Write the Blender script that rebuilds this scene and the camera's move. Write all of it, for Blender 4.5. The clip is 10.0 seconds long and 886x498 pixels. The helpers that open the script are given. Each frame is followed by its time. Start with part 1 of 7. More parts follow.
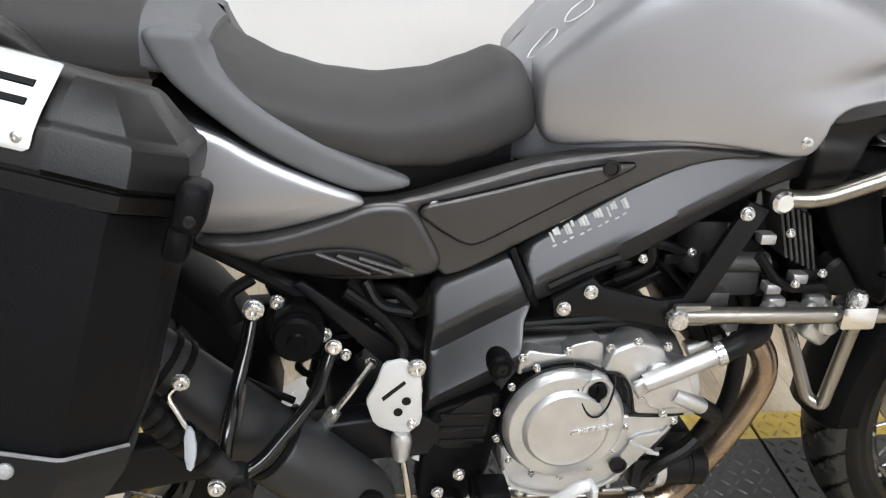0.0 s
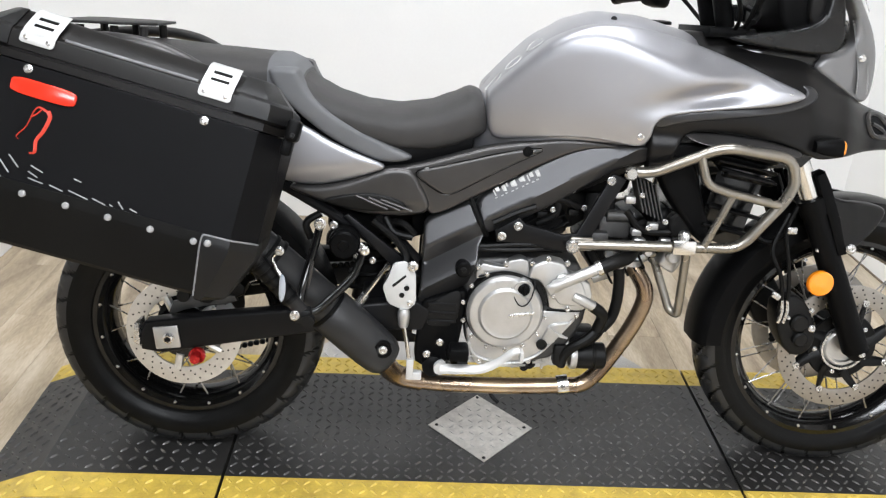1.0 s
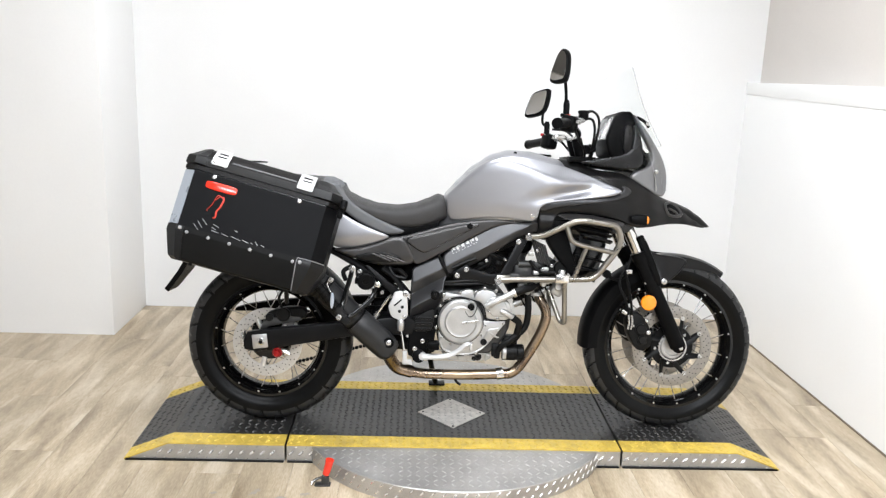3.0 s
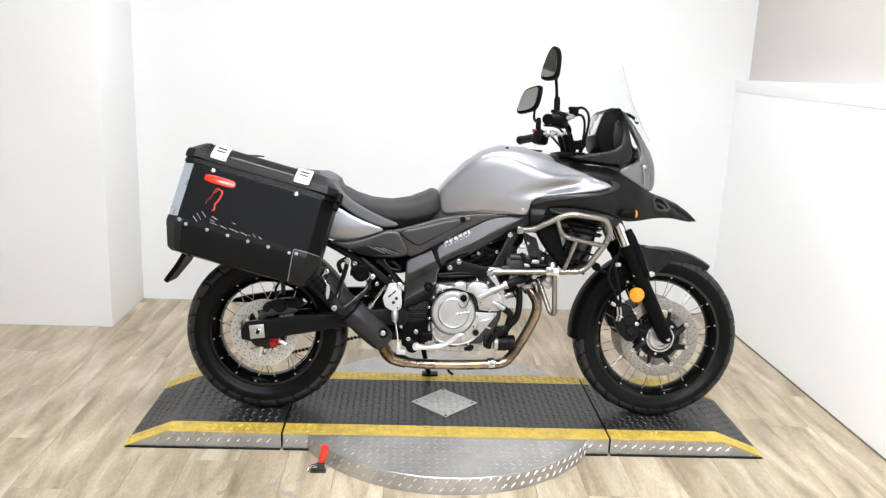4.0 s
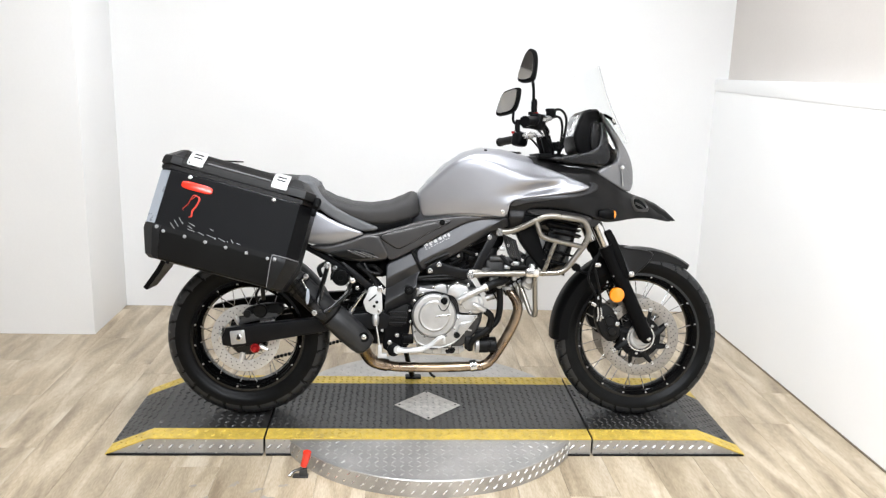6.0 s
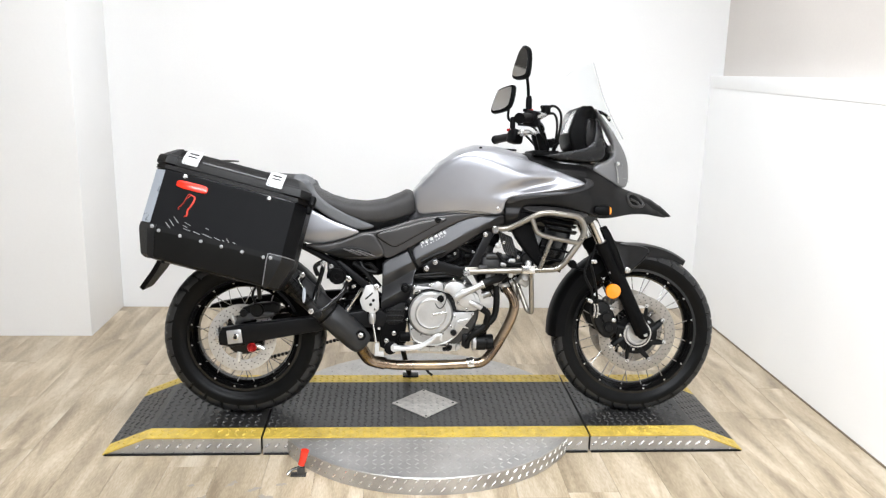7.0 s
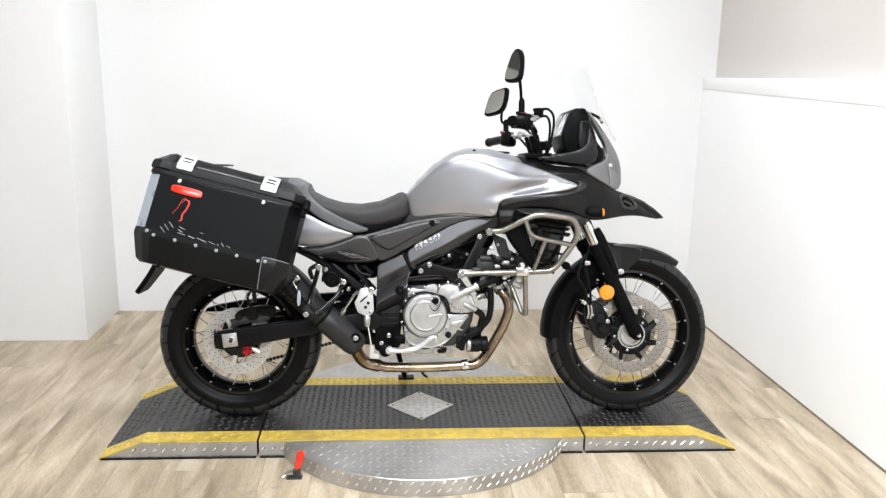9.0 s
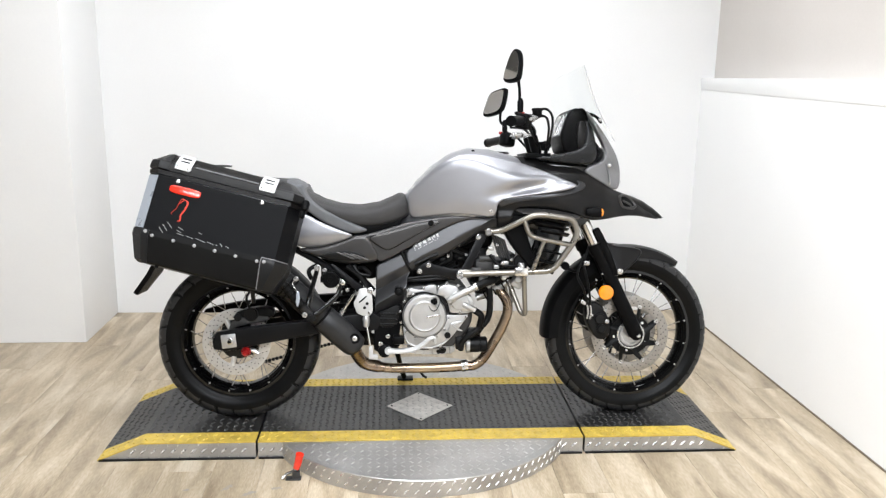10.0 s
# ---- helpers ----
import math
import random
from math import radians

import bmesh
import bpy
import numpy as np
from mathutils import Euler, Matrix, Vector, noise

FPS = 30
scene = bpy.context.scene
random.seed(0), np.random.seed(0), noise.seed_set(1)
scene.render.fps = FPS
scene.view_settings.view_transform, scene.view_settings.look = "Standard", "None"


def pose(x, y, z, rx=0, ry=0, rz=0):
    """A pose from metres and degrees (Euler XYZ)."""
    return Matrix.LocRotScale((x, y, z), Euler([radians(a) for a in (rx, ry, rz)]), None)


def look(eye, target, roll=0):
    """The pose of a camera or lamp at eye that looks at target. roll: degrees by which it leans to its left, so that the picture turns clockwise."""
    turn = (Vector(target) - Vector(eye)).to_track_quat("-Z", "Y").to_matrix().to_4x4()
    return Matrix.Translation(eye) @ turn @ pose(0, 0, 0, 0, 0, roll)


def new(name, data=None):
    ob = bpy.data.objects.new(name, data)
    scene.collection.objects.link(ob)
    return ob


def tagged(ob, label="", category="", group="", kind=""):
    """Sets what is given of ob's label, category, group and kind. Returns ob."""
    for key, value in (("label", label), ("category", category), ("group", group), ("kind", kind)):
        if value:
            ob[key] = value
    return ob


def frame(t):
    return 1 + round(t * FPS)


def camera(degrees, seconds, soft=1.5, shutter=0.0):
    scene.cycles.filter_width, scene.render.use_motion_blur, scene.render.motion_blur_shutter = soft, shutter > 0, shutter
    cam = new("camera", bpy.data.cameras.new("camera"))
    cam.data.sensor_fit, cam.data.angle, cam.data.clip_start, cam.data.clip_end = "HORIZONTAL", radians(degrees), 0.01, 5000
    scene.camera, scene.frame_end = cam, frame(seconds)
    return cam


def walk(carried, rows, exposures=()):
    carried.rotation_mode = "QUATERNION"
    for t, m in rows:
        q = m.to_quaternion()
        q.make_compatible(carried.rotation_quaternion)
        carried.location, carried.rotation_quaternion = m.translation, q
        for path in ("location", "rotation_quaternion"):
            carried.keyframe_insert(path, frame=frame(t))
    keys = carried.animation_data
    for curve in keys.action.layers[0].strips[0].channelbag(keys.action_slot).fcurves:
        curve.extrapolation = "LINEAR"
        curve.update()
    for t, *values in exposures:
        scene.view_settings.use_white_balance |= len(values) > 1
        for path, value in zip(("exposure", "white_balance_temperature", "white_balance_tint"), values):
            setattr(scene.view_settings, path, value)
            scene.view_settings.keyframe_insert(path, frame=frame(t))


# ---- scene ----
cam = camera(56.6, 10.0, 1.3)
PATH = [
    (0, (-0.361, -0.936, 1.269), (-0.076, 0.767, 0.259), 4.9),
    (0.3, (-0.354, -1.121, 1.296), (-0.22, 0.632, 0.342), 1.7),
    (0.5, (-0.35, -1.268, 1.341), (-0.171, 0.514, 0.451), 3.2),
    (0.7, (-0.324, -1.431, 1.365), (-0.197, 0.368, 0.501), 2.0),
    (0.9, (-0.293, -1.617, 1.365), (-0.219, 0.196, 0.524), 3.1),
    (1, (-0.265, -1.703, 1.386), (-0.173, 0.113, 0.552), 3.6),
    (1.2, (-0.270, -1.908, 1.380), (-0.145, -0.1, 0.710), 2.9),
    (1.5, (-0.283, -2.161, 1.421), (-0.111, -0.275, 0.778), 4.1),
    (1.7, (-0.262, -2.332, 1.424), (-0.081, -0.1, 0.798), 3.1),
    (2, (-0.234, -2.555, 1.447), (-0.109, -0.633, 0.908), 3.3),
    (2.2, (-0.228, -2.695, 1.446), (-0.071, -0.1, 0.695), 2.9),
    (2.5, (-0.24, -2.861, 1.468), (-0.16, -0.915, 1.013), 2.1),
    (4, (-0.237, -3.094, 1.473), (-0.141, -1.151, 1.009), 2.4),
    (4.5, (-0.207, -3.101, 1.476), (-0.102, -1.159, 1.009), 2.2),
    (5, (-0.196, -3.103, 1.473), (-0.089, -1.162, 1.003), 2.1),
    (5.5, (-0.201, -3.099, 1.483), (-0.086, -1.157, 1.018), 2.0),
    (7, (-0.192, -3.103, 1.472), (-0.067, -1.161, 1.013), 1.3),
    (7.5, (-0.194, -3.107, 1.464), (-0.063, -1.164, 1.005), 1.3),
    (8, (-0.191, -3.112, 1.471), (-0.062, -1.169, 1.014), 1.2),
    (8.5, (-0.192, -3.114, 1.476), (-0.062, -1.17, 1.024), 1.1),
    (9, (-0.185, -3.117, 1.477), (-0.051, -1.174, 1.023), 1.0),
    (9.5, (-0.186, -3.116, 1.479), (-0.045, -1.172, 1.028), 0.9),
    (10, (-0.184, -3.116, 1.468), (-0.048, -1.171, 1.02), 0.9),
]
EXPOSURES = [(0, 0.22), (0.5, 0.24), (1.0, 0.30), (1.5, 0.36), (2.0, 0.37), (2.7, 0.38), (4.0, 0.38), (8.0, 0.37), (10.0, 0.33)]
walk(cam, [(t, look(eye, target, roll)) for t, eye, target, roll in PATH], EXPOSURES)

# ---- light: a white showroom bay under ceiling panels ----
world = bpy.data.worlds.new("showroom_world")
scene.world = world
world.use_nodes = True
world.node_tree.nodes["Background"].inputs[0].default_value = (0.9, 0.95, 1.0, 1)
world.node_tree.nodes["Background"].inputs[1].default_value = 0.05


def panel_lamp(x, y, z, sx, sy, watts, colour=(0.92, 0.985, 1.075)):
    data = bpy.data.lights.new("ceiling_lamp", "AREA")
    data.shape, data.size, data.size_y, data.energy, data.color = "RECTANGLE", sx, sy, watts, colour
    ob = new("ceiling_lamp", data)
    ob.matrix_world = pose(x, y, z, 0, 0, 0)
    return ob


LAMPS = [(-0.05, 0.2, 2.0, 0.4, 30), (-0.15, -2.0, 2.2, 0.6, 60), (-0.2, -4.3, 2.6, 0.7, 155)]
CEILING = 3.0
for lx, ly, lsx, lsy, lw in LAMPS:
    panel_lamp(lx, ly, CEILING - 0.07, lsx, lsy, lw)


# ---- materials ----
def mat(name, colour, rough=0.5, metal=0.0, var=0.15, scale=30.0, bump=0.0, fine=400.0, coat=0.0, spec=0.5, stretch=(1, 1, 1), second=None, per_object=0.0, rough_var=0.1):
    """A surface with two scales of variation, wear in its gloss and fine relief."""
    m = bpy.data.materials.new(name)
    m.use_nodes = True
    nt = m.node_tree
    b = nt.nodes["Principled BSDF"]
    b.inputs["Roughness"].default_value, b.inputs["Metallic"].default_value = rough, metal
    b.inputs["Coat Weight"].default_value, b.inputs["Specular IOR Level"].default_value = coat, spec
    b.inputs["Coat Roughness"].default_value = 0.15
    tc = nt.nodes.new("ShaderNodeTexCoord")
    mp = nt.nodes.new("ShaderNodeMapping")
    mp.inputs["Scale"].default_value = stretch
    nt.links.new(tc.outputs["Object"], mp.inputs["Vector"])
    big = nt.nodes.new("ShaderNodeTexNoise")
    big.inputs["Scale"].default_value, big.inputs["Detail"].default_value = scale, 5
    nt.links.new(mp.outputs[0], big.inputs["Vector"])
    small = nt.nodes.new("ShaderNodeTexNoise")
    small.inputs["Scale"].default_value, small.inputs["Detail"].default_value = fine, 3
    nt.links.new(mp.outputs[0], small.inputs["Vector"])
    ramp = nt.nodes.new("ShaderNodeValToRGB")
    dark = [c * (1 - var) for c in colour] if second is None else second
    ramp.color_ramp.elements[0].color, ramp.color_ramp.elements[1].color = (*dark, 1), (*[min(1, c * (1 + var)) for c in colour], 1)
    ramp.color_ramp.elements[0].position, ramp.color_ramp.elements[1].position = 0.3, 0.7
    add = nt.nodes.new("ShaderNodeMath")
    add.operation = "MULTIPLY_ADD"
    add.inputs[1].default_value, add.inputs[2].default_value = 0.25, 0.0
    nt.links.new(small.outputs[0], add.inputs[0])
    mix = nt.nodes.new("ShaderNodeMath")
    mix.operation = "MULTIPLY_ADD"
    mix.inputs[1].default_value = 0.75
    nt.links.new(big.outputs[0], mix.inputs[0])
    nt.links.new(add.outputs[0], mix.inputs[2])
    nt.links.new(mix.outputs[0], ramp.inputs[0])
    out = ramp.outputs[0]
    if per_object:
        info = nt.nodes.new("ShaderNodeObjectInfo")
        hsv = nt.nodes.new("ShaderNodeHueSaturation")
        rng = nt.nodes.new("ShaderNodeMapRange")
        rng.inputs[3].default_value, rng.inputs[4].default_value = 1 - per_object, 1 + per_object
        nt.links.new(info.outputs["Random"], rng.inputs[0])
        nt.links.new(rng.outputs[0], hsv.inputs["Value"])
        nt.links.new(out, hsv.inputs["Color"])
        out = hsv.outputs[0]
    nt.links.new(out, b.inputs["Base Color"])
    rr = nt.nodes.new("ShaderNodeMapRange")
    rr.inputs[3].default_value, rr.inputs[4].default_value = max(0.02, rough - rough_var), min(1, rough + rough_var)
    nt.links.new(big.outputs[0], rr.inputs[0])
    nt.links.new(rr.outputs[0], b.inputs["Roughness"])
    if bump:
        bp = nt.nodes.new("ShaderNodeBump")
        bp.inputs["Strength"].default_value, bp.inputs["Distance"].default_value = bump, 0.001
        nt.links.new(small.outputs[0], bp.inputs["Height"])
        nt.links.new(bp.outputs[0], b.inputs["Normal"])
    return m


def wood_mat():
    """Greyed oak vinyl: grain along y, broad streaks, each board its own shade."""
    m = mat("oak_vinyl", (0.555, 0.482, 0.375), 0.38, 0, 0.10, 2.6, 0.06, 45, stretch=(4.6, 0.8, 1), second=(0.240, 0.183, 0.122), per_object=0.085)
    nt = m.node_tree
    info = nt.nodes.new("ShaderNodeObjectInfo")
    mul = nt.nodes.new("ShaderNodeMath")
    mul.operation = "MULTIPLY"
    mul.inputs[1].default_value = 37.0
    nt.links.new(info.outputs["Random"], mul.inputs[0])
    comb = nt.nodes.new("ShaderNodeCombineXYZ")
    nt.links.new(mul.outputs[0], comb.inputs[0])
    nt.links.new(mul.outputs[0], comb.inputs[1])
    nt.links.new(comb.outputs[0], nt.nodes["Mapping"].inputs["Location"])
    ramp = nt.nodes["Color Ramp"].color_ramp
    ramp.elements[0].position, ramp.elements[1].position = 0.34, 0.66
    mid_stop = ramp.elements.new(0.5)
    mid_stop.color = (0.43, 0.347, 0.238, 1)
    nt.nodes["Noise Texture"].inputs["Detail"].default_value = 8
    nt.nodes["Noise Texture"].inputs["Distortion"].default_value = 0.6
    return m


M = {
    "wall": mat("white_wall_paint", (0.81, 0.808, 0.802), 0.5, 0, 0.03, 1.5, 0.05, 90),
    # Same white wall: the shade above the ledge is put into its colour.
    "wall_shaded": mat("shaded_wall_paint", (0.60, 0.565, 0.53), 0.7, 0, 0.05, 1.2, 0.05, 90),
    # Wall paint again, made paler to offset the weaker light on the right.
    "wall_lifted": mat("lifted_wall_paint", (0.90, 0.90, 0.895), 0.4, 0, 0.02, 1.5, 0.03, 90),
    # Ceiling and rear wall stay out of view; dark to deepen the bike's reflections.
    "ceil": mat("grey_ceiling", (0.12, 0.12, 0.12), 0.8, 0, 0.08, 2),
    "dim": mat("unseen_dark_wall", (0.12, 0.12, 0.122), 0.7, 0, 0.08, 2),
    "cowl": mat("grey_cowl_paint", (0.18, 0.18, 0.185), 0.35, 0.4, 0.06, 10, 0.05, 700, rough_var=0.03),
    # Paler, glossier tyre rubber: the crown's sheen is put into the colour.
    "tread": mat("sheen_tread_rubber", (0.014, 0.014, 0.0145), 0.40, 0, 0.35, 25, 0.3, 400, spec=0.4),
    # Brighter than the plate: light caught by the treads is put into the colour.
    "alu_lug": mat("highlit_aluminium", (0.74, 0.73, 0.71), 0.26, 0.75, 0.1, 30),
    "wood": wood_mat(),
    "joint": mat("floor_joint", (0.19, 0.15, 0.11), 0.8),
    # Paler than the deck: wear, plus the treads' highlights put into the colour.
    "deck_lug": mat("worn_highlit_tread_tops", (0.075, 0.073, 0.071), 0.34, 0.3, 0.4, 14, 0.1, 300, second=(0.03, 0.029, 0.028)),
    "edge_line": mat("pale_plastic_edge", (0.16, 0.16, 0.165), 0.4, 0, 0.3, 60),
    "clear": mat("clear_film_edge", (0.62, 0.62, 0.60), 0.25, 0, 0.05, 50),
    "deck": mat("dark_tread_plate", (0.022, 0.0213, 0.0205), 0.36, 0.0, 0.45, 9, 0.3, 300, spec=0.5, second=(0.011, 0.0105, 0.010)),
    "yellow": mat("worn_yellow_paint", (0.62, 0.445, 0.075), 0.45, 0, 0.12, 25, 0.2, 200, second=(0.43, 0.30, 0.055)),
    "alu": mat("tread_plate_aluminium", (0.42, 0.408, 0.392), 0.38, 0.7, 0.25, 7, 0.15, 200),
    # A little paler than the plate, for the treads on flat tops.
    "alu_top": mat("paler_tread_aluminium", (0.50, 0.49, 0.475), 0.36, 0.7, 0.2, 20, 0.1, 200),
    "diamond": mat("scuffed_steel_plate", (0.55, 0.53, 0.50), 0.5, 0.6, 0.2, 40, 0.4, 160),
    "silver": mat("satin_silver_paint", (0.35, 0.351, 0.372), 0.40, 0.80, 0.05, 6, 0.0, 900, coat=0.05, rough_var=0.03),
    "black": mat("matte_black_plastic", (0.003, 0.003, 0.0032), 0.42, 0, 0.25, 12, 0.25, 700, spec=0.06),
    "trim_black": mat("glossy_black_plastic", (0.006, 0.006, 0.0062), 0.26, 0, 0.2, 12, 0.1, 700, spec=0.3),
    "fair": mat("satin_black_paint", (0.017, 0.0165, 0.0164), 0.32, 0.6, 0.15, 8, 0.05, 700, spec=0.2, rough_var=0.04),
    "grey": mat("grey_plastic", (0.017, 0.0162, 0.0158), 0.45, 0, 0.12, 14, 0.2, 800, spec=0.15),
    "cover": mat("dark_grey_satin_plastic", (0.068, 0.0655, 0.0645), 0.34, 0.7, 0.12, 10, 0.05, 700, spec=0.25, rough_var=0.05),
    "seat": mat("black_seat_vinyl", (0.037, 0.0355, 0.035), 0.55, 0, 0.12, 20, 0.5, 1300, spec=0.25),
    "strip": mat("grey_seat_vinyl", (0.097, 0.099, 0.104), 0.6, 0, 0.1, 20, 0.5, 1300),
    "frame": mat("black_frame_paint", (0.006, 0.006, 0.0065), 0.35, 0.0, 0.12, 12, 0.1, 500, spec=0.15, rough_var=0.04),
    "frame_grey": mat("dark_grey_satin_paint", (0.056, 0.056, 0.058), 0.34, 0.7, 0.08, 12, 0.05, 600, spec=0.3, rough_var=0.04),
    "bluegrey": mat("pale_blue_sheen", (0.42, 0.46, 0.52), 0.3, 0.3, 0.06, 20),
    "rubber": mat("tyre_rubber", (0.003, 0.003, 0.003), 0.34, 0, 0.3, 25, 0.2, 500, spec=0.12),
    "rim": mat("black_rim", (0.003, 0.003, 0.003), 0.14, 0, 0.2, 20, spec=0.4),
    "steel": mat("polished_steel", (0.66, 0.65, 0.63), 0.22, 1.0, 0.08, 40),
    "bright": mat("bright_fastener", (0.54, 0.535, 0.525), 0.27, 0.9, 0.1, 200),
    "spoke": mat("spoke_steel", (0.34, 0.335, 0.33), 0.28, 0.95, 0.1, 60),
    "badge": mat("worn_badge_silver", (0.34, 0.336, 0.326), 0.4, 0.3, 0.25, 200),
    "stain": mat("worn_grey_floor_mark", (0.25, 0.235, 0.225), 0.45, 0, 0.3, 60, 0.1, 200, second=(0.36, 0.30, 0.225)),
    "disc": mat("brake_disc_steel", (0.31, 0.292, 0.27), 0.34, 0.9, 0.12, 60, 0.1, 500),
    "disc_r": mat("rear_disc_steel", (0.64, 0.63, 0.615), 0.36, 0.8, 0.1, 60, 0.1, 500),
    "case": mat("cast_engine_aluminium", (0.475, 0.472, 0.466), 0.38, 0.8, 0.14, 25, 0.3, 600),
    "block": mat("dark_cast_block", (0.06, 0.059, 0.058), 0.5, 0.6, 0.3, 30, 0.4, 500),
    "redcap": mat("red_anodised", (0.40, 0.012, 0.012), 0.25, 0.4, 0.1, 60),
    "engine": mat("dark_engine_casting", (0.006, 0.006, 0.006), 0.45, 0.2, 0.35, 30, 0.4, 400, spec=0.2),
    "header": mat("heat_tinted_steel", (0.36, 0.275, 0.18), 0.28, 0.95, 0.3, 10, 0.1, 300, second=(0.15, 0.11, 0.095)),
    "bar": mat("champagne_crash_bar", (0.27, 0.252, 0.222), 0.3, 0.9, 0.08, 12),
    "muff_grey": mat("dark_grey_heat_shield", (0.024, 0.024, 0.0245), 0.38, 0.2, 0.2, 20, 0.2, 500, spec=0.25),
    "muff": mat("black_muffler", (0.013, 0.013, 0.0133), 0.40, 0, 0.25, 25, 0.2, 500, spec=0.25),
    "case_box": mat("black_powder_coat", (0.0034, 0.0034, 0.0039), 0.42, 0, 0.15, 10, 0.4, 1100, spec=0.08),
    "case_lid": mat("brown_black_lid", (0.0068, 0.006, 0.0055), 0.36, 0, 0.15, 10, 0.2, 900, spec=0.14),
    "guard": mat("grey_corner_plastic", (0.0075, 0.0073, 0.0073), 0.38, 0, 0.15, 15, 0.2, 600, spec=0.2),
    "case_band": mat("dark_band_sheet", (0.0035, 0.0033, 0.003), 0.42, 0, 0.15, 10, 0.3, 900, spec=0.12),
    "red": mat("red_reflector", (0.75, 0.03, 0.012), 0.18, 0, 0.1, 60, coat=0.5),
    "redpaint": mat("red_marking", (0.55, 0.04, 0.02), 0.5, 0, 0.2, 200),
    "orange": mat("amber_reflector", (0.90, 0.27, 0.008), 0.2, 0, 0.08, 60, coat=0.5),
    "white": mat("white_enamel", (0.48, 0.478, 0.47), 0.35, 0.2, 0.05, 40),
    "mark": mat("pale_grey_marking", (0.27, 0.27, 0.27), 0.5, 0.2, 0.25, 200),
    "hose": mat("black_hose", (0.004, 0.004, 0.004), 0.4, 0, 0.2, 50, 0.2, 500, spec=0.14),
    "mirror": mat("mirror_glass", (0.82, 0.83, 0.84), 0.03, 1.0, 0.01, 4, rough_var=0.01),
    "panel": mat("lamp_housing", (0.8, 0.8, 0.8), 0.5),
}


def glass_mat(name, colour, rough=0.02):
    m = bpy.data.materials.new(name)
    m.use_nodes = True
    b = m.node_tree.nodes["Principled BSDF"]
    b.inputs["Base Color"].default_value, b.inputs["Roughness"].default_value = (*colour, 1), rough
    b.inputs["Transmission Weight"].default_value, b.inputs["IOR"].default_value = 1.0, 1.05
    return m


def lamp_mat():
    m = bpy.data.materials.new("lit_diffuser")
    m.use_nodes = True
    b = m.node_tree.nodes["Principled BSDF"]
    b.inputs["Emission Color"].default_value, b.inputs["Emission Strength"].default_value = (1, 0.97, 0.93, 1), 6.0
    return m


M["screen"] = glass_mat("clear_windscreen", (0.97, 0.98, 0.98))
M["lens"] = glass_mat("lamp_lens", (0.95, 0.96, 0.97), 0.05)
M["lit"] = lamp_mat()


# ---- mesh helpers ----
def link_mesh(name, bm, material, parent=None, label="", sharp=35.0):
    me = bpy.data.meshes.new(name)
    bm.normal_update()
    bm.to_mesh(me)
    bm.free()
    me.materials.append(material)
    me.polygons.foreach_set("use_smooth", [True] * len(me.polygons))
    me.set_sharp_from_angle(angle=radians(sharp))
    ob = new(name, me)
    ob.parent = parent
    return tagged(ob, label)


def part(name, bm, material, parent, label="", sharp=35.0):
    """One mesh of its own under a thing or a part."""
    return link_mesh(name, bm, material, parent, label, sharp)


def share(name, ob, parent, m=None):
    """Another object on the mesh of ob."""
    o = new(name, ob.data)
    o.parent = parent
    if m is not None:
        o.matrix_local = m
    return o


def join(*bms):
    out = bmesh.new()
    for b in bms:
        me = bpy.data.meshes.new("tmp")
        b.to_mesh(me)
        b.free()
        out.from_mesh(me)
        bpy.data.meshes.remove(me)
    return out


def turned(bm, m):
    bm.transform(m)
    return bm


def soft(pts, n=2, closed=True, keep=0.25):
    """Corner cutting: a smoother run of points."""
    for _ in range(n):
        out = []
        m = len(pts)
        if not closed:
            out.append(pts[0])
        for i in range(m if closed else m - 1):
            a, b = pts[i], pts[(i + 1) % m]
            out.append(tuple(p + (q - p) * keep for p, q in zip(a, b)))
            out.append(tuple(p + (q - p) * (1 - keep) for p, q in zip(a, b)))
        if not closed:
            out.append(pts[-1])
        pts = out
    return pts


def box(c, s, bev=0.003, m=None, seg=2):
    bm = bmesh.new()
    bmesh.ops.create_cube(bm, size=1.0, matrix=Matrix.Translation(c) @ Matrix.Diagonal((*s, 1)))
    if bev:
        bmesh.ops.bevel(bm, geom=bm.edges[:], offset=bev, segments=seg, affect="EDGES", profile=0.5)
    return turned(bm, m) if m is not None else bm


def slab(outline, y0, y1, bev=0.003, seg=2):
    """An outline in x and z given thickness from y0 to y1, with rounded edges."""
    bm = bmesh.new()
    a = [bm.verts.new((x, y0, z)) for x, z in outline]
    f = bm.faces.new(a)
    r = bmesh.ops.extrude_face_region(bm, geom=[f])
    vs = [v for v in r["geom"] if isinstance(v, bmesh.types.BMVert)]
    bmesh.ops.translate(bm, verts=vs, vec=(0, y1 - y0, 0))
    bmesh.ops.recalc_face_normals(bm, faces=bm.faces[:])
    if bev:
        es = [e for e in bm.edges if abs(e.verts[0].co.y - e.verts[1].co.y) < 1e-6]
        bmesh.ops.bevel(bm, geom=es, offset=bev, segments=seg, affect="EDGES", profile=0.5, clamp_overlap=True)
    return bm


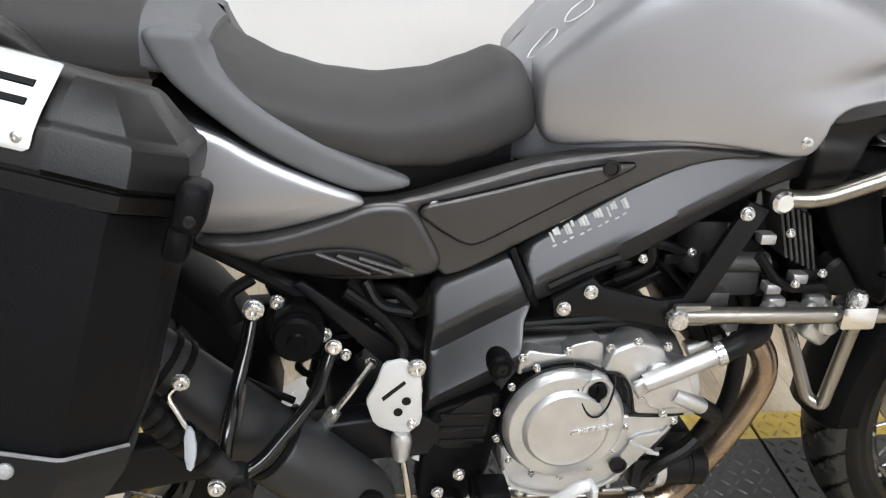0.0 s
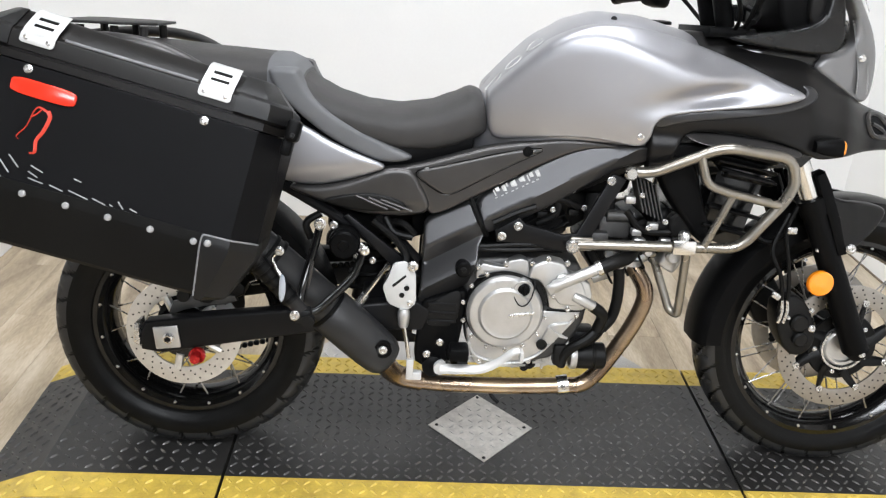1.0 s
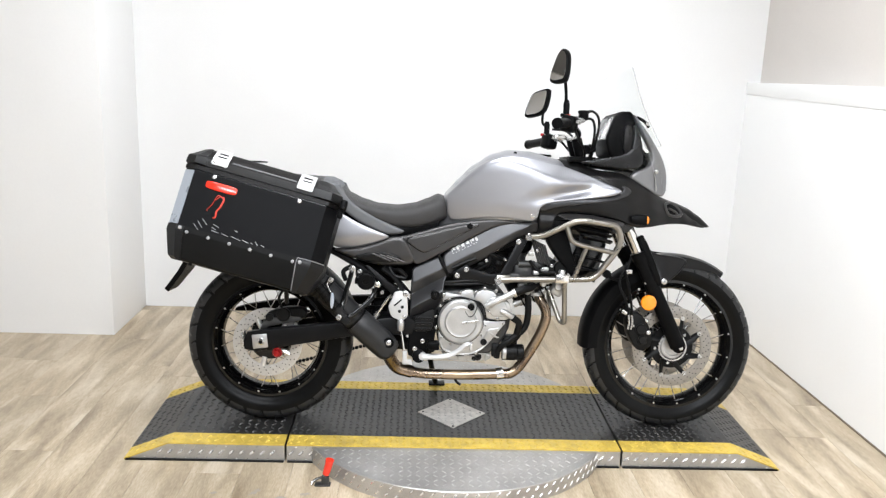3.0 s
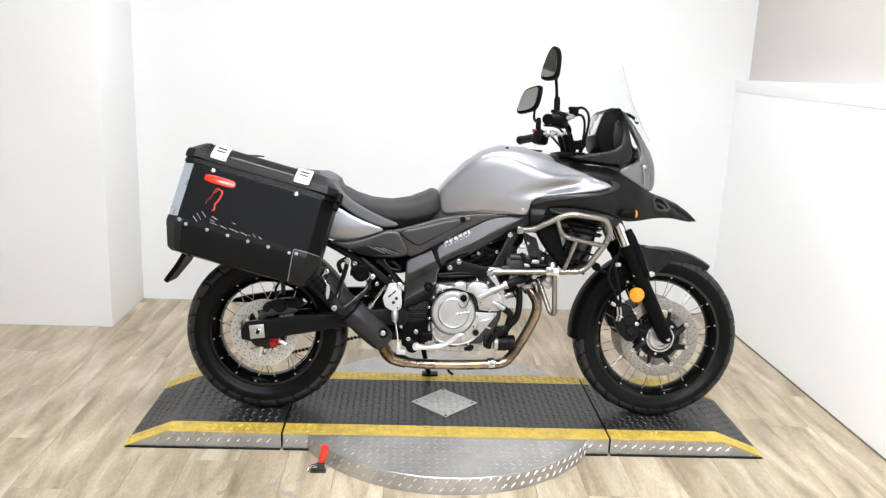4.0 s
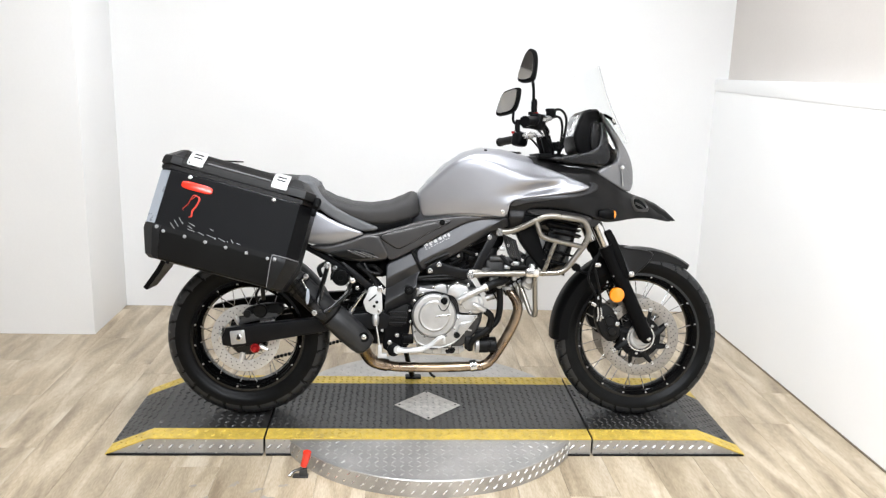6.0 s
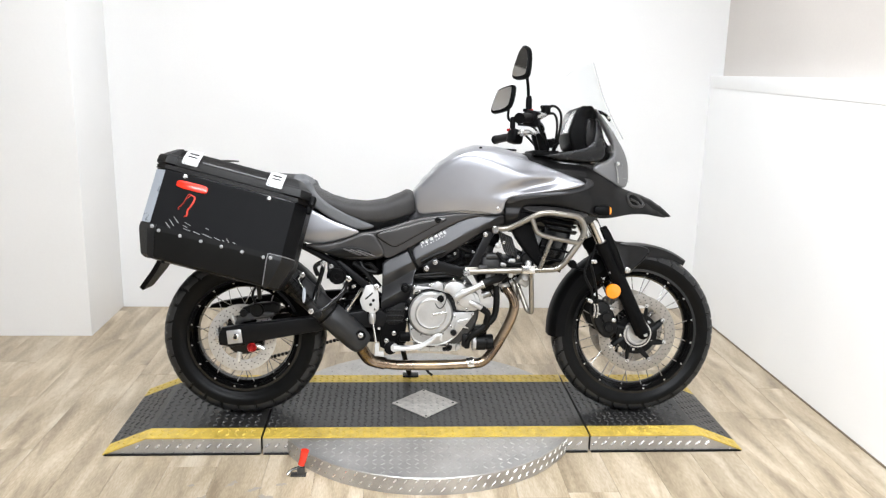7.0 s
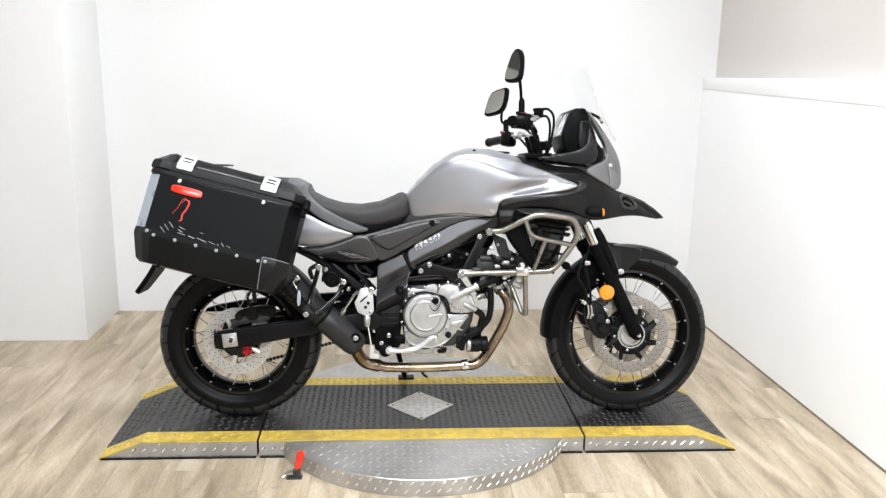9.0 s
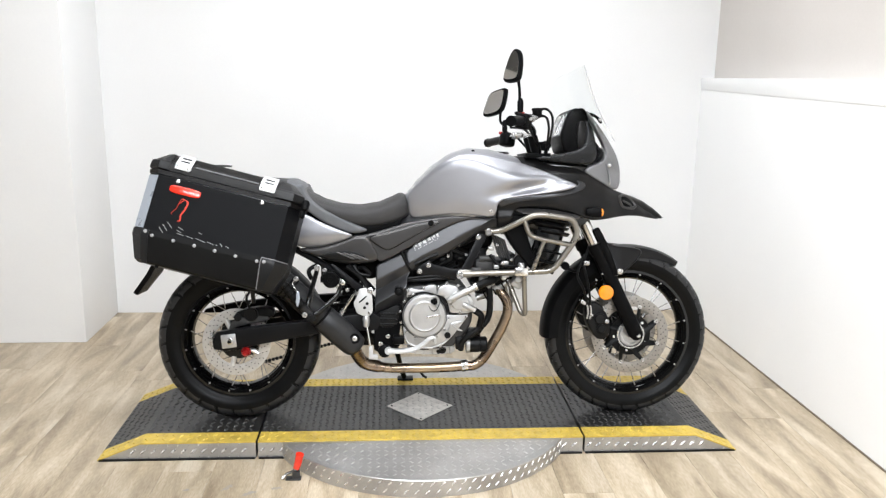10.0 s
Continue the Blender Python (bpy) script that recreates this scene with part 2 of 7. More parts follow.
def lathe(profile, centre=(0, 0, 0), axis="y", seg=32, closed=False):
    """A profile of (radius, height along the axis) turned round the axis."""
    bm = bmesh.new()
    rings = []
    for i in range(seg):
        a = 2 * math.pi * i / seg
        c, s = math.cos(a), math.sin(a)
        row = []
        for r, h in profile:
            p = {"y": (r * c, h, r * s), "x": (h, r * c, r * s), "z": (r * c, r * s, h)}[axis]
            row.append(bm.verts.new(Vector(p) + Vector(centre)))
        rings.append(row)
    n = len(profile)
    for i in range(seg):
        a, b = rings[i], rings[(i + 1) % seg]
        for j in range(n if closed else n - 1):
            k = (j + 1) % n
            bm.faces.new((a[j], a[k], b[k], b[j]))
    if not closed:
        if profile[0][0] > 1e-5:
            bm.faces.new([r[0] for r in rings])
        if profile[-1][0] > 1e-5:
            bm.faces.new([r[-1] for r in rings][::-1])
    bmesh.ops.remove_doubles(bm, verts=bm.verts[:], dist=1e-6)
    bmesh.ops.recalc_face_normals(bm, faces=bm.faces[:])
    return bm


def curve_pts(pts, res=6, closed=False):
    P = [Vector(p) for p in pts]
    n = len(P)
    out = []
    for i in range(n if closed else n - 1):
        p1, p2 = P[i], P[(i + 1) % n]
        p0 = P[i - 1] if (i > 0 or closed) else p1 * 2 - p2
        p3 = P[(i + 2) % n] if (i + 2 < n or closed) else p2 * 2 - p1
        for k in range(res):
            t = k / res
            out.append(0.5 * ((2 * p1) + (p2 - p0) * t + (2 * p0 - 5 * p1 + 4 * p2 - p3) * t * t + (3 * p1 - p0 - 3 * p2 + p3) * t ** 3))
    if not closed:
        out.append(P[-1])
    return out


def tube(pts, r, n=10, res=5, closed=False, flat=1.0, straight=False):
    """A round bar swept along a smooth path; r may be one radius or one for each end."""
    path = [Vector(p) for p in pts] if straight else curve_pts(pts, res, closed)
    r0, r1 = (r, r) if not isinstance(r, tuple) else r
    bm = bmesh.new()
    rings = []
    m = len(path)
    prev = None
    for i, p in enumerate(path):
        t = (path[(i + 1) % m] - path[i - 1]) if closed else (path[min(i + 1, m - 1)] - path[max(i - 1, 0)])
        t.normalize()
        if prev is None:
            prev = t.orthogonal().normalized()
        u = (prev - t * prev.dot(t)).normalized()
        prev = u
        v = t.cross(u)
        rad = r0 + (r1 - r0) * i / max(1, m - 1)
        rings.append([bm.verts.new(p + rad * (math.cos(a) * u + flat * math.sin(a) * v)) for a in (2 * math.pi * k / n for k in range(n))])
    for i in range(m if closed else m - 1):
        a, b = rings[i], rings[(i + 1) % m]
        for k in range(n):
            bm.faces.new((a[k], a[(k + 1) % n], b[(k + 1) % n], b[k]))
    if not closed:
        bm.faces.new(rings[0][::-1])
        bm.faces.new(rings[-1])
    return bm


def bent(pts, r=0.03, n=5):
    """Straight runs joined by rounded bends of about r."""
    P = [Vector(p) for p in pts]
    out = [P[0]]
    for a, b, c in zip(P, P[1:], P[2:]):
        u, v = (a - b), (c - b)
        d = min(r, u.length * 0.45, v.length * 0.45)
        p, q = b + u.normalized() * d, b + v.normalized() * d
        for k in range(n + 1):
            t = k / n
            out.append(p * (1 - t) ** 2 + b * 2 * t * (1 - t) + q * t * t)
    return out + [P[-1]]


def loft(rings, cap=True, closed=True):
    """Skin over rings of points that all have the same count."""
    bm = bmesh.new()
    vs = [[bm.verts.new(p) for p in ring] for ring in rings]
    n = len(vs[0])
    for a, b in zip(vs, vs[1:]):
        for k in range(n if closed else n - 1):
            bm.faces.new((a[k], a[(k + 1) % n], b[(k + 1) % n], b[k]))
    if cap and closed:
        bm.faces.new(vs[0][::-1])
        bm.faces.new(vs[-1])
    bmesh.ops.recalc_face_normals(bm, faces=bm.faces[:])
    return bm


def along(table, x):
    """Smooth value at x from a short table of (x, value...)."""
    if x <= table[0][0]:
        return table[0][1:]
    for a, b in zip(table, table[1:]):
        if x <= b[0]:
            t = (x - a[0]) / (b[0] - a[0])
            t = t * t * (3 - 2 * t) * 0.35 + t * 0.65
            return tuple(p + (q - p) * t for p, q in zip(a[1:], b[1:]))
    return table[-1][1:]


def hull(table, n=28, steps=24, top=2.6, side=2.2, low=6.0):
    """A rounded body along x from a table of (x, half width, bottom, shoulder, top)."""
    rings = []
    x0, x1 = table[0][0], table[-1][0]
    for i in range(steps + 1):
        x = x0 + (x1 - x0) * i / steps
        w, zb, zs, zt = along(table, x)
        ring = []
        for k in range(n):
            a = 2 * math.pi * k / n
            c, s = math.cos(a), math.sin(a)
            e = top if s > 0 else low
            y = w * math.copysign(abs(c) ** (2 / side if s > 0 else 2 / low), c)
            z = zs + (zt - zs if s > 0 else zs - zb) * math.copysign(abs(s) ** (2 / e), s)
            ring.append((x, y, z))
        rings.append(ring)
    return loft(rings)


def seg_dist(px, pz, pts):
    best = 1e9
    for (ax, az), (bx, bz) in zip(pts, pts[1:] + pts[:1]):
        dx, dz = bx - ax, bz - az
        l2 = dx * dx + dz * dz
        t = 0 if l2 < 1e-12 else max(0, min(1, ((px - ax) * dx + (pz - az) * dz) / l2))
        best = min(best, math.hypot(px - ax - t * dx, pz - az - t * dz))
    return best


def shell(outline, half, edge=0.012, drop=0.008, thick=0.014, step=0.014, side=-1):
    """A moulded panel: an outline in x and z, bulged to the half width half(x, z), with rolled edges and a skirt."""
    from mathutils.geometry import delaunay_2d_cdt
    dense = []
    for (ax, az), (bx, bz) in zip(outline, outline[1:] + outline[:1]):
        n = max(1, round(math.hypot(bx - ax, bz - az) / 0.008))
        dense += [(ax + (bx - ax) * k / n, az + (bz - az) * k / n) for k in range(n)]
    outline = dense
    xs, zs = [p[0] for p in outline], [p[1] for p in outline]
    n = len(outline)
    pts = [Vector(p) for p in outline]
    inside = []
    x = min(xs) + step * 0.5
    row = 0
    while x < max(xs):
        z = min(zs) + step * (0.5 if row % 2 else 1.0)
        while z < max(zs):
            cross = False
            for (ax, az), (bx, bz) in zip(outline, outline[1:] + outline[:1]):
                if (az > z) != (bz > z) and x < (bx - ax) * (z - az) / (bz - az) + ax:
                    cross = not cross
            if cross and seg_dist(x, z, outline) > max(step * 0.45, edge * 1.3):
                inside.append(Vector((x, z)))
            z += step
        x += step * 0.87
        row += 1
    for f in (0.3, 0.65, 1.05):
        for i in range(n):
            (ax, az), (bx, bz) = outline[i - 1], outline[(i + 1) % n]
            tx, tz = bx - ax, bz - az
            l = math.hypot(tx, tz) or 1
            for sgn in (1, -1):
                q = (outline[i][0] - sgn * tz / l * edge * f, outline[i][1] + sgn * tx / l * edge * f)
                cross = False
                for (cx, cz), (dx, dz) in zip(outline, outline[1:] + outline[:1]):
                    if (cz > q[1]) != (dz > q[1]) and q[0] < (dx - cx) * (q[1] - cz) / (dz - cz) + cx:
                        cross = not cross
                if cross and seg_dist(q[0], q[1], outline) > edge * f * 0.92:
                    inside.append(Vector(q))
    v2, e2, f2, *_ = delaunay_2d_cdt(pts + inside, [(i, (i + 1) % n) for i in range(n)], [], 1, 1e-5)
    bm = bmesh.new()
    vs = []
    for v in v2:
        d = seg_dist(v.x, v.y, outline)
        e = max(0.0, 1 - d / edge)
        vs.append(bm.verts.new((v.x, side * (half(v.x, v.y) - drop * (1 - math.sqrt(max(0, 1 - e * e)))), v.y)))
    for f in f2:
        try:
            bm.faces.new([vs[i] for i in f])
        except ValueError:
            pass
    rim = [e for e in bm.edges if len(e.link_faces) == 1]
    r = bmesh.ops.extrude_edge_only(bm, edges=rim)
    bmesh.ops.translate(bm, verts=[v for v in r["geom"] if isinstance(v, bmesh.types.BMVert)], vec=(0, -side * thick, 0))
    loose = [v for v in bm.verts if not v.link_faces]
    bmesh.ops.delete(bm, geom=loose, context="VERTS")
    bmesh.ops.recalc_face_normals(bm, faces=bm.faces[:])
    for e in bm.edges:
        if len(e.link_faces) == 2 and e.calc_face_angle(0) < radians(75):
            e.smooth = True
    if sum(f.normal.y * f.calc_area() for f in bm.faces) * side < 0:
        bmesh.ops.reverse_faces(bm, faces=bm.faces[:])
    return bm


def bolt(c, r=0.008, h=0.006, hexed=True):
    """A domed fastener whose head looks to -y."""
    x, y, z = c
    r *= 0.82
    return join(lathe([(r * 1.15, 0), (r * 1.15, -h * 0.35), (r, -h * 0.4), (r, -h * 0.85), (r * 0.8, -h), (r * 0.42, -h), (r * 0.4, -h * 0.55), (0, -h * 0.55)], (x, y, z), seg=6 * (2 if hexed else 3)))


# ---- the bay ----
BACK, RIGHT, LEFT, FRONT = 1.60, 1.66, -4.0, -6.5
PIER_X, PIER_Y = -1.75, 1.08


def plain(name, c, s, material, bev=0.0):
    ob = link_mesh(name, box(c, s, bev), material)
    return tagged(ob, kind="structure")


floor = plain("floor", ((LEFT + 2.6) / 2, (BACK + FRONT) / 2, -0.054), (2.6 - LEFT + 0.4, BACK - FRONT + 0.4, 0.1), M["joint"])
tagged(floor, "greyed oak plank floor")
plain("wall_back", ((PIER_X + RIGHT) / 2 + 0.6, BACK + 0.1, 1.5), (RIGHT - PIER_X + 1.2, 0.2, 3.0), M["wall"])
plain("wall_pier", ((LEFT + PIER_X) / 2, PIER_Y + 0.36, 1.5), (PIER_X - LEFT, 0.72, 3.0), M["wall"], 0.004)
# Right wall and ledge use the paler paint to even out the light.
right_low = plain("wall_right_low", (0.08, -4.2, 0.69), (0.16, 8.6, 1.38), M["wall_lifted"])
right_low.matrix_world = pose(1.622, BACK + 0.1, 0, 0, 0, 1.2)
ledge = tagged(link_mesh("wall_right_ledge", slab([(0, 1.325), (0, 1.388), (8.2, 1.546), (8.2, 1.325)], -0.005, 0.16, 0.003), M["wall_lifted"]), kind="structure")
ledge.matrix_world = pose(1.622, BACK + 0.1, 0, 0, 0, 1.2 - 90)
# Thin dark strip along the foot of the right wall.
skirt = plain("wall_foot_line", (-0.002, -4.1, 0.003), (0.008, 8.2, 0.006), M["joint"])
skirt.matrix_world = pose(1.622, BACK + 0.1, 0, 0, 0, 1.2)
# Coloured darker in place of the shade above the ledge.
upper = plain("wall_right_upper", (0.12, -4.2, 2.25), (0.1, 8.6, 1.75), M["wall_shaded"])
upper.matrix_world = pose(1.622, BACK + 0.1, 0, 0, 0, 1.2)
plain("wall_left", (LEFT - 0.1, (PIER_Y + FRONT) / 2, 1.5), (0.2, PIER_Y - FRONT + 0.2, 3.0), M["wall"])
# Unseen closing wall and ceiling, kept dark for the reflections.
plain("wall_behind", (-0.7, FRONT - 0.1, 1.5), (7.0, 0.2, 3.0), M["dim"])
plain("ceiling", (-0.7, (BACK + FRONT) / 2, CEILING + 0.05), (7.0, BACK - FRONT + 0.4, 0.1), M["ceil"])

for lx, ly, lsx, lsy, lw in LAMPS:
    lamp = tagged(new("ceiling_light"), "long white ceiling light panel, lit", "light", "ceiling lights")
    lamp.location = (lx, ly, CEILING)
    fr = join(box((0, -lsy / 2 - 0.02, -0.03), (lsx + 0.08, 0.04, 0.06), 0.004), box((0, lsy / 2 + 0.02, -0.03), (lsx + 0.08, 0.04, 0.06), 0.004),
              box((-lsx / 2 - 0.02, 0, -0.03), (0.038, lsy, 0.06), 0.004), box((lsx / 2 + 0.02, 0, -0.03), (0.038, lsy, 0.06), 0.004))
    part("housing", fr, M["panel"], lamp)
    part("diffuser", box((0, 0, -0.02), (lsx, lsy, 0.01), 0), M["lit"], lamp)


# ---- tread-plate stand and turntable ----
def lug_mesh(places, mats=None, length=0.021, width=0.0075, height=0.0018):
    """Raised lens-shaped treads at (origin, u, v, n) frames."""
    verts, faces = [], []
    shape = [(-1, 0), (-0.5, -0.8), (0.5, -0.8), (1, 0), (0.5, 0.8), (-0.5, 0.8)]
    for o, u, v, w in places:
        b = len(verts)
        for a, c in shape:
            verts.append(tuple(o + u * (a * length / 2) + v * (c * width / 2) - w * 0.0004))
        for a in (-0.45, 0.45):
            verts.append(tuple(o + u * (a * length / 2) + w * height))
        faces += [(b, b + 1, b + 6), (b + 1, b + 2, b + 7, b + 6), (b + 2, b + 3, b + 7), (b + 3, b + 4, b + 7), (b + 4, b + 5, b + 6, b + 7), (b + 5, b, b + 6)]
    me = bpy.data.meshes.new("treads")
    me.from_pydata(verts, [], faces)
    return me


def treads(parent, origin, u, v, nu, nv, pitch, material, keep=None, diag=0.7854, weave=True, **kw):
    """A field of treads over a plate, laid in a basket weave."""
    u, v = Vector(u).normalized(), Vector(v).normalized()
    w = u.cross(v)
    rows = []
    for i in range(nu):
        for j in range(nv):
            p = Vector(origin) + u * (i + 0.5) * pitch + v * (j + 0.5) * pitch
            if keep is not None and not keep(p):
                continue
            a = diag if (i + j) % 2 or not weave else -diag
            du = u * math.cos(a) + v * math.sin(a)
            rows.append((p, du, w.cross(du), w))
    me = lug_mesh(rows, **kw)
    me.materials.append(material)
    ob = new("treads", me)
    ob.parent = parent
    return tagged(ob, kind="stuff")


SX0, SX1, SY0, SY1, TOP = -1.255, 1.175, -0.243, 0.370, 0.068
SEAM_L, SEAM_R, RISE_L, RISE_R = -0.670, 0.572, -1.095, 1.010
STRIPE = 0.083


def deck_piece(name, x0, x1, label, ramp=0):
    """A length of the stand: dark treaded deck, yellow edges, bright treaded sides; ramp -1 or 1 slopes its outer end."""
    ob = tagged(new(name), label, "platform", "stand pieces")
    g = 0.004
    if ramp == -1:
        prof = [(x0, 0.004), (RISE_L, TOP), (x1 - g, TOP)]
    elif ramp == 1:
        prof = [(x0 + g, TOP), (RISE_R, TOP), (x1, 0.004)]
    else:
        prof = [(x0 + g, TOP), (x1 - g, TOP)]

    def strip(y0, y1, lift):
        bm = bmesh.new()
        a = [bm.verts.new((x, y0, z + lift)) for x, z in prof]
        b = [bm.verts.new((x, y1, z + lift)) for x, z in prof]
        c = [bm.verts.new((x, y0, z + lift - 0.005)) for x, z in prof]
        d = [bm.verts.new((x, y1, z + lift - 0.005)) for x, z in prof]
        for i in range(len(prof) - 1):
            bm.faces.new((a[i], a[i + 1], b[i + 1], b[i]))
            bm.faces.new((c[i], d[i], d[i + 1], c[i + 1]))
            bm.faces.new((a[i], c[i], c[i + 1], a[i + 1]))
            bm.faces.new((b[i], b[i + 1], d[i + 1], d[i]))
        bm.faces.new((a[0], b[0], d[0], c[0]))
        bm.faces.new((a[-1], c[-1], d[-1], b[-1]))
        bmesh.ops.recalc_face_normals(bm, faces=bm.faces[:])
        return bm

    part("deck_plate", strip(SY0 + STRIPE, SY1 - STRIPE, 0), M["deck"], ob, "dark worn tread plate", 20)
    part("edge_stripe", strip(SY0, SY0 + STRIPE, 0.0), M["yellow"], ob, "worn yellow edge paint", 20)
    part("edge_stripe", strip(SY1 - STRIPE, SY1, 0.0), M["yellow"], ob, "worn yellow edge paint", 20)
    poly = [(prof[0][0], 0.0)] + [(x, z - 0.0055) for x, z in prof if z > 0.01] + [(prof[-1][0], 0.0)]
    part("side_plate", slab(poly, SY0 + 0.002, SY0 + 0.006, 0), M["alu"], ob, "bright aluminium tread plate")
    part("side_plate", slab(poly, SY1 - 0.006, SY1 - 0.002, 0), M["alu"], ob, "bright aluminium tread plate")
    part("core", slab([(x, z - 0.003 if z > 0.01 else 0.0) for x, z in poly], SY0 + 0.0065, SY1 - 0.0065, 0), M["deck"], ob)
    # Thin black line along the foot of the side plate.
    part("base_strip", box(((x0 + x1) / 2, SY0 - 0.002, 0.0025), (x1 - x0 - 0.012, 0.012, 0.005), 0.0012, seg=1), M["hose"], ob, "thin black strip along the floor")
    P, big = (0.031, {"length": 0.026, "width": 0.0095, "height": 0.0036}) if ramp == -1 else (0.026, {"length": 0.024, "width": 0.0085, "height": 0.0030})
    for (ax, az), (bx, bz) in zip(prof, prof[1:]):
        u = Vector((bx - ax, 0, bz - az))
        nu = int(u.length / P)
        for y0, wid, m in ((SY0, STRIPE, "yellow"), (SY0 + STRIPE, SY1 - SY0 - 2 * STRIPE, "deck"), (SY1 - STRIPE, STRIPE, "yellow")):
            nv = int(wid / P)
            treads(ob, (ax, y0 + (wid - nv * P) / 2, az), u, (0, 1, 0), nu, nv, P, M["deck_lug" if m == "deck" else m], **big)
    q = 0.037
    treads(ob, (min(x0, x1), SY0 + 0.002, 0.014), (1, 0, 0), (0, 0, 1), int((x1 - x0) / q), 1, q, M["alu_lug"], diag=0.72, weave=False, length=0.032, width=0.012, height=0.0048,
           keep=lambda p: p.z + 0.012 < along(prof, p.x)[0] - 0.002)
    for zz in (0.008, TOP - 0.012):
        treads(ob, (min(x0, x1) + q / 2, SY0 + 0.002, zz - q / 2), (1, 0, 0), (0, 0, 1), int((x1 - x0) / q) - 1, 1, q, M["alu_lug"], diag=0.8, weave=False, length=0.010, width=0.006,
               keep=lambda p: p.z + 0.004 < along(prof, p.x)[0] - 0.006)
    return ob


deck_piece("ramp_platform", SX0, SEAM_L, "ramp section of a tread-plate stand with yellow edges", -1)
deck_piece("ramp_platform", SEAM_R, SX1, "ramp section of a tread-plate stand with yellow edges", 1)
mid = deck_piece("platform", SEAM_L, SEAM_R, "middle section of a dark tread-plate stand with yellow edges")
CX, CY, RT = -0.045, 0.053, 0.606
dm = [(-0.137, 0), (0, -0.142), (0.137, 0), (0, 0.142)]
bm = slab([(x, y) for x, y in dm], 0, 0.003, 0.0008)
part("diamond_plate", turned(bm, Matrix.Translation((-0.049, 0.057, TOP + 0.0008)) @ pose(0, 0, 0, 90, 0, 0)), M["diamond"], mid, "bright diamond-shaped steel plate")
treads(mid, (-0.049 - 0.14, 0.057 - 0.145, TOP + 0.0038), (1, 0, 0), (0, 1, 0), 11, 11, 0.0255, M["alu_top"], length=0.022, width=0.007, height=0.0016, keep=lambda p: abs(p.x + 0.049) / 0.137 + abs(p.y - 0.057) / 0.142 < 0.86)
for sx, sy in ((-0.115, 0), (0.115, 0), (0, -0.128), (0, 0.128)):
    part("rivet", lathe([(0.005, 0), (0.004, 0.0015), (0, 0.002)], (-0.049 + sx, 0.057 + sy, TOP + 0.0045), "z", 10), M["engine"], mid)

disc_table = tagged(new("turntable"), "round bright tread-plate turntable under the stand", "turntable")
DT = TOP - 0.004
part("disc_top", lathe([(0, DT), (RT - 0.003, DT), (RT, DT - 0.003), (RT, 0.0)], (CX, CY, 0), "z", 128), M["alu"], disc_table, "", 30)
treads(disc_table, (CX - RT, CY - RT, DT), (1, 0, 0), (0, 1, 0), int(2 * RT / 0.03), int(2 * RT / 0.03), 0.03, M["alu_top"], length=0.026, width=0.0085,
       keep=lambda p: math.hypot(p.x - CX, p.y - CY) < RT - 0.018 and (p.y < SY0 - 0.015 or p.y > SY1 + 0.015))
rows = []
for i in range(104):
    for j in range(2):
        a = 2 * math.pi * (i + 0.5 * j) / 104
        rad = Vector((math.cos(a), math.sin(a), 0))
        tan = Vector((-math.sin(a), math.cos(a), 0))
        d = (tan + Vector((0, 0, 1)) * (1 if (i + j) % 2 else 1)).normalized()
        rows.append((Vector((CX, CY, 0.019 + 0.030 * j)) + rad * RT, d, rad.cross(d), rad))
me = lug_mesh(rows, length=0.026, width=0.008, height=0.0026)
me.materials.append(M["alu_lug"])
tr = tagged(new("treads", me), kind="stuff")
tr.parent = disc_table

# locking lever with a red grip
lever = tagged(new("toggle_clamp"), "steel toggle clamp with a red grip beside the turntable", "clamp")
lever.location = (-0.512, -0.405, 0.0)
part("base", join(box((-0.005, 0.0, 0.003), (0.055, 0.028, 0.006), 0.002), box((0.004, 0.010, 0.018), (0.026, 0.005, 0.028), 0.002), box((0.004, -0.006, 0.018), (0.026, 0.005, 0.028), 0.002)), M["block"], lever)
part("arm", tube([(0.0, 0.003, 0.02), (0.004, 0.002, 0.035), (0.008, 0.0, 0.055)], 0.006, 8), M["steel"], lever)
part("hook", tube([(0.0, 0.003, 0.03), (-0.03, 0.0, 0.02), (-0.045, -0.01, 0.006)], 0.005, 8), M["steel"], lever)
part("grip", tube([(0.006, 0.0, 0.042), (0.014, -0.002, 0.07), (0.020, -0.004, 0.098)], (0.0125, 0.015), 12), M["red"], lever, "red plastic grip")


# ---- the motorcycle, built upright at the origin, then leant on its stand ----
LEAN_DEG = 8.0
bike = tagged(new("motorcycle"), "satin silver and black adventure motorcycle leaning on its side stand", "motorcycle")
bike.matrix_world = pose(0, 0, 0.086, -LEAN_DEG, 0, 0)
REAR, FRNT = (-0.762, 0.0, 0.2985), (0.788, 0.0, 0.3135)
V = Vector


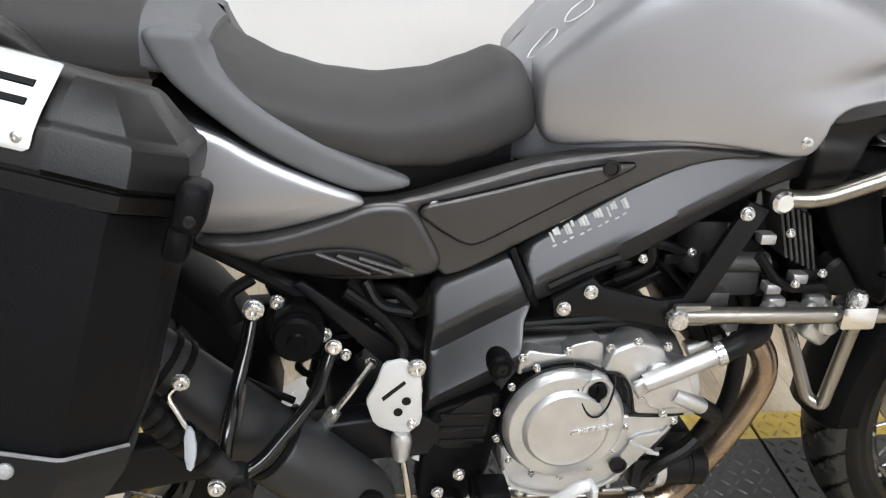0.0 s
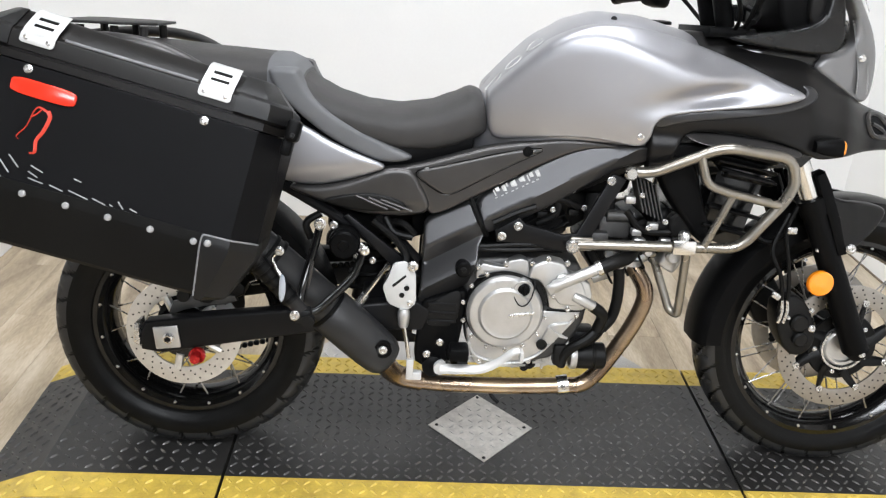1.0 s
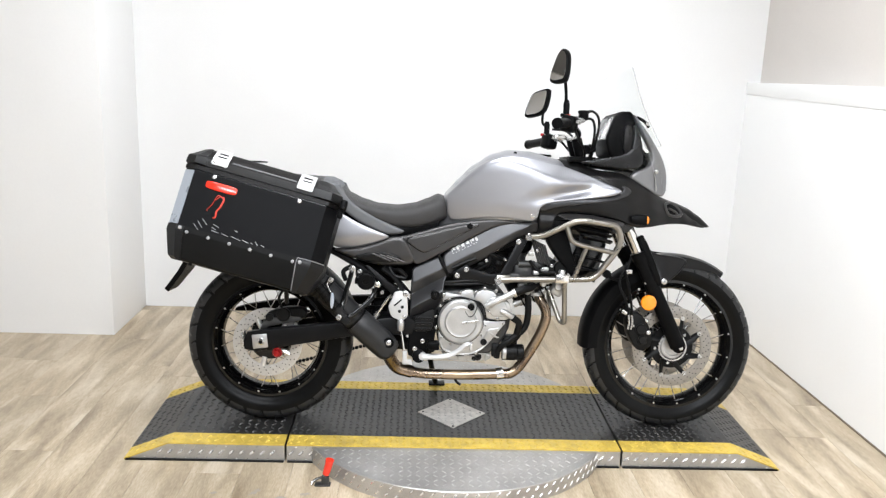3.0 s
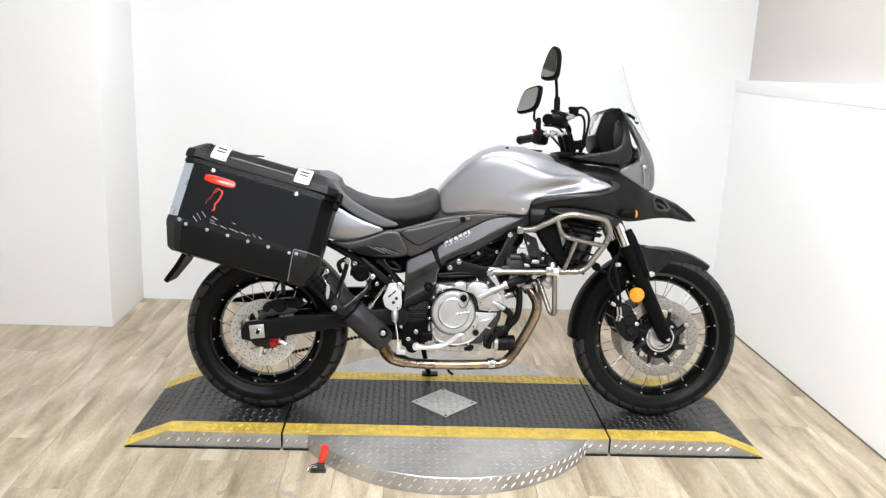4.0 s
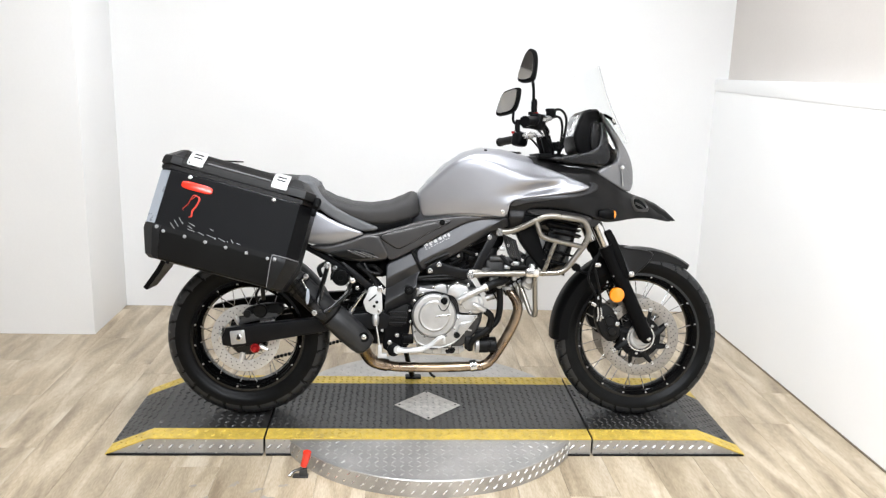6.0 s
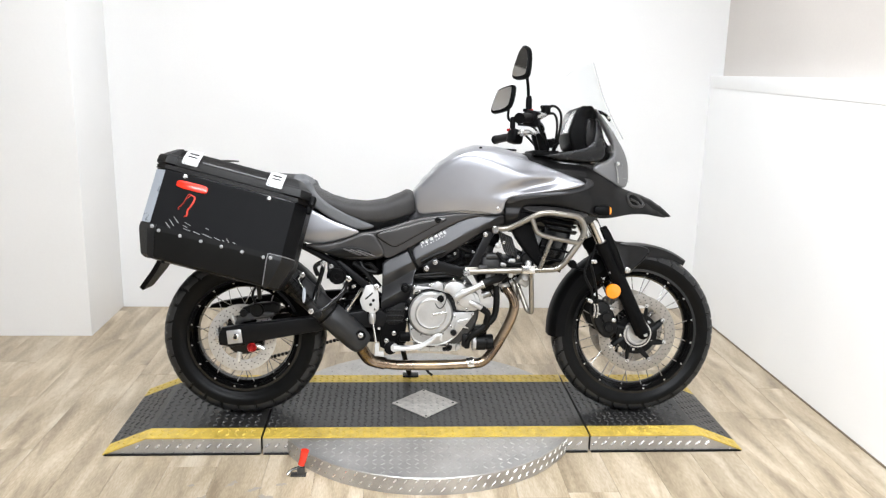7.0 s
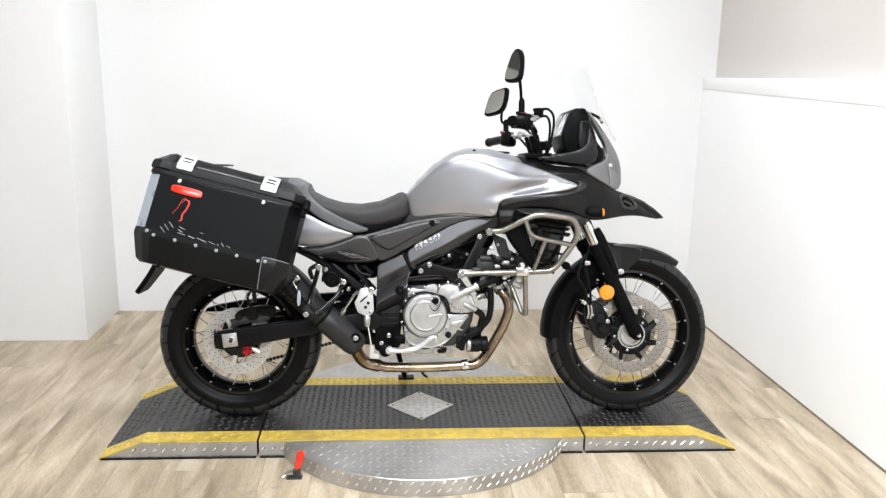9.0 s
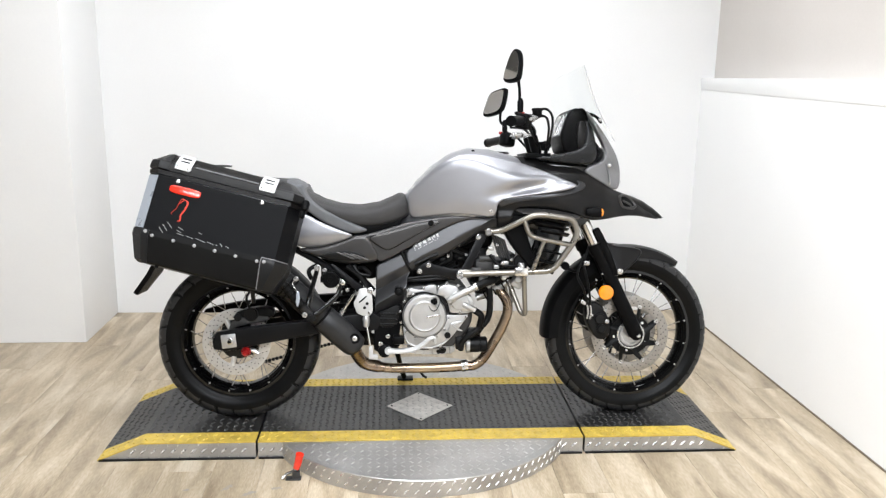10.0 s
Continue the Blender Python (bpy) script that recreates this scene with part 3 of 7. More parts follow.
def tyre(r, width, rim_r, grooves, depth=0.0075):
    """A tyre with a rounded crown, sidewalls, a bead and slanting grooves cut into its tread."""
    seg = 360
    prof = []
    hw = width / 2
    nt = 17
    for i in range(nt):
        a = math.pi * (i / (nt - 1) - 0.5)
        prof.append((hw * math.sin(a) * 1.0, r - (r - rim_r) * 0.42 * (1 - math.cos(a)) ** 1.25, abs(math.sin(a))))
    wall = [(hw * 1.0, rim_r + (r - rim_r) * 0.42, 2), (hw * 0.93, rim_r + 0.018, 2), (hw * 0.86, rim_r + 0.013, 2), (hw * 0.84, rim_r + 0.004, 2), (hw * 0.74, rim_r - 0.002, 2)]
    prof = [(-y, q, k) for y, q, k in reversed(wall)] + prof + wall
    bm = bmesh.new()
    rings = []
    for i in range(seg):
        row = []
        for y, q, k in prof:
            rad = q
            if 0.12 < k < 1.01:
                skew = abs(y) / hw * 0.9
                ph = (i / seg * grooves + skew + (0.5 if y > 0 else 0)) % 1.0
                if ph < 0.105:
                    rad -= depth
                ph2 = (i / seg * grooves + 0.45 + (0.5 if y > 0 else 0) - skew * 0.35) % 1.0
                if ph2 < 0.1 and 0.55 < k < 0.9:
                    rad -= depth * 0.8
            a = 2 * math.pi * i / seg
            row.append(bm.verts.new((rad * math.cos(a), y, rad * math.sin(a))))
        rings.append(row)
    n = len(prof)
    for i in range(seg):
        a, b = rings[i], rings[(i + 1) % seg]
        for j in range(n - 1):
            bm.faces.new((a[j], b[j], b[j + 1], a[j + 1]))
    bmesh.ops.recalc_face_normals(bm, faces=bm.faces[:])
    return bm


def wheel(c, r, width, rim_r, hub_r, hub_w, grooves, count):
    """Tyre, spoked rim, hub, spokes and nipples."""
    w = new("wheel")
    w.parent = bike
    w.location = c
    ty = part("tyre", tyre(r, width, rim_r, grooves), M["rubber"], w, "black rubber tyre with slanting grooves", 40)
    ty.data.materials.append(M["tread"])
    # Crown faces get the sheen rubber; groove faces stay dark, shade in the colour.
    for poly in ty.data.polygons:
        if math.hypot(poly.center.x, poly.center.z) > rim_r + (r - rim_r) * 0.60:
            turn = math.atan2(poly.center.z, poly.center.x) / (2 * math.pi) % 1.0
            if (turn * grooves + abs(poly.center.y) / (width / 2) * 0.9 + (0.5 if poly.center.y > 0 else 0)) % 1.0 > 0.10:
                poly.material_index = 1
    hw = width * 0.37
    prof = [(rim_r + 0.004, -hw), (rim_r + 0.006, -hw - 0.004), (rim_r - 0.008, -hw - 0.005), (rim_r - 0.016, -hw + 0.004), (rim_r - 0.028, -hw + 0.014), (rim_r - 0.031, -hw * 0.3), (rim_r - 0.036, 0), (rim_r - 0.031, hw * 0.3),
            (rim_r - 0.028, hw - 0.014), (rim_r - 0.016, hw - 0.004), (rim_r - 0.008, hw + 0.005), (rim_r + 0.006, hw + 0.004), (rim_r + 0.004, hw), (rim_r - 0.004, hw - 0.006), (rim_r - 0.014, 0), (rim_r - 0.004, -hw + 0.006)]
    part("rim", lathe(prof, seg=96, closed=True), M["rim"], w, "gloss black spoked rim", 50)
    part("hub", lathe([(0.0, -hub_w), (hub_r * 0.55, -hub_w), (hub_r, -hub_w * 0.8), (hub_r, -hub_w * 0.62), (hub_r * 0.62, -hub_w * 0.5), (hub_r * 0.62, hub_w * 0.5), (hub_r, hub_w * 0.62), (hub_r, hub_w * 0.8), (hub_r * 0.55, hub_w), (0.0, hub_w)], seg=40), M["engine"], w)
    first = None
    nip = None
    for i in range(count):
        s = -1 if i % 2 else 1
        lean = (1 if (i // 2) % 2 else -1) * 0.62
        a = 2 * math.pi * i / count
        p0 = V((hub_r * 0.94 * math.cos(a + lean), s * hub_w * 0.7, hub_r * 0.94 * math.sin(a + lean)))
        p1 = V(((rim_r - 0.012) * math.cos(a), s * hw * 0.62, (rim_r - 0.012) * math.sin(a)))
        part("spoke", tube([p0, p1], 0.0019, 6, straight=True), M["spoke"], w)
        d = (p0 - p1).normalized()
        q = V((p1.x, s * (hw + 0.0), p1.z)) * 1.0
        rad = V((math.cos(a), 0, math.sin(a)))
        if nip is None:
            nip = part("nipple", lathe([(0.0042, 0), (0.0042, 0.004), (0.003, 0.006), (0, 0.006)], seg=8), M["bright"], w)
        else:
            nip = share("nipple", nip, w)
        nip.matrix_local = Matrix.Translation(rad * (rim_r - 0.012) + V((0, s * (hw - 0.003), 0))) @ (s * V((0, 1, 0))).to_track_quat("Y", "Z").to_matrix().to_4x4()
    return w


def ring_disc(c, r, inner, y, t, material, parent, holes, name="brake_disc", wavy=0):
    d = part(name, lathe([(inner, -t / 2), (inner + 0.002, -t / 2 - 0.0004), (r - 0.002, -t / 2 - 0.0004), (r, -t / 2), (r, t / 2), (inner, t / 2)], (0, y, 0), seg=96, closed=True), material, parent, "", 25)
    hole = None
    for k, (hr, n, ph) in enumerate(holes):
        for i in range(n):
            a = 2 * math.pi * (i + ph) / n
            if hole is None:
                hole = part("vent_hole", lathe([(0.0022, 0), (0.0022, -0.0009), (0.0018, -0.0011), (0, -0.0011)], seg=8), M["engine"], d)
            else:
                hole = share("vent_hole", hole, d)
            hole.matrix_local = Matrix.Translation((hr * math.cos(a), y - t / 2 - 0.0002, hr * math.sin(a)))
    return d


rear = wheel(REAR, 0.315, 0.150, 0.219, 0.075, 0.065, 26, 32)
front = wheel(FRNT, 0.330, 0.112, 0.252, 0.048, 0.055, 30, 32)
ring_disc(REAR, 0.130, 0.088, -0.098, 0.005, M["disc_r"], rear, [(0.098, 26, 0), (0.108, 26, 0.33), (0.119, 26, 0.66)])
for s, lab in ((-1, ""), (1, "")):
    ring_disc(FRNT, 0.155, 0.113, s * 0.078, 0.005, M["disc"], front, [(0.126, 34, 0), (0.136, 34, 0.33), (0.146, 34, 0.66)] if s < 0 else [])
# disc carriers
for s in (-1, 1):
    part("disc_carrier", lathe([(0.040, -0.004), (0.082, -0.004), (0.084, 0), (0.082, 0.004), (0.040, 0.004)], (0, s * 0.076, 0), seg=48, closed=True), M["hose"], front)
    for i in range(8):
        a = 2 * math.pi * (i + 0.6) / 8
        part("carrier_finger", tube([(0.056 * math.cos(a - 0.22), s * 0.077, 0.056 * math.sin(a - 0.22)), (0.086 * math.cos(a - 0.10), s * 0.077, 0.086 * math.sin(a - 0.10)), (0.117 * math.cos(a), s * 0.077, 0.117 * math.sin(a))], (0.021, 0.0100), 8, 3, flat=0.4), M["hose"], front)
part("disc_carrier", lathe([(0.03, -0.004), (0.064, -0.004), (0.064, 0.004), (0.03, 0.004)], (0, -0.095, 0), seg=40, closed=True), M["rim"], rear)
for i in range(5):
    a = 2 * math.pi * (i + 0.6) / 5
    part("carrier_finger", tube([(0.058 * math.cos(a), -0.096, 0.058 * math.sin(a)), (0.094 * math.cos(a), -0.097, 0.094 * math.sin(a))], 0.010, 8, straight=True), M["disc_r"], rear)
for i in range(8):
    a = 2 * math.pi * (i + 0.6) / 8
    part("disc_button", lathe([(0.0085, 0), (0.0085, -0.003), (0.0075, -0.004), (0.0045, -0.004), (0.004, -0.001), (0, -0.001)], (0.117 * math.cos(a), -0.081, 0.117 * math.sin(a)), seg=18), M["bright"], front)
for i in range(5):
    a = 2 * math.pi * (i + 0.6) / 5
    part("disc_bolt", bolt((0.066 * math.cos(a), -0.080, 0.066 * math.sin(a)), 0.006, 0.005), M["bright"], front)
    part("disc_bolt", bolt((0.07 * math.cos(a), -0.099, 0.07 * math.sin(a)), 0.006, 0.005), M["bright"], rear)
part("sensor_ring", lathe([(0.050, -0.004), (0.055, -0.004), (0.056, 0.004), (0.050, 0.004)], (0, -0.088, 0), seg=56, closed=True), M["bright"], front, "bright toothed sensor ring")
part("hub_cap", lathe([(0.047, -0.06), (0.047, -0.088), (0.043, -0.092), (0.036, -0.092), (0.034, -0.086), (0, -0.086)], seg=40), M["case"], front)
part("valve", tube([(-0.16, -0.02, 0.15), (-0.135, -0.03, 0.13)], 0.004, 8), M["hose"], rear)

# ---- swing arm, chain, rear brake ----
arm = [(-0.838, 0.315), (-0.826, 0.349), (-0.775, 0.358), (-0.70, 0.368), (-0.45, 0.398), (-0.24, 0.425), (-0.2, 0.4), (-0.22, 0.355), (-0.45, 0.342), (-0.70, 0.296), (-0.79, 0.278), (-0.835, 0.285)]
for s in (-1, 1):
    y0, y1 = (-0.178, -0.135) if s < 0 else (0.135, 0.178)
    sw = part("swing_arm", slab(arm, y0, y1, 0.006, 3), M["frame"], bike, "black box-section swing arm")
part("swing_arm_bridge", box((-0.31, 0, 0.385), (0.1, 0.29, 0.06), 0.012), M["frame"], bike)
ax = part("axle_plate", box((-0.777, -0.181, 0.318), (0.055, 0.006, 0.052), 0.003, Matrix.Translation((-0.777, 0, 0.318)) @ pose(0, 0, 0, 0, -7, 0) @ Matrix.Translation((0.777, 0, -0.318))), M["case"], bike, "bright square axle plate")
part("axle_nut", bolt((-0.772, -0.184, 0.318), 0.013, 0.012), M["steel"], bike)
part("axle_slot", lathe([(0.007, 0), (0.007, -0.003), (0, -0.003)], (-0.772, -0.193, 0.318), seg=12), M["engine"], bike)
part("adjuster_cap", slab([(-0.85, 0.3), (-0.848, 0.345), (-0.838, 0.35), (-0.836, 0.295)], -0.18, -0.133, 0.002), M["bright"], bike)
part("red_cap", lathe([(0.0, -0.020), (0.010, -0.018), (0.014, -0.010), (0.014, -0.002), (0.018, 0.002), (0.018, 0.012), (0, 0.012)], (-0.713, -0.187, 0.277), seg=20), M["redcap"], bike, "red anodised cap")
# lower and upper chain run on the far side
for z0, z1 in (((0.168), (0.302)), ((0.372), (0.435))):
    ln = None
    n = 34
    for i in range(n):
        t = i / (n - 1)
        x, z = REAR[0] + 0.05 + 0.5 * t, z0 + (z1 - z0) * t
        bm_ = box((0, 0, 0), (0.0135, 0.012 if i % 2 else 0.016, 0.013), 0.003, seg=1)
        if ln is None:
            chain = part("chain", turned(bm_, Matrix.Translation((x, 0.105, z))), M["engine"], bike, "dark roller chain")
            ln = part("link", box((0, 0, 0), (0.0135, 0.014, 0.013), 0.003, seg=1), M["engine"], chain)
        else:
            bm_.free()
            ln = share("link", ln, chain)
        ln.matrix_local = Matrix.Translation((x, 0.105, z))
part("sprocket", lathe([(0.04, -0.003), (0.095, -0.003), (0.098, 0), (0.095, 0.003), (0.04, 0.003)], (REAR[0], 0.105, REAR[2]), seg=84, closed=True), M["engine"], bike)
part("chain_guard", slab(soft([(-0.93, 0.375), (-0.92, 0.40), (-0.75, 0.432), (-0.45, 0.455), (-0.3, 0.46), (-0.3, 0.43), (-0.6, 0.405)], 1), 0.09, 0.13, 0.004), M["black"], bike)
part("rear_caliper", join(slab(soft([(-0.775, 0.395), (-0.75, 0.425), (-0.66, 0.44), (-0.615, 0.43), (-0.62, 0.395), (-0.7, 0.38)], 1), -0.128, -0.075, 0.006), lathe([(0.026, 0), (0.026, -0.014), (0.022, -0.018), (0, -0.018)], (-0.70, -0.128, 0.412), seg=24), lathe([(0.014, 0), (0.014, -0.014), (0, -0.016)], (-0.75, -0.128, 0.40), seg=18)), M["engine"], bike)
part("caliper_bracket", slab(soft([(-0.79, 0.345), (-0.77, 0.395), (-0.64, 0.408), (-0.63, 0.385), (-0.74, 0.37)], 1), -0.134, -0.12, 0.003), M["block"], bike)
part("rear_brake_hose", tube([(-0.705, -0.13, 0.43), (-0.715, -0.135, 0.48), (-0.66, -0.14, 0.53), (-0.55, -0.14, 0.5), (-0.4, -0.15, 0.43)], 0.005, 8), M["hose"], bike)
part("hugger", loft([[(REAR[0] + rr * math.cos(a), y, REAR[2] + rr * math.sin(a)) for y, rr in ((-0.085, 0.30), (-0.08, 0.335), (-0.04, 0.345), (0.04, 0.345), (0.08, 0.335), (0.085, 0.30), (0.075, 0.33), (0.04, 0.339), (-0.04, 0.339), (-0.075, 0.33))] for a in [0.18 + 0.09 * i for i in range(12)]]), M["black"], bike)

# ---- tank, seat and bodywork ----
import functools
import numpy

tank_t = [(-0.125, 0.075, 0.74, 0.80, 0.858), (-0.10, 0.10, 0.74, 0.82, 0.890), (-0.06, 0.125, 0.745, 0.85, 0.940), (0.0, 0.15, 0.75, 0.88, 0.998), (0.07, 0.168, 0.755, 0.90, 1.043), (0.13, 0.175, 0.76, 0.91, 1.060), (0.21, 0.178, 0.765, 0.91, 1.056),
          (0.31, 0.150, 0.775, 0.91, 1.032), (0.37, 0.10, 0.80, 0.90, 1.005)]
tank = part("fuel_tank", hull([(x, w * 1.0, zb, zs - 0.01, zt - 0.009) for x, w, zb, zs, zt in tank_t], 40, 40, 4.2, 2.9), M["silver"], bike, "satin silver-grey fuel tank")
part("tank_cap", lathe([(0.05, 0), (0.05, 0.006), (0.045, 0.008), (0.03, 0.009), (0, 0.009)], (0.25, 0, 1.030), "z", 36), M["engine"], tank)


def smooth_line(table, degree):
    """A smooth curve through a short table of (x, value)."""
    k = [float(c) for c in numpy.polyfit([p[0] for p in table], [p[1] for p in table], degree)]
    return lambda x: functools.reduce(lambda a, c: a * x + c, k, 0.0)


tank_width = smooth_line([(-0.13, 0.112), (-0.06, 0.142), (0.03, 0.178), (0.13, 0.203), (0.25, 0.213), (0.40, 0.219), (0.55, 0.222)], 4)
tank_ridge = smooth_line([(-0.12, 0.865), (-0.024, 0.945), (0.014, 0.977), (0.059, 0.996), (0.117, 1.000), (0.183, 0.985), (0.246, 0.960), (0.31, 0.940), (0.40, 0.926), (0.53, 0.908)], 6)


def tank_half(x, z):
    x = max(-0.13, min(0.55, x))
    w, ridge = tank_width(x), tank_ridge(x)
    d = z - ridge
    fall = 0.5 * (d + math.sqrt(d * d + 0.00012))
    lo = max(0.0, (0.86 - z) / 0.09)
    crown = 1.15 * fall + 0.05 * max(0.0, ridge - 0.03 - z) + 0.014 * lo ** 2
    u, v = (x - 0.345) * 0.976 + (z - 0.899) * 0.216, (z - 0.899) * 0.976 - (x - 0.345) * 0.216
    scoop = 0.030 * math.exp(-(u / 0.095) ** 2 - (v / (0.020 if v > 0 else 0.024)) ** 2)
    return w + 0.008 - crown - scoop


tank_side = soft([(-0.108, 0.868), (-0.100, 0.795), (-0.082, 0.776), (-0.02, 0.787), (0.06, 0.799), (0.14, 0.796), (0.206, 0.785), (0.226, 0.80), (0.232, 0.848), (0.29, 0.862), (0.36, 0.872), (0.468, 0.884), (0.520, 0.899), (0.532, 0.912), (0.470, 0.936),
                  (0.405, 0.964), (0.318, 0.995), (0.242, 1.015), (0.166, 1.028), (0.09, 1.026), (0.02, 0.994), (-0.03, 0.950), (-0.088, 0.892)], 2)
shroud = soft([(0.228, 0.852), (0.29, 0.865), (0.36, 0.8755), (0.466, 0.887), (0.516, 0.901), (0.522, 0.909), (0.463, 0.926), (0.402, 0.949), (0.316, 0.979), (0.245, 1.003), (0.26, 1.016), (0.34, 1.024), (0.45, 1.006), (0.55, 0.976), (0.63, 0.932), (0.70, 0.892), (0.745, 0.878), (0.795, 0.863), (0.84, 0.842), (0.878, 0.815), (0.906, 0.790),
               (0.916, 0.777), (0.898, 0.772), (0.84, 0.785), (0.775, 0.791), (0.713, 0.787), (0.66, 0.779), (0.60, 0.774), (0.565, 0.785), (0.52, 0.804), (0.44, 0.820), (0.36, 0.826), (0.305, 0.822), (0.290, 0.80), (0.283, 0.76), (0.270, 0.720), (0.248, 0.722), (0.236, 0.745), (0.230, 0.80)], 2)


def shroud_half(x, z):
    w = along([(0.2, 0.188), (0.3, 0.205), (0.45, 0.212), (0.55, 0.205), (0.65, 0.168), (0.74, 0.116), (0.80, 0.088), (0.86, 0.058), (0.90, 0.036), (0.93, 0.020)], x)[0]
    cap = tank_half(x, max(z, 0.862)) - 0.011 + max(0.0, x - 0.48) * 1.2
    rise = max(0.0, z - 0.868 + 0.25 * max(0.0, x - 0.55))
    w -= 0.34 * rise + 1.6 * rise * rise
    return min(w, cap, w - 0.05 * max(0.0, (z - 0.92 + max(0, x - 0.6) * 0.55) / 0.1) ** 1.5) - 0.03 * max(0.0, (0.80 - z) / 0.07) ** 2 * (1 if x < 0.5 else 0.6) - 0.007 * math.exp(-((z - 0.815) / 0.018) ** 2) * max(0, min(1, (0.56 - x) * 8))


for s in (-1, 1):
    sd = part("tank_panel", shell(tank_side, tank_half, 0.008, 0.005, 0.06, 0.008, s), M["silver"], bike, "satin silver side panel", sharp=65)
    sh = part("shroud", shell(shroud, shroud_half, 0.008, 0.005, 0.03, 0.010, s), M["fair"], bike, "satin black side fairing", sharp=65)
# Grey band round the tank tip: the shroud's sheen is put into its colour.
sheen_o = soft([(0.232, 0.848), (0.29, 0.864), (0.36, 0.874), (0.468, 0.886), (0.525, 0.900), (0.546, 0.913), (0.53, 0.928), (0.56, 0.925), (0.575, 0.905), (0.54, 0.884), (0.47, 0.866), (0.36, 0.852), (0.29, 0.842), (0.238, 0.822)], 2)
for s in (-1, 1):
    part("shroud_trim", shell(sheen_o, lambda x, z: shroud_half(x, z) + 0.0035, 0.006, 0.003, 0.01, 0.010, s), M["frame_grey"], bike, "paler shroud edge, its upward sheen put into the colour", sharp=65)
part("tank_screw", bolt((0.206, -0.205, 0.81), 0.009, 0.005), M["bright"], bike)
part("tank_screw", bolt((0.497, -0.217, 0.906), 0.007, 0.005), M["bright"], bike)
part("tank_badge", slab([(0.288, 0.972), (0.305, 0.967), (0.326, 0.972), (0.308, 0.957)], -0.186, -0.16, 0.001), M["bright"], bike)
part("tank_plug", lathe([(0.007, 0), (0.006, -0.003), (0, -0.004)], (0.145, -0.12, 1.036), seg=14), M["engine"], bike)
part("fairing_core", hull([(0.22, 0.15, 0.77, 0.86, 0.97), (0.4, 0.165, 0.775, 0.87, 0.985), (0.55, 0.155, 0.775, 0.88, 0.985), (0.66, 0.12, 0.785, 0.86, 0.93)], 24, 14), M["rim"], bike)
part("dash_base", hull([(0.36, 0.09, 0.95, 0.985, 1.015), (0.45, 0.125, 0.94, 0.985, 1.020), (0.55, 0.130, 0.93, 0.98, 1.010), (0.64, 0.105, 0.90, 0.95, 0.990), (0.70, 0.07, 0.88, 0.92, 0.95)], 24, 14), M["rim"], bike)
for s in (-1, 1):
    part("shroud_fin", shell(soft([(0.292, 0.818), (0.34, 0.822), (0.43, 0.818), (0.52, 0.802), (0.552, 0.790), (0.53, 0.778), (0.42, 0.790), (0.33, 0.799)], 2), lambda x, z: 0.217 - 0.9 * max(0.0, z - 0.797 + 0.10 * max(0.0, x - 0.42)), 0.004, 0.003, 0.03, 0.007, s), M["cover"], bike, "dark satin shroud fin", sharp=40)
# beak
beak_t = [(0.56, 0.17, 0.785, 0.86, 0.955), (0.64, 0.158, 0.782, 0.85, 0.925), (0.70, 0.125, 0.785, 0.84, 0.900), (0.746, 0.10, 0.788, 0.84, 0.886), (0.79, 0.085, 0.790, 0.83, 0.874), (0.835, 0.066, 0.786, 0.82, 0.856), (0.88, 0.046, 0.779, 0.80, 0.829), (0.912, 0.030, 0.772, 0.785, 0.804), (0.927, 0.020, 0.771, 0.779, 0.789), (0.933, 0.009, 0.774, 0.778, 0.782)]
part("beak", hull([(x, w * 0.86, zb + 0.003, zs, zt - 0.005) for x, w, zb, zs, zt in beak_t], 28, 30, 2.6, 2.4, 4.0), M["fair"], bike, "pointed satin black front beak")
for s in (-1, 1):
    hole = [(0.722, 0.858), (0.733, 0.868), (0.757, 0.866), (0.778, 0.852), (0.795, 0.832), (0.790, 0.822), (0.764, 0.819), (0.738, 0.824), (0.726, 0.840)]
    lift = lambda x, z, d: s * (shroud_half(x, z) + d)
    # Black panel on the surface: the opening's dark depth is put into its colour.
    part("intake", shell(soft(hole, 1), lambda x, z: shroud_half(x, z) + 0.0012, 0.004, 0.002, 0.004, 0.008, s), M["black"], bike, sharp=65)
    part("intake_rim", tube([(x, lift(x, z, 0.001), z) for x, z in hole], 0.0058, 8, 3, True), M["cover"], bike, "rounded intake lip")
    part("intake_bar", tube([(x, lift(x, z, 0.002), z) for x, z in ((0.736, 0.848), (0.752, 0.842), (0.768, 0.834), (0.776, 0.824))], 0.0045, 6), M["cover"], bike)
# clear film patches on the tank's rear flank
def on_tank(x, deg):
    w, zb, zs, zt = along(tank_t, x)
    c, s = math.cos(radians(deg)), math.sin(radians(deg))
    return (x - 0.001, -(w * c ** (2 / 2.9) + 0.001), zs - 0.01 + (zt - zs + 0.001) * s ** (2 / 4.2) + 0.001)


for x0 in (-0.105, -0.066, -0.024):
    part("tank_film", tube([on_tank(x0 + dx, dg) for dx, dg in ((0, 62), (0.009, 56), (0.026, 56), (0.031, 63), (0.026, 72), (0.009, 72))], 0.0008, 6, 4, True), M["clear"], bike)
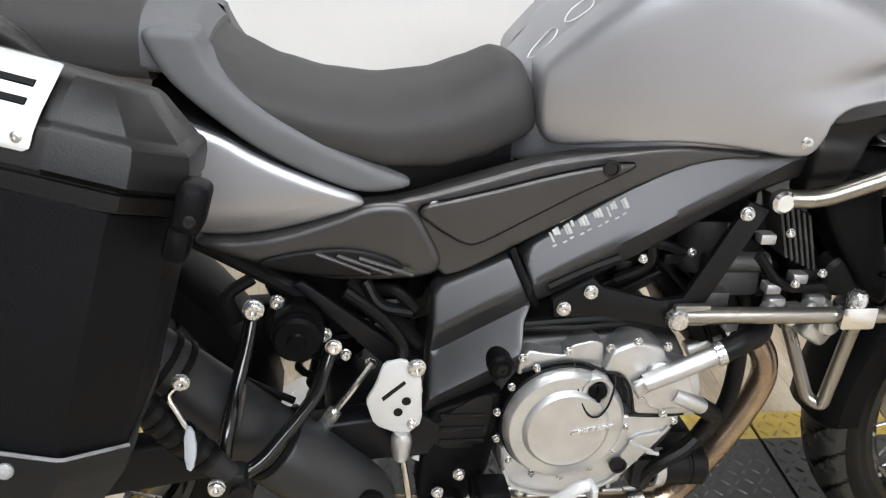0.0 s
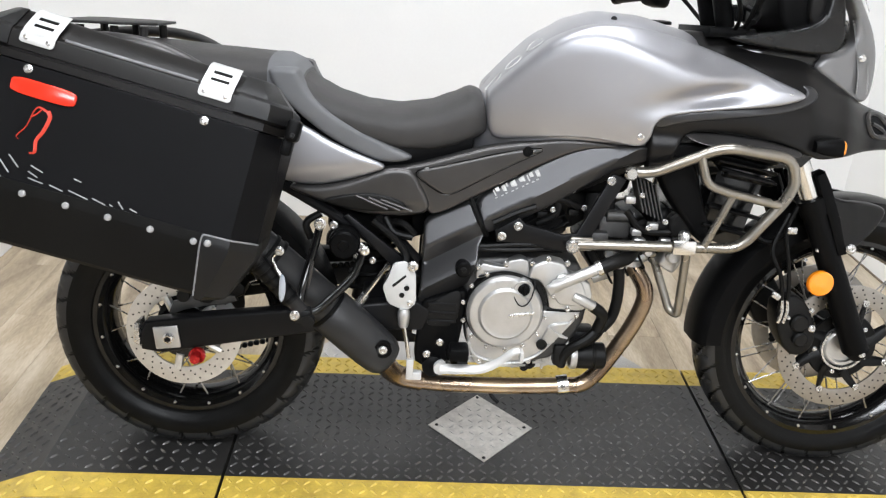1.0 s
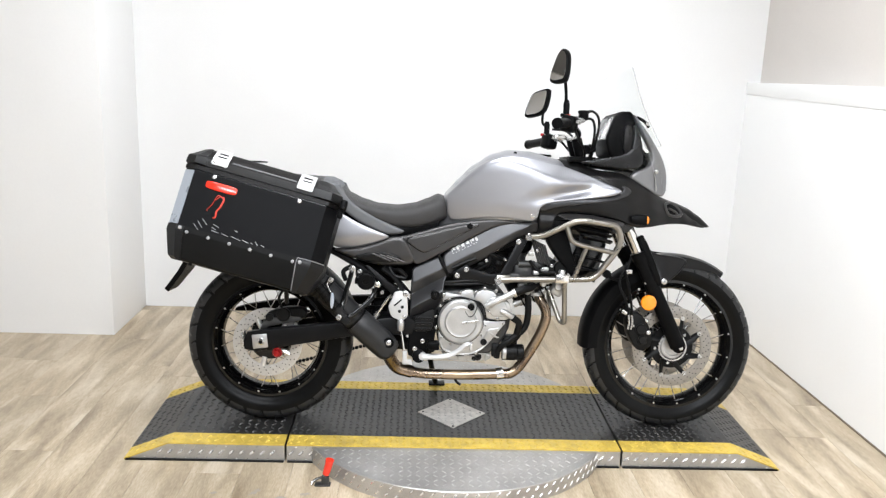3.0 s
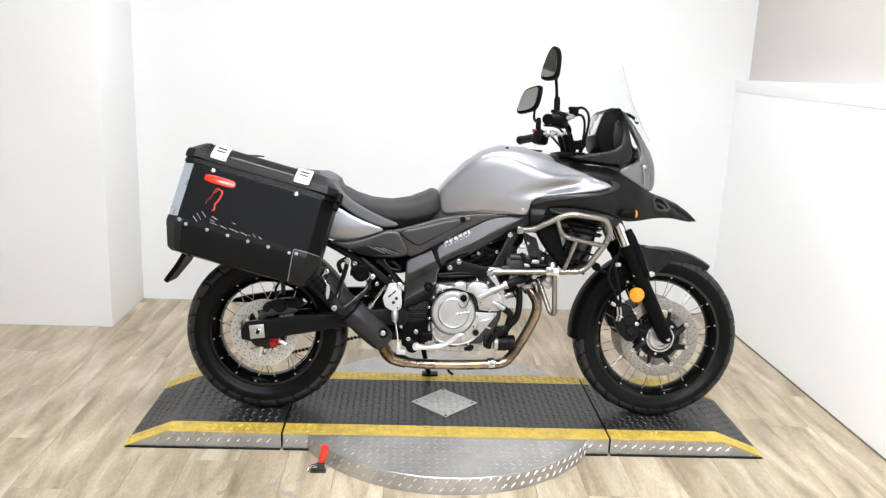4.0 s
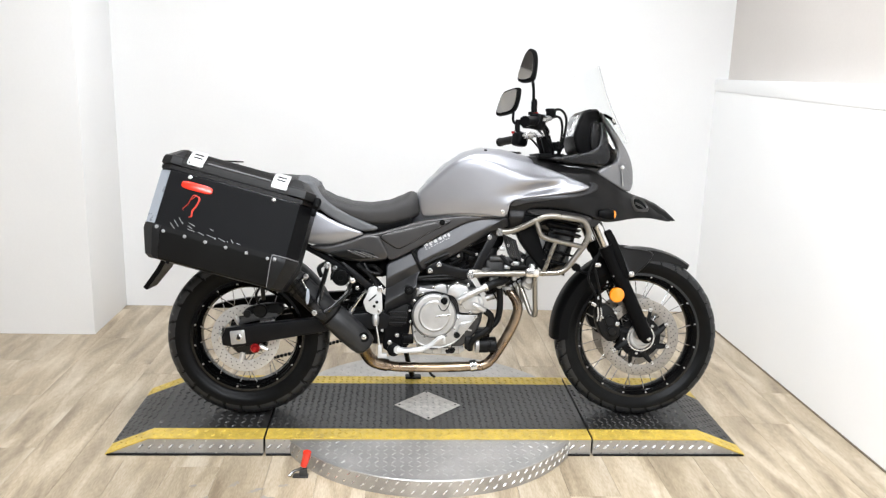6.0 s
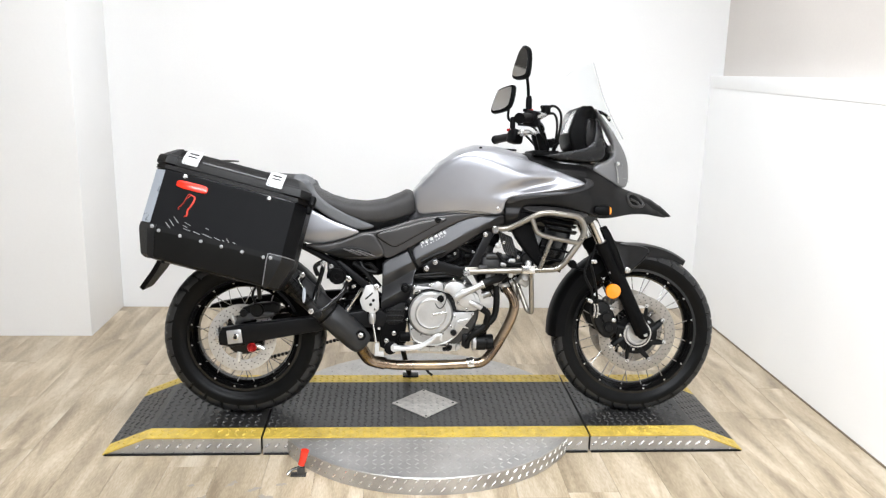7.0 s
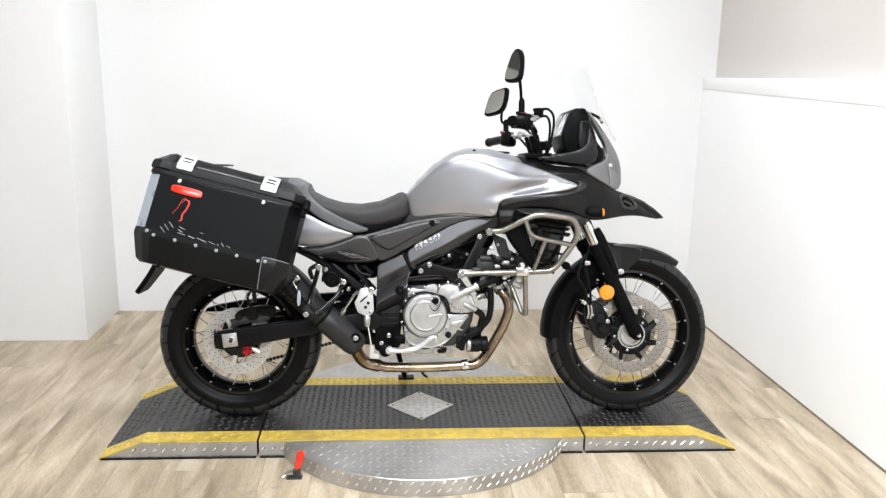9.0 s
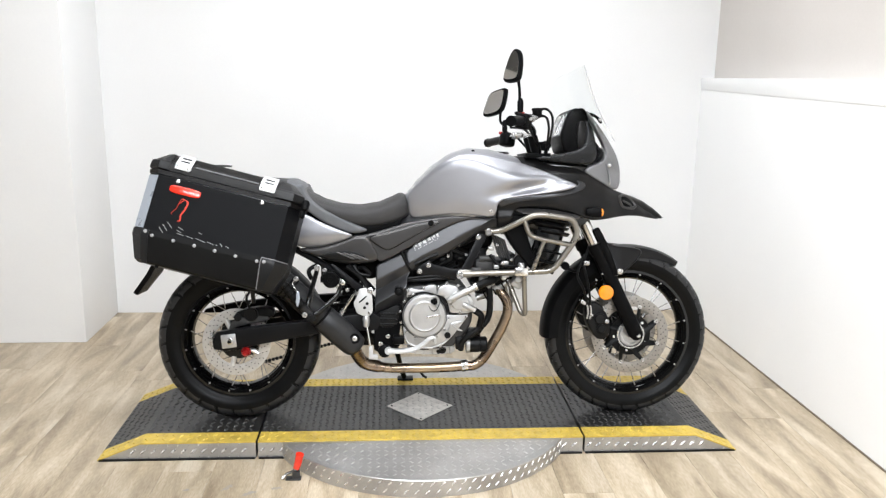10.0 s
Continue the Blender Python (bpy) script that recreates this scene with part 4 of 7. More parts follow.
# nose cowl, head lamps and screen
cowl = soft([(0.580, 1.205), (0.625, 1.148), (0.668, 1.092), (0.712, 1.026), (0.729, 0.971), (0.728, 0.900), (0.70, 0.888), (0.63, 0.926), (0.572, 0.958), (0.595, 0.985), (0.636, 0.993), (0.662, 1.015), (0.659, 1.055), (0.628, 1.105), (0.594, 1.165)], 2)
for s in (-1, 1):
    part("nose_cowl", shell(cowl, lambda x, z: 0.135 - 0.55 * max(0, x - 0.62) ** 1.2 - 0.1 * max(0, z - 1.05), 0.01, 0.008, 0.03, 0.013, s), M["cowl"], bike, "grey nose cowl", sharp=65)
lens_rows = []
for i in range(13):
    t = i / 12
    z = 1.06 - 0.15 * t
    xc = 0.712 + 0.036 * math.sin(t * 1.5)
    lens_rows.append([(xc - 0.05 * (abs(k) / 8) ** 2.2, 0.128 * k / 8, z) for k in range(-8, 9)])
part("headlamp_lens", loft(lens_rows, False, False), M["lens"], bike, "clear head lamp lens")
part("headlamp_bowl", loft([[(x - 0.02, y * 0.97, z) for x, y, z in r] for r in lens_rows], False, False), M["bright"], bike)
scr = []
for i in range(17):
    t = i / 16
    z = 1.085 + 0.295 * t
    xc = 0.725 - 0.125 * t - 0.015 * math.sin(t * math.pi)
    hw = 0.15 + 0.05 * math.sin(min(1, t * 1.35) * math.pi / 2) - (0.10 * max(0, (t - 0.72) / 0.28) ** 2)
    scr.append([(xc - 0.125 * (abs(k) / 10) ** 2 * (hw / 0.2), hw * k / 10, z - 0.02 * (k / 10) ** 2) for k in range(-10, 11)])
inner = [[(x - 0.0025, y, z - 0.001) for x, y, z in r] for r in scr]
screen_bm = bmesh.new()
ov = [[screen_bm.verts.new(p) for p in r] for r in scr]
iv = [[screen_bm.verts.new(p) for p in r] for r in inner]
for i in range(16):
    for k in range(20):
        screen_bm.faces.new((ov[i][k], ov[i][k + 1], ov[i + 1][k + 1], ov[i + 1][k]))
        screen_bm.faces.new((iv[i][k], iv[i + 1][k], iv[i + 1][k + 1], iv[i][k + 1]))
for i in range(16):
    for k in (0, 20):
        screen_bm.faces.new((ov[i][k], ov[i + 1][k], iv[i + 1][k], iv[i][k]))
for k in range(20):
    for i in (0, 16):
        screen_bm.faces.new((ov[i][k], iv[i][k], iv[i][k + 1], ov[i][k + 1]))
bmesh.ops.recalc_face_normals(screen_bm, faces=screen_bm.faces[:])
part("windscreen", screen_bm, M["screen"], bike, "clear curved windscreen")
for s in (-1, 1):
    part("screen_mount", tube([(0.600, s * 0.10, 1.185), (0.628, s * 0.098, 1.172), (0.648, s * 0.095, 1.150)], 0.006, 8), M["black"], bike)
    part("mount_screw", bolt((0.640, s * 0.10 - 0.004, 1.162), 0.008, 0.006), M["bright"], bike)
    part("cowl_screw", bolt((0.676, s * 0.128 if s < 0 else 0.112, 0.985), 0.008, 0.005), M["bright"], bike)
    part("dash_cheek", slab(soft([(0.548, 1.150), (0.572, 1.158), (0.590, 1.120), (0.602, 1.062), (0.575, 1.045), (0.548, 1.05), (0.545, 1.10)], 1), s * 0.132, s * 0.105, 0.006, 3), M["fair"], bike)
# dash
part("dash_pod", join(slab(soft([(0.483, 1.098), (0.512, 1.184), (0.535, 1.205), (0.578, 1.206), (0.596, 1.16), (0.602, 1.07), (0.58, 1.02), (0.502, 1.032)], 1, True, 0.15), -0.115, 0.115, 0.012, 3)), M["black"], bike)
part("dash_display", turned(box((0, 0, 0), (0.004, 0.16, 0.085), 0.002), Matrix.Translation((0.4935, -0.012, 1.143)) @ pose(0, 0, 0, 0, 19, 0)), M["lens"], bike)
part("dash_face", turned(box((0, 0, 0), (0.004, 0.165, 0.09), 0.002), Matrix.Translation((0.4985, -0.012, 1.142)) @ pose(0, 0, 0, 0, 19, 0)), M["mark"], bike)
wing = soft([(0.36, 1.012), (0.48, 1.028), (0.570, 1.05), (0.580, 1.10), (0.580, 1.165), (0.604, 1.13), (0.618, 1.06), (0.620, 1.005), (0.58, 0.985), (0.47, 0.995)], 2)
for s in (-1, 1):
    part("dash_wing", shell(wing, lambda x, z: 0.155 - 0.12 * max(0, z - 1.03) - 0.02 * max(0, 0.45 - x), 0.008, 0.006, 0.035, 0.012, s), M["trim_black"], bike, sharp=65)

# seat
rider = [(-0.515, 0.135, 0.86, 0.885, 0.917), (-0.47, 0.148, 0.815, 0.845, 0.881), (-0.42, 0.155, 0.78, 0.82, 0.858), (-0.36, 0.16, 0.762, 0.805, 0.842), (-0.29, 0.158, 0.745, 0.795, 0.837), (-0.22, 0.148, 0.742, 0.80, 0.848), (-0.17, 0.138, 0.752, 0.815, 0.868), (-0.135, 0.128, 0.765, 0.825, 0.885),
         (-0.115, 0.12, 0.775, 0.825, 0.882), (-0.102, 0.108, 0.785, 0.82, 0.862)]
part("rider_seat", hull([(x, w, zb, zs - 0.004, zt - 0.010) for x, w, zb, zs, zt in rider], 32, 40, 2.1, 2.7, 5.0), M["seat"], bike, "black vinyl rider seat")
part("seat_base", hull([(-0.56, 0.135, 0.74, 0.79, 0.85), (-0.42, 0.145, 0.70, 0.75, 0.80), (-0.28, 0.140, 0.69, 0.74, 0.785), (-0.13, 0.115, 0.72, 0.77, 0.81)], 24, 16), M["black"], bike)
strip_o = soft([(-0.560, 0.908), (-0.552, 0.882), (-0.534, 0.852), (-0.498, 0.818), (-0.434, 0.770), (-0.36, 0.735), (-0.310, 0.720), (-0.245, 0.733), (-0.30, 0.755), (-0.37, 0.788), (-0.434, 0.821), (-0.476, 0.858), (-0.494, 0.890), (-0.500, 0.908)], 2)
for s in (-1, 1):
    part("seat_strip", shell(strip_o, lambda x, z: 0.163 - 0.25 * max(0, z - 0.90), 0.012, 0.01, 0.05, 0.013, s), M["strip"], bike, "grey vinyl seat band", sharp=65)
part("seat_band", hull([(-0.562, 0.143, 0.85, 0.885, 0.929), (-0.54, 0.146, 0.85, 0.885, 0.929), (-0.51, 0.145, 0.84, 0.875, 0.917), (-0.492, 0.143, 0.83, 0.86, 0.897)], 28, 12, 2.2, 2.8), M["strip"], bike, "grey vinyl seat band")
part("passenger_seat", hull([(-0.98, 0.09, 0.88, 0.91, 0.930), (-0.94, 0.12, 0.87, 0.915, 0.945), (-0.80, 0.135, 0.86, 0.90, 0.942), (-0.68, 0.14, 0.85, 0.895, 0.934), (-0.555, 0.142, 0.84, 0.885, 0.928)], 28, 24, 2.2, 2.8), M["seat"], bike, "black vinyl passenger seat")
# luggage rack and grab rails
rack = part("luggage_rack", slab([(-1.00, -0.09), (-0.98, -0.12), (-0.86, -0.11), (-0.80, -0.07), (-0.80, 0.07), (-0.86, 0.11), (-0.98, 0.12), (-1.00, 0.09)], 0, 0.006, 0.002), M["grey"], bike, "flat grey luggage rack")
rack.matrix_local = pose(0, 0, 0.972, 0, 0, 0) @ Matrix.Translation((0, 0, 0.0)) @ pose(0, 0, 0, 90, 0, 0)
for x in (-0.96, -0.89, -0.83):
    for s in (-1, 1):
        part("rack_post", tube([(x, s * 0.07, 0.92), (x, s * 0.07, 0.968)], 0.009, 8), M["grey"], bike)
for s in (-1, 1):
    part("grab_rail", tube([(-1.02, s * 0.09, 0.935), (-0.95, s * 0.160, 0.945), (-0.85, s * 0.175, 0.948), (-0.77, s * 0.172, 0.935), (-0.70, s * 0.155, 0.900), (-0.66, s * 0.13, 0.86)], 0.0145, 12, flat=0.8), M["cover"], bike, "dark grey grab rail")
# tail panels
tail = soft([(-0.60, 0.83), (-0.485, 0.795), (-0.433, 0.764), (-0.36, 0.735), (-0.305, 0.716), (-0.34, 0.70), (-0.40, 0.679), (-0.452, 0.668), (-0.505, 0.670), (-0.56, 0.69), (-0.66, 0.75), (-0.70, 0.80)], 2)
low = soft([(-0.305, 0.716), (-0.255, 0.714), (-0.235, 0.68), (-0.212, 0.635), (-0.228, 0.612), (-0.30, 0.607), (-0.362, 0.609), (-0.434, 0.630), (-0.52, 0.66), (-0.50, 0.668), (-0.452, 0.667), (-0.40, 0.678), (-0.345, 0.698)], 2)


def tail_half(x, z):
    """The tail's flank: a face that looks up and out, a soft keel, and a tuck below it."""
    d = z - (0.703 + 0.10 * (x + 0.5))
    keel = math.sqrt(d * d + 0.00012)
    return 0.178 - 0.10 * 0.5 * (keel + d) - 0.50 * 0.5 * (keel - d) - 0.03 * max(0, -x - 0.5)


slot = soft([(-0.45, 0.640), (-0.39, 0.655), (-0.325, 0.660), (-0.262, 0.638), (-0.272, 0.622), (-0.34, 0.618), (-0.41, 0.626)], 2)
for s in (-1, 1):
    part("tail_panel", shell(tail, tail_half, 0.010, 0.004, 0.015, 0.009, s), M["silver"], bike, "satin silver tail panel", sharp=65)
    part("tail_lower", shell(low, lambda x, z: 0.170 - 0.25 * max(0, 0.64 - z), 0.012, 0.01, 0.03, 0.012, s), M["cover"], bike, "dark grey lower tail panel", sharp=65)
    # Raised black panel: the shade inside the vent is put into its colour.
    part("vent_recess", shell(slot, lambda x, z: 0.1762 - 0.25 * max(0, 0.64 - z), 0.006, 0.002, 0.004, 0.01, s), M["engine"], bike, sharp=65)
    for i in range(3):
        x = -0.372 + 0.026 * i
        part("vent_slat", tube([(x, s * 0.1768, 0.653 - 0.003 * i), (x + 0.066, s * 0.1755, 0.626 - 0.001 * i)], 0.0030, 8), M["cover"], bike)
# side cover under the seat
cover = soft([(-0.31, 0.713), (-0.26, 0.718), (-0.193, 0.737), (-0.114, 0.762), (-0.085, 0.769), (-0.02, 0.780), (0.06, 0.791), (0.13, 0.790), (0.206, 0.778), (0.10, 0.775), (0.0, 0.728), (-0.125, 0.655), (-0.205, 0.612), (-0.225, 0.625), (-0.25, 0.68)], 2)
inset = soft([(-0.258, 0.709), (-0.193, 0.722), (-0.045, 0.763), (0.028, 0.772), (-0.03, 0.743), (-0.11, 0.698), (-0.172, 0.662), (-0.190, 0.662), (-0.225, 0.683)], 2)
for s in (-1, 1):
    part("side_cover", shell(cover, lambda x, z: 0.163 + 0.01 * max(0, (x + 0.1) / 0.3), 0.007, 0.005, 0.03, 0.010, s), M["cover"], bike, "dark grey satin side cover", sharp=65)
    part("side_inset", shell(inset, lambda x, z: 0.1705 + 0.01 * max(0, (x + 0.1) / 0.3), 0.005, 0.0022, 0.006, 0.010, s), M["cover"], bike, "dark grey inset panel", sharp=65)
for s in (-1, 1):
    part("inset_groove", tube([(x, s * (0.1655 + 0.01 * max(0, (x + 0.1) / 0.3)), z) for x, z in inset], 0.0026, 6, 1, True), M["rim"], bike)
part("duct_wall", slab([(0.25, 0.72), (0.255, 0.85), (0.50, 0.85), (0.61, 0.80), (0.57, 0.755), (0.45, 0.745), (0.38, 0.73)], -0.168, -0.158, 0.003), M["rim"], bike)
for i in range(3):
    part("duct_louvre", turned(box((0, 0, 0), (0.15 - 0.02 * i, 0.03, 0.006), 0.002, seg=1), Matrix.Translation((0.43 + 0.012 * i, -0.185, 0.775 - 0.024 * i)) @ pose(0, 0, 0, -20, 10, 0)), M["fair"], bike)
part("side_plug", lathe([(0.011, 0), (0.011, -0.003), (0.008, -0.003), (0.007, -0.001), (0, -0.001)], (-0.018, -0.1735, 0.763), seg=20), M["rim"], bike)
# rear mudguard
part("mudguard", loft([[(x, y, z), (x, -y, z), (x + 0.012, -y * 0.9, z - 0.012), (x + 0.012, y * 0.9, z - 0.012)] for x, y, z in ((-0.85, 0.09, 0.72), (-1.0, 0.1, 0.68), (-1.06, 0.1, 0.63), (-1.10, 0.095, 0.56), (-1.155, 0.075, 0.488))]), M["black"], bike, "black rear mudguard tail")
part("number_plate_lamp", box((-1.08, 0, 0.66), (0.05, 0.08, 0.04), 0.01), M["black"], bike)

# ---- frame, engine and exhaust ----
spar_up = soft([(-0.118, 0.652), (0.0, 0.726), (0.095, 0.776), (0.205, 0.786), (0.26, 0.78), (0.255, 0.755), (0.18, 0.735), (0.11, 0.690), (0.026, 0.634), (-0.065, 0.588), (-0.093, 0.578)], 1, True, 0.12)
spar_low = soft([(-0.226, 0.600), (-0.124, 0.648), (-0.096, 0.576), (-0.106, 0.555), (-0.112, 0.505), (-0.124, 0.458), (-0.17, 0.425), (-0.231, 0.405), (-0.226, 0.52)], 1, True, 0.1)


def spar_half(x, z):
    """The spar's section: an upper face that looks up, a crease, and a lower face that looks down."""
    d = z - (0.6657 + 0.534 * x)
    return 0.180 - 0.34 * max(0.0, d) - 0.50 * max(0.0, -d)


def low_half(x, z):
    """The same crease carried on, then a bright ledge and the tuck under it."""
    line = 0.500 + (x + 0.233) * 0.58
    if z > line:
        return spar_half(x, z)
    return spar_half(x, line) + 0.72 * min(0.046, line - z) - 0.8 * max(0.0, line - z - 0.050)


for s in (-1, 1):
    part("frame_spar", shell(spar_up, spar_half, 0.005, 0.004, 0.03, 0.007, s), M["frame_grey"], bike, "dark grey frame spar cover", sharp=40)
    part("frame_cover", shell(spar_low, low_half, 0.005, 0.004, 0.03, 0.006, s), M["frame_grey"], bike, "dark grey frame cover", sharp=40)
    part("spar_core", slab([(-0.225, 0.42), (-0.22, 0.59), (-0.1, 0.65), (0.2, 0.78), (0.42, 0.93), (0.45, 0.87), (0.25, 0.74), (0.03, 0.635), (-0.1, 0.57), (-0.125, 0.45)], s * 0.13, s * 0.09, 0.006), M["frame"], bike)
    part("pivot_plate", shell(soft([(-0.229, 0.422), (-0.125, 0.455), (-0.128, 0.39), (-0.138, 0.322), (-0.165, 0.275), (-0.205, 0.262), (-0.236, 0.28)], 1, True, 0.12), lambda x, z: 0.176, 0.007, 0.006, 0.03, 0.012, s), M["black"], bike, "black pivot plate", sharp=65)
part("spar_strap", tube([(x, -(spar_half(x, z) + 0.002), z) for x, z in ((-0.129, 0.654), (-0.119, 0.630), (-0.108, 0.608), (-0.098, 0.588), (-0.090, 0.574))], 0.0055, 8), M["hose"], bike)
for i in range(3):
    part("pivot_rib", box((-0.178, -0.1775, 0.378 + 0.020 * i), (0.062, 0.005, 0.008), 0.002), M["frame"], bike)
# Dark pad on the plate: the shade of the ribbed hollow is in its colour.
part("pivot_shade_pad", slab(soft([(-0.217, 0.366), (-0.215, 0.400), (-0.196, 0.425), (-0.152, 0.452), (-0.136, 0.445), (-0.147, 0.366)], 1), -0.1775, -0.174, 0.001), M["engine"], bike)
# unreadable lettering on the spar, as plain bars
badge = new("spar_badge")
badge.parent = bike


def on_spar(x, z, w, h, t=0.0014):
    """A raised bar on the spar's upper face, lying along the spar."""
    return turned(box((0, 0, 0), (w, t, h), 0.0004, seg=1), Matrix.Translation((x, -(spar_half(x, z) + 0.0004), z)) @ pose(0, 0, 0, -18, 0, 0) @ pose(0, 0, 0, 0, -27, 0))


for i in range(17):
    t = i / 16
    x, z = -0.080 + 0.092 * t, 0.6700 + 0.0465 * t
    part("badge_bar", on_spar(x - 0.002 * (i % 3), z + 0.0012 * (i * 3 % 4), 0.0030 + 0.0010 * (i * 5 % 3), 0.0145 - 0.002 * (i * 7 % 4)), M["badge"], badge)
for i in range(9):
    x, z = -0.076 + 0.0105 * i + 0.002 * (i % 2), 0.6605 + 0.0054 * i
    part("badge_bar", on_spar(x, z, 0.006, 0.0026), M["badge"], badge)
part("badge_line", on_spar(-0.052, 0.6985, 0.042, 0.0016), M["badge"], badge)
for x, z in ((-0.139, 0.509),):
    part("spar_boss", lathe([(0.017, 0.02), (0.017, -0.012), (0.013, -0.016), (0, -0.016)], (x, -0.196, z), seg=24), M["black"], bike)
    part("spar_bolt", bolt((x, -0.212, z), 0.008, 0.004), M["engine"], bike)
for x, z in ((-0.208, 0.305), (-0.180, 0.334)):
    part("peg_bolt", bolt((x, -0.190, z), 0.009, 0.007), M["bright"], bike)
# engine bracket between spar and crash bar
part("engine_bracket", join(slab([(-0.075, 0.592), (-0.025, 0.622), (-0.01, 0.608), (0.07, 0.588), (0.10, 0.592), (0.165, 0.725), (0.195, 0.715), (0.125, 0.570), (0.085, 0.548), (0.0, 0.566), (-0.07, 0.566)], -0.182, -0.170, 0.003)), M["frame"], bike, "black engine bracket")
for x, z in ((-0.060, 0.581), (-0.027, 0.604), (0.162, 0.711)):
    part("bracket_bolt", bolt((x, -0.184, z), 0.010, 0.008), M["bright"], bike)
part("bracket_bolt", lathe([(0.0145, 0), (0.0145, -0.012), (0.011, -0.016), (0, -0.016)], (0.092, -0.186, 0.567), seg=24), M["bright"], bike)
part("bracket_bolt", lathe([(0.015, 0), (0.015, -0.01), (0.011, -0.014), (0, -0.014)], (0.199, -0.19, 0.731), seg=24), M["steel"], bike)

# crankcase and covers
part("crankcase", slab(soft([(-0.135, 0.40), (-0.13, 0.50), (-0.105, 0.525), (0.11, 0.53), (0.14, 0.48), (0.15, 0.40), (0.12, 0.33), (0.06, 0.275), (-0.08, 0.268), (-0.12, 0.31)], 1), -0.155, 0.15, 0.012, 3), M["block"], bike, "dark cast crankcase")
part("sump", slab(soft([(-0.10, 0.290), (0.075, 0.290), (0.085, 0.262), (0.06, 0.248), (-0.08, 0.248), (-0.105, 0.265)], 1), -0.13, 0.11, 0.010), M["case"], bike, "cast oil sump")
for k in range(5):
    part("sump_rib", box((-0.075 + 0.034 * k, -0.131, 0.268), (0.006, 0.006, 0.034), 0.002, seg=1), M["case"], bike)
part("drain_boss", lathe([(0.015, 0.004), (0.015, -0.008), (0.009, -0.010), (0.008, -0.005), (0, -0.005)], (0.030, -0.135, 0.270), seg=20), M["engine"], bike)
cc = (-0.042, -0.155, 0.411)
part("clutch_gasket", lathe([(0.0868, 0), (0.0868, -0.030), (0.085, -0.032), (0, -0.032)], cc, seg=56), M["engine"], bike)
cl = part("clutch_cover", lathe([(0.084, -0.026), (0.084, -0.036), (0.081, -0.043), (0.077, -0.0475), (0.072, -0.0485), (0.066, -0.0475), (0.060, -0.0480), (0.057, -0.0535), (0.054, -0.0555), (0.050, -0.0545), (0.045, -0.0545), (0, -0.0565)], cc, seg=72), M["case"], bike, "round cast clutch cover")
part("cover_relief", slab(soft([(-0.038, 0.405), (0.018, 0.415), (0.020, 0.421), (-0.036, 0.413)], 1, True, 0.1), -0.2135, -0.205, 0.0015), M["bright"], cl)
part("lower_case", slab(soft([(-0.124, 0.369), (-0.120, 0.333), (-0.100, 0.300), (-0.075, 0.287), (-0.03, 0.282), (0.008, 0.288), (0.034, 0.300), (0.060, 0.323), (0.080, 0.350), (0.102, 0.379), (0.118, 0.398), (0.128, 0.418), (0.045, 0.416), (0.0, 0.40), (-0.06, 0.40)], 1, True, 0.1), -0.184, -0.14, 0.005, 3), M["case"], bike, "cast lower case cover")
part("case_step", slab(soft([(0.045, 0.350), (0.062, 0.385), (0.105, 0.392), (0.085, 0.362), (0.062, 0.335)], 1, True, 0.12), -0.189, -0.18, 0.003, 2), M["case"], bike)
part("case_rim", tube([(-0.118, -0.185, 0.335), (-0.098, -0.185, 0.303), (-0.03, -0.185, 0.287), (0.032, -0.185, 0.305), (0.078, -0.185, 0.354), (0.112, -0.185, 0.397)], 0.0035, 8), M["case"], bike)
part("upper_case", slab(soft([(-0.109, 0.479), (-0.108, 0.500), (-0.096, 0.516), (-0.075, 0.512), (-0.048, 0.509), (-0.040, 0.523), (-0.013, 0.530), (0.004, 0.525), (0.008, 0.484), (-0.02, 0.492), (-0.058, 0.497), (-0.09, 0.484)], 1, True, 0.12), -0.178, -0.14, 0.005, 3), M["case"], bike, "cast upper case")
part("pump_cover", slab(soft([(0.003, 0.490), (0.012, 0.521), (0.043, 0.533), (0.082, 0.525), (0.090, 0.505), (0.137, 0.487), (0.147, 0.455), (0.138, 0.426), (0.122, 0.419), (0.054, 0.422), (0.043, 0.457), (0.028, 0.486)], 1, True, 0.13), -0.192, -0.14, 0.005, 3), M["case"], bike, "cast water pump cover")
part("bypass_hose", tube([(0.206, -0.152, 0.520), (0.212, -0.152, 0.480), (0.212, -0.152, 0.430), (0.204, -0.152, 0.392), (0.184, -0.155, 0.366)], 0.0125, 12), M["hose"], bike, "black rubber bypass hose")
part("pump_plate", slab(soft([(0.060, 0.455), (0.062, 0.500), (0.082, 0.508), (0.120, 0.488), (0.132, 0.458), (0.120, 0.434), (0.075, 0.434)], 1, True, 0.15), -0.200, -0.19, 0.004, 3), M["case"], bike)
part("pipe_flange", turned(box((0, 0, 0), (0.034, 0.012, 0.024), 0.006, seg=3), Matrix.Translation((0.060, -0.200, 0.474)) @ pose(0, 0, 0, 0, -30, 0)), M["case"], bike)
part("case_seam", tube([(-0.104, -0.180, 0.486), (-0.055, -0.182, 0.500), (-0.02, -0.182, 0.497), (0.006, -0.19, 0.490), (0.030, -0.194, 0.482), (0.043, -0.195, 0.462), (0.052, -0.195, 0.428)], 0.0022, 6), M["engine"], bike)
part("case_seam", tube([(0.05, -0.186, 0.418), (0.09, -0.188, 0.417), (0.128, -0.186, 0.418)], 0.0026, 6), M["engine"], bike)
for x, z, w in ((-0.105, 0.300, 0.03), (-0.06, 0.286, 0.04), (-0.005, 0.282, 0.04), (0.045, 0.290, 0.03)):
    part("case_web", box((x, -0.183, z), (w, 0.005, 0.004), 0.001, seg=1), M["case"], bike)
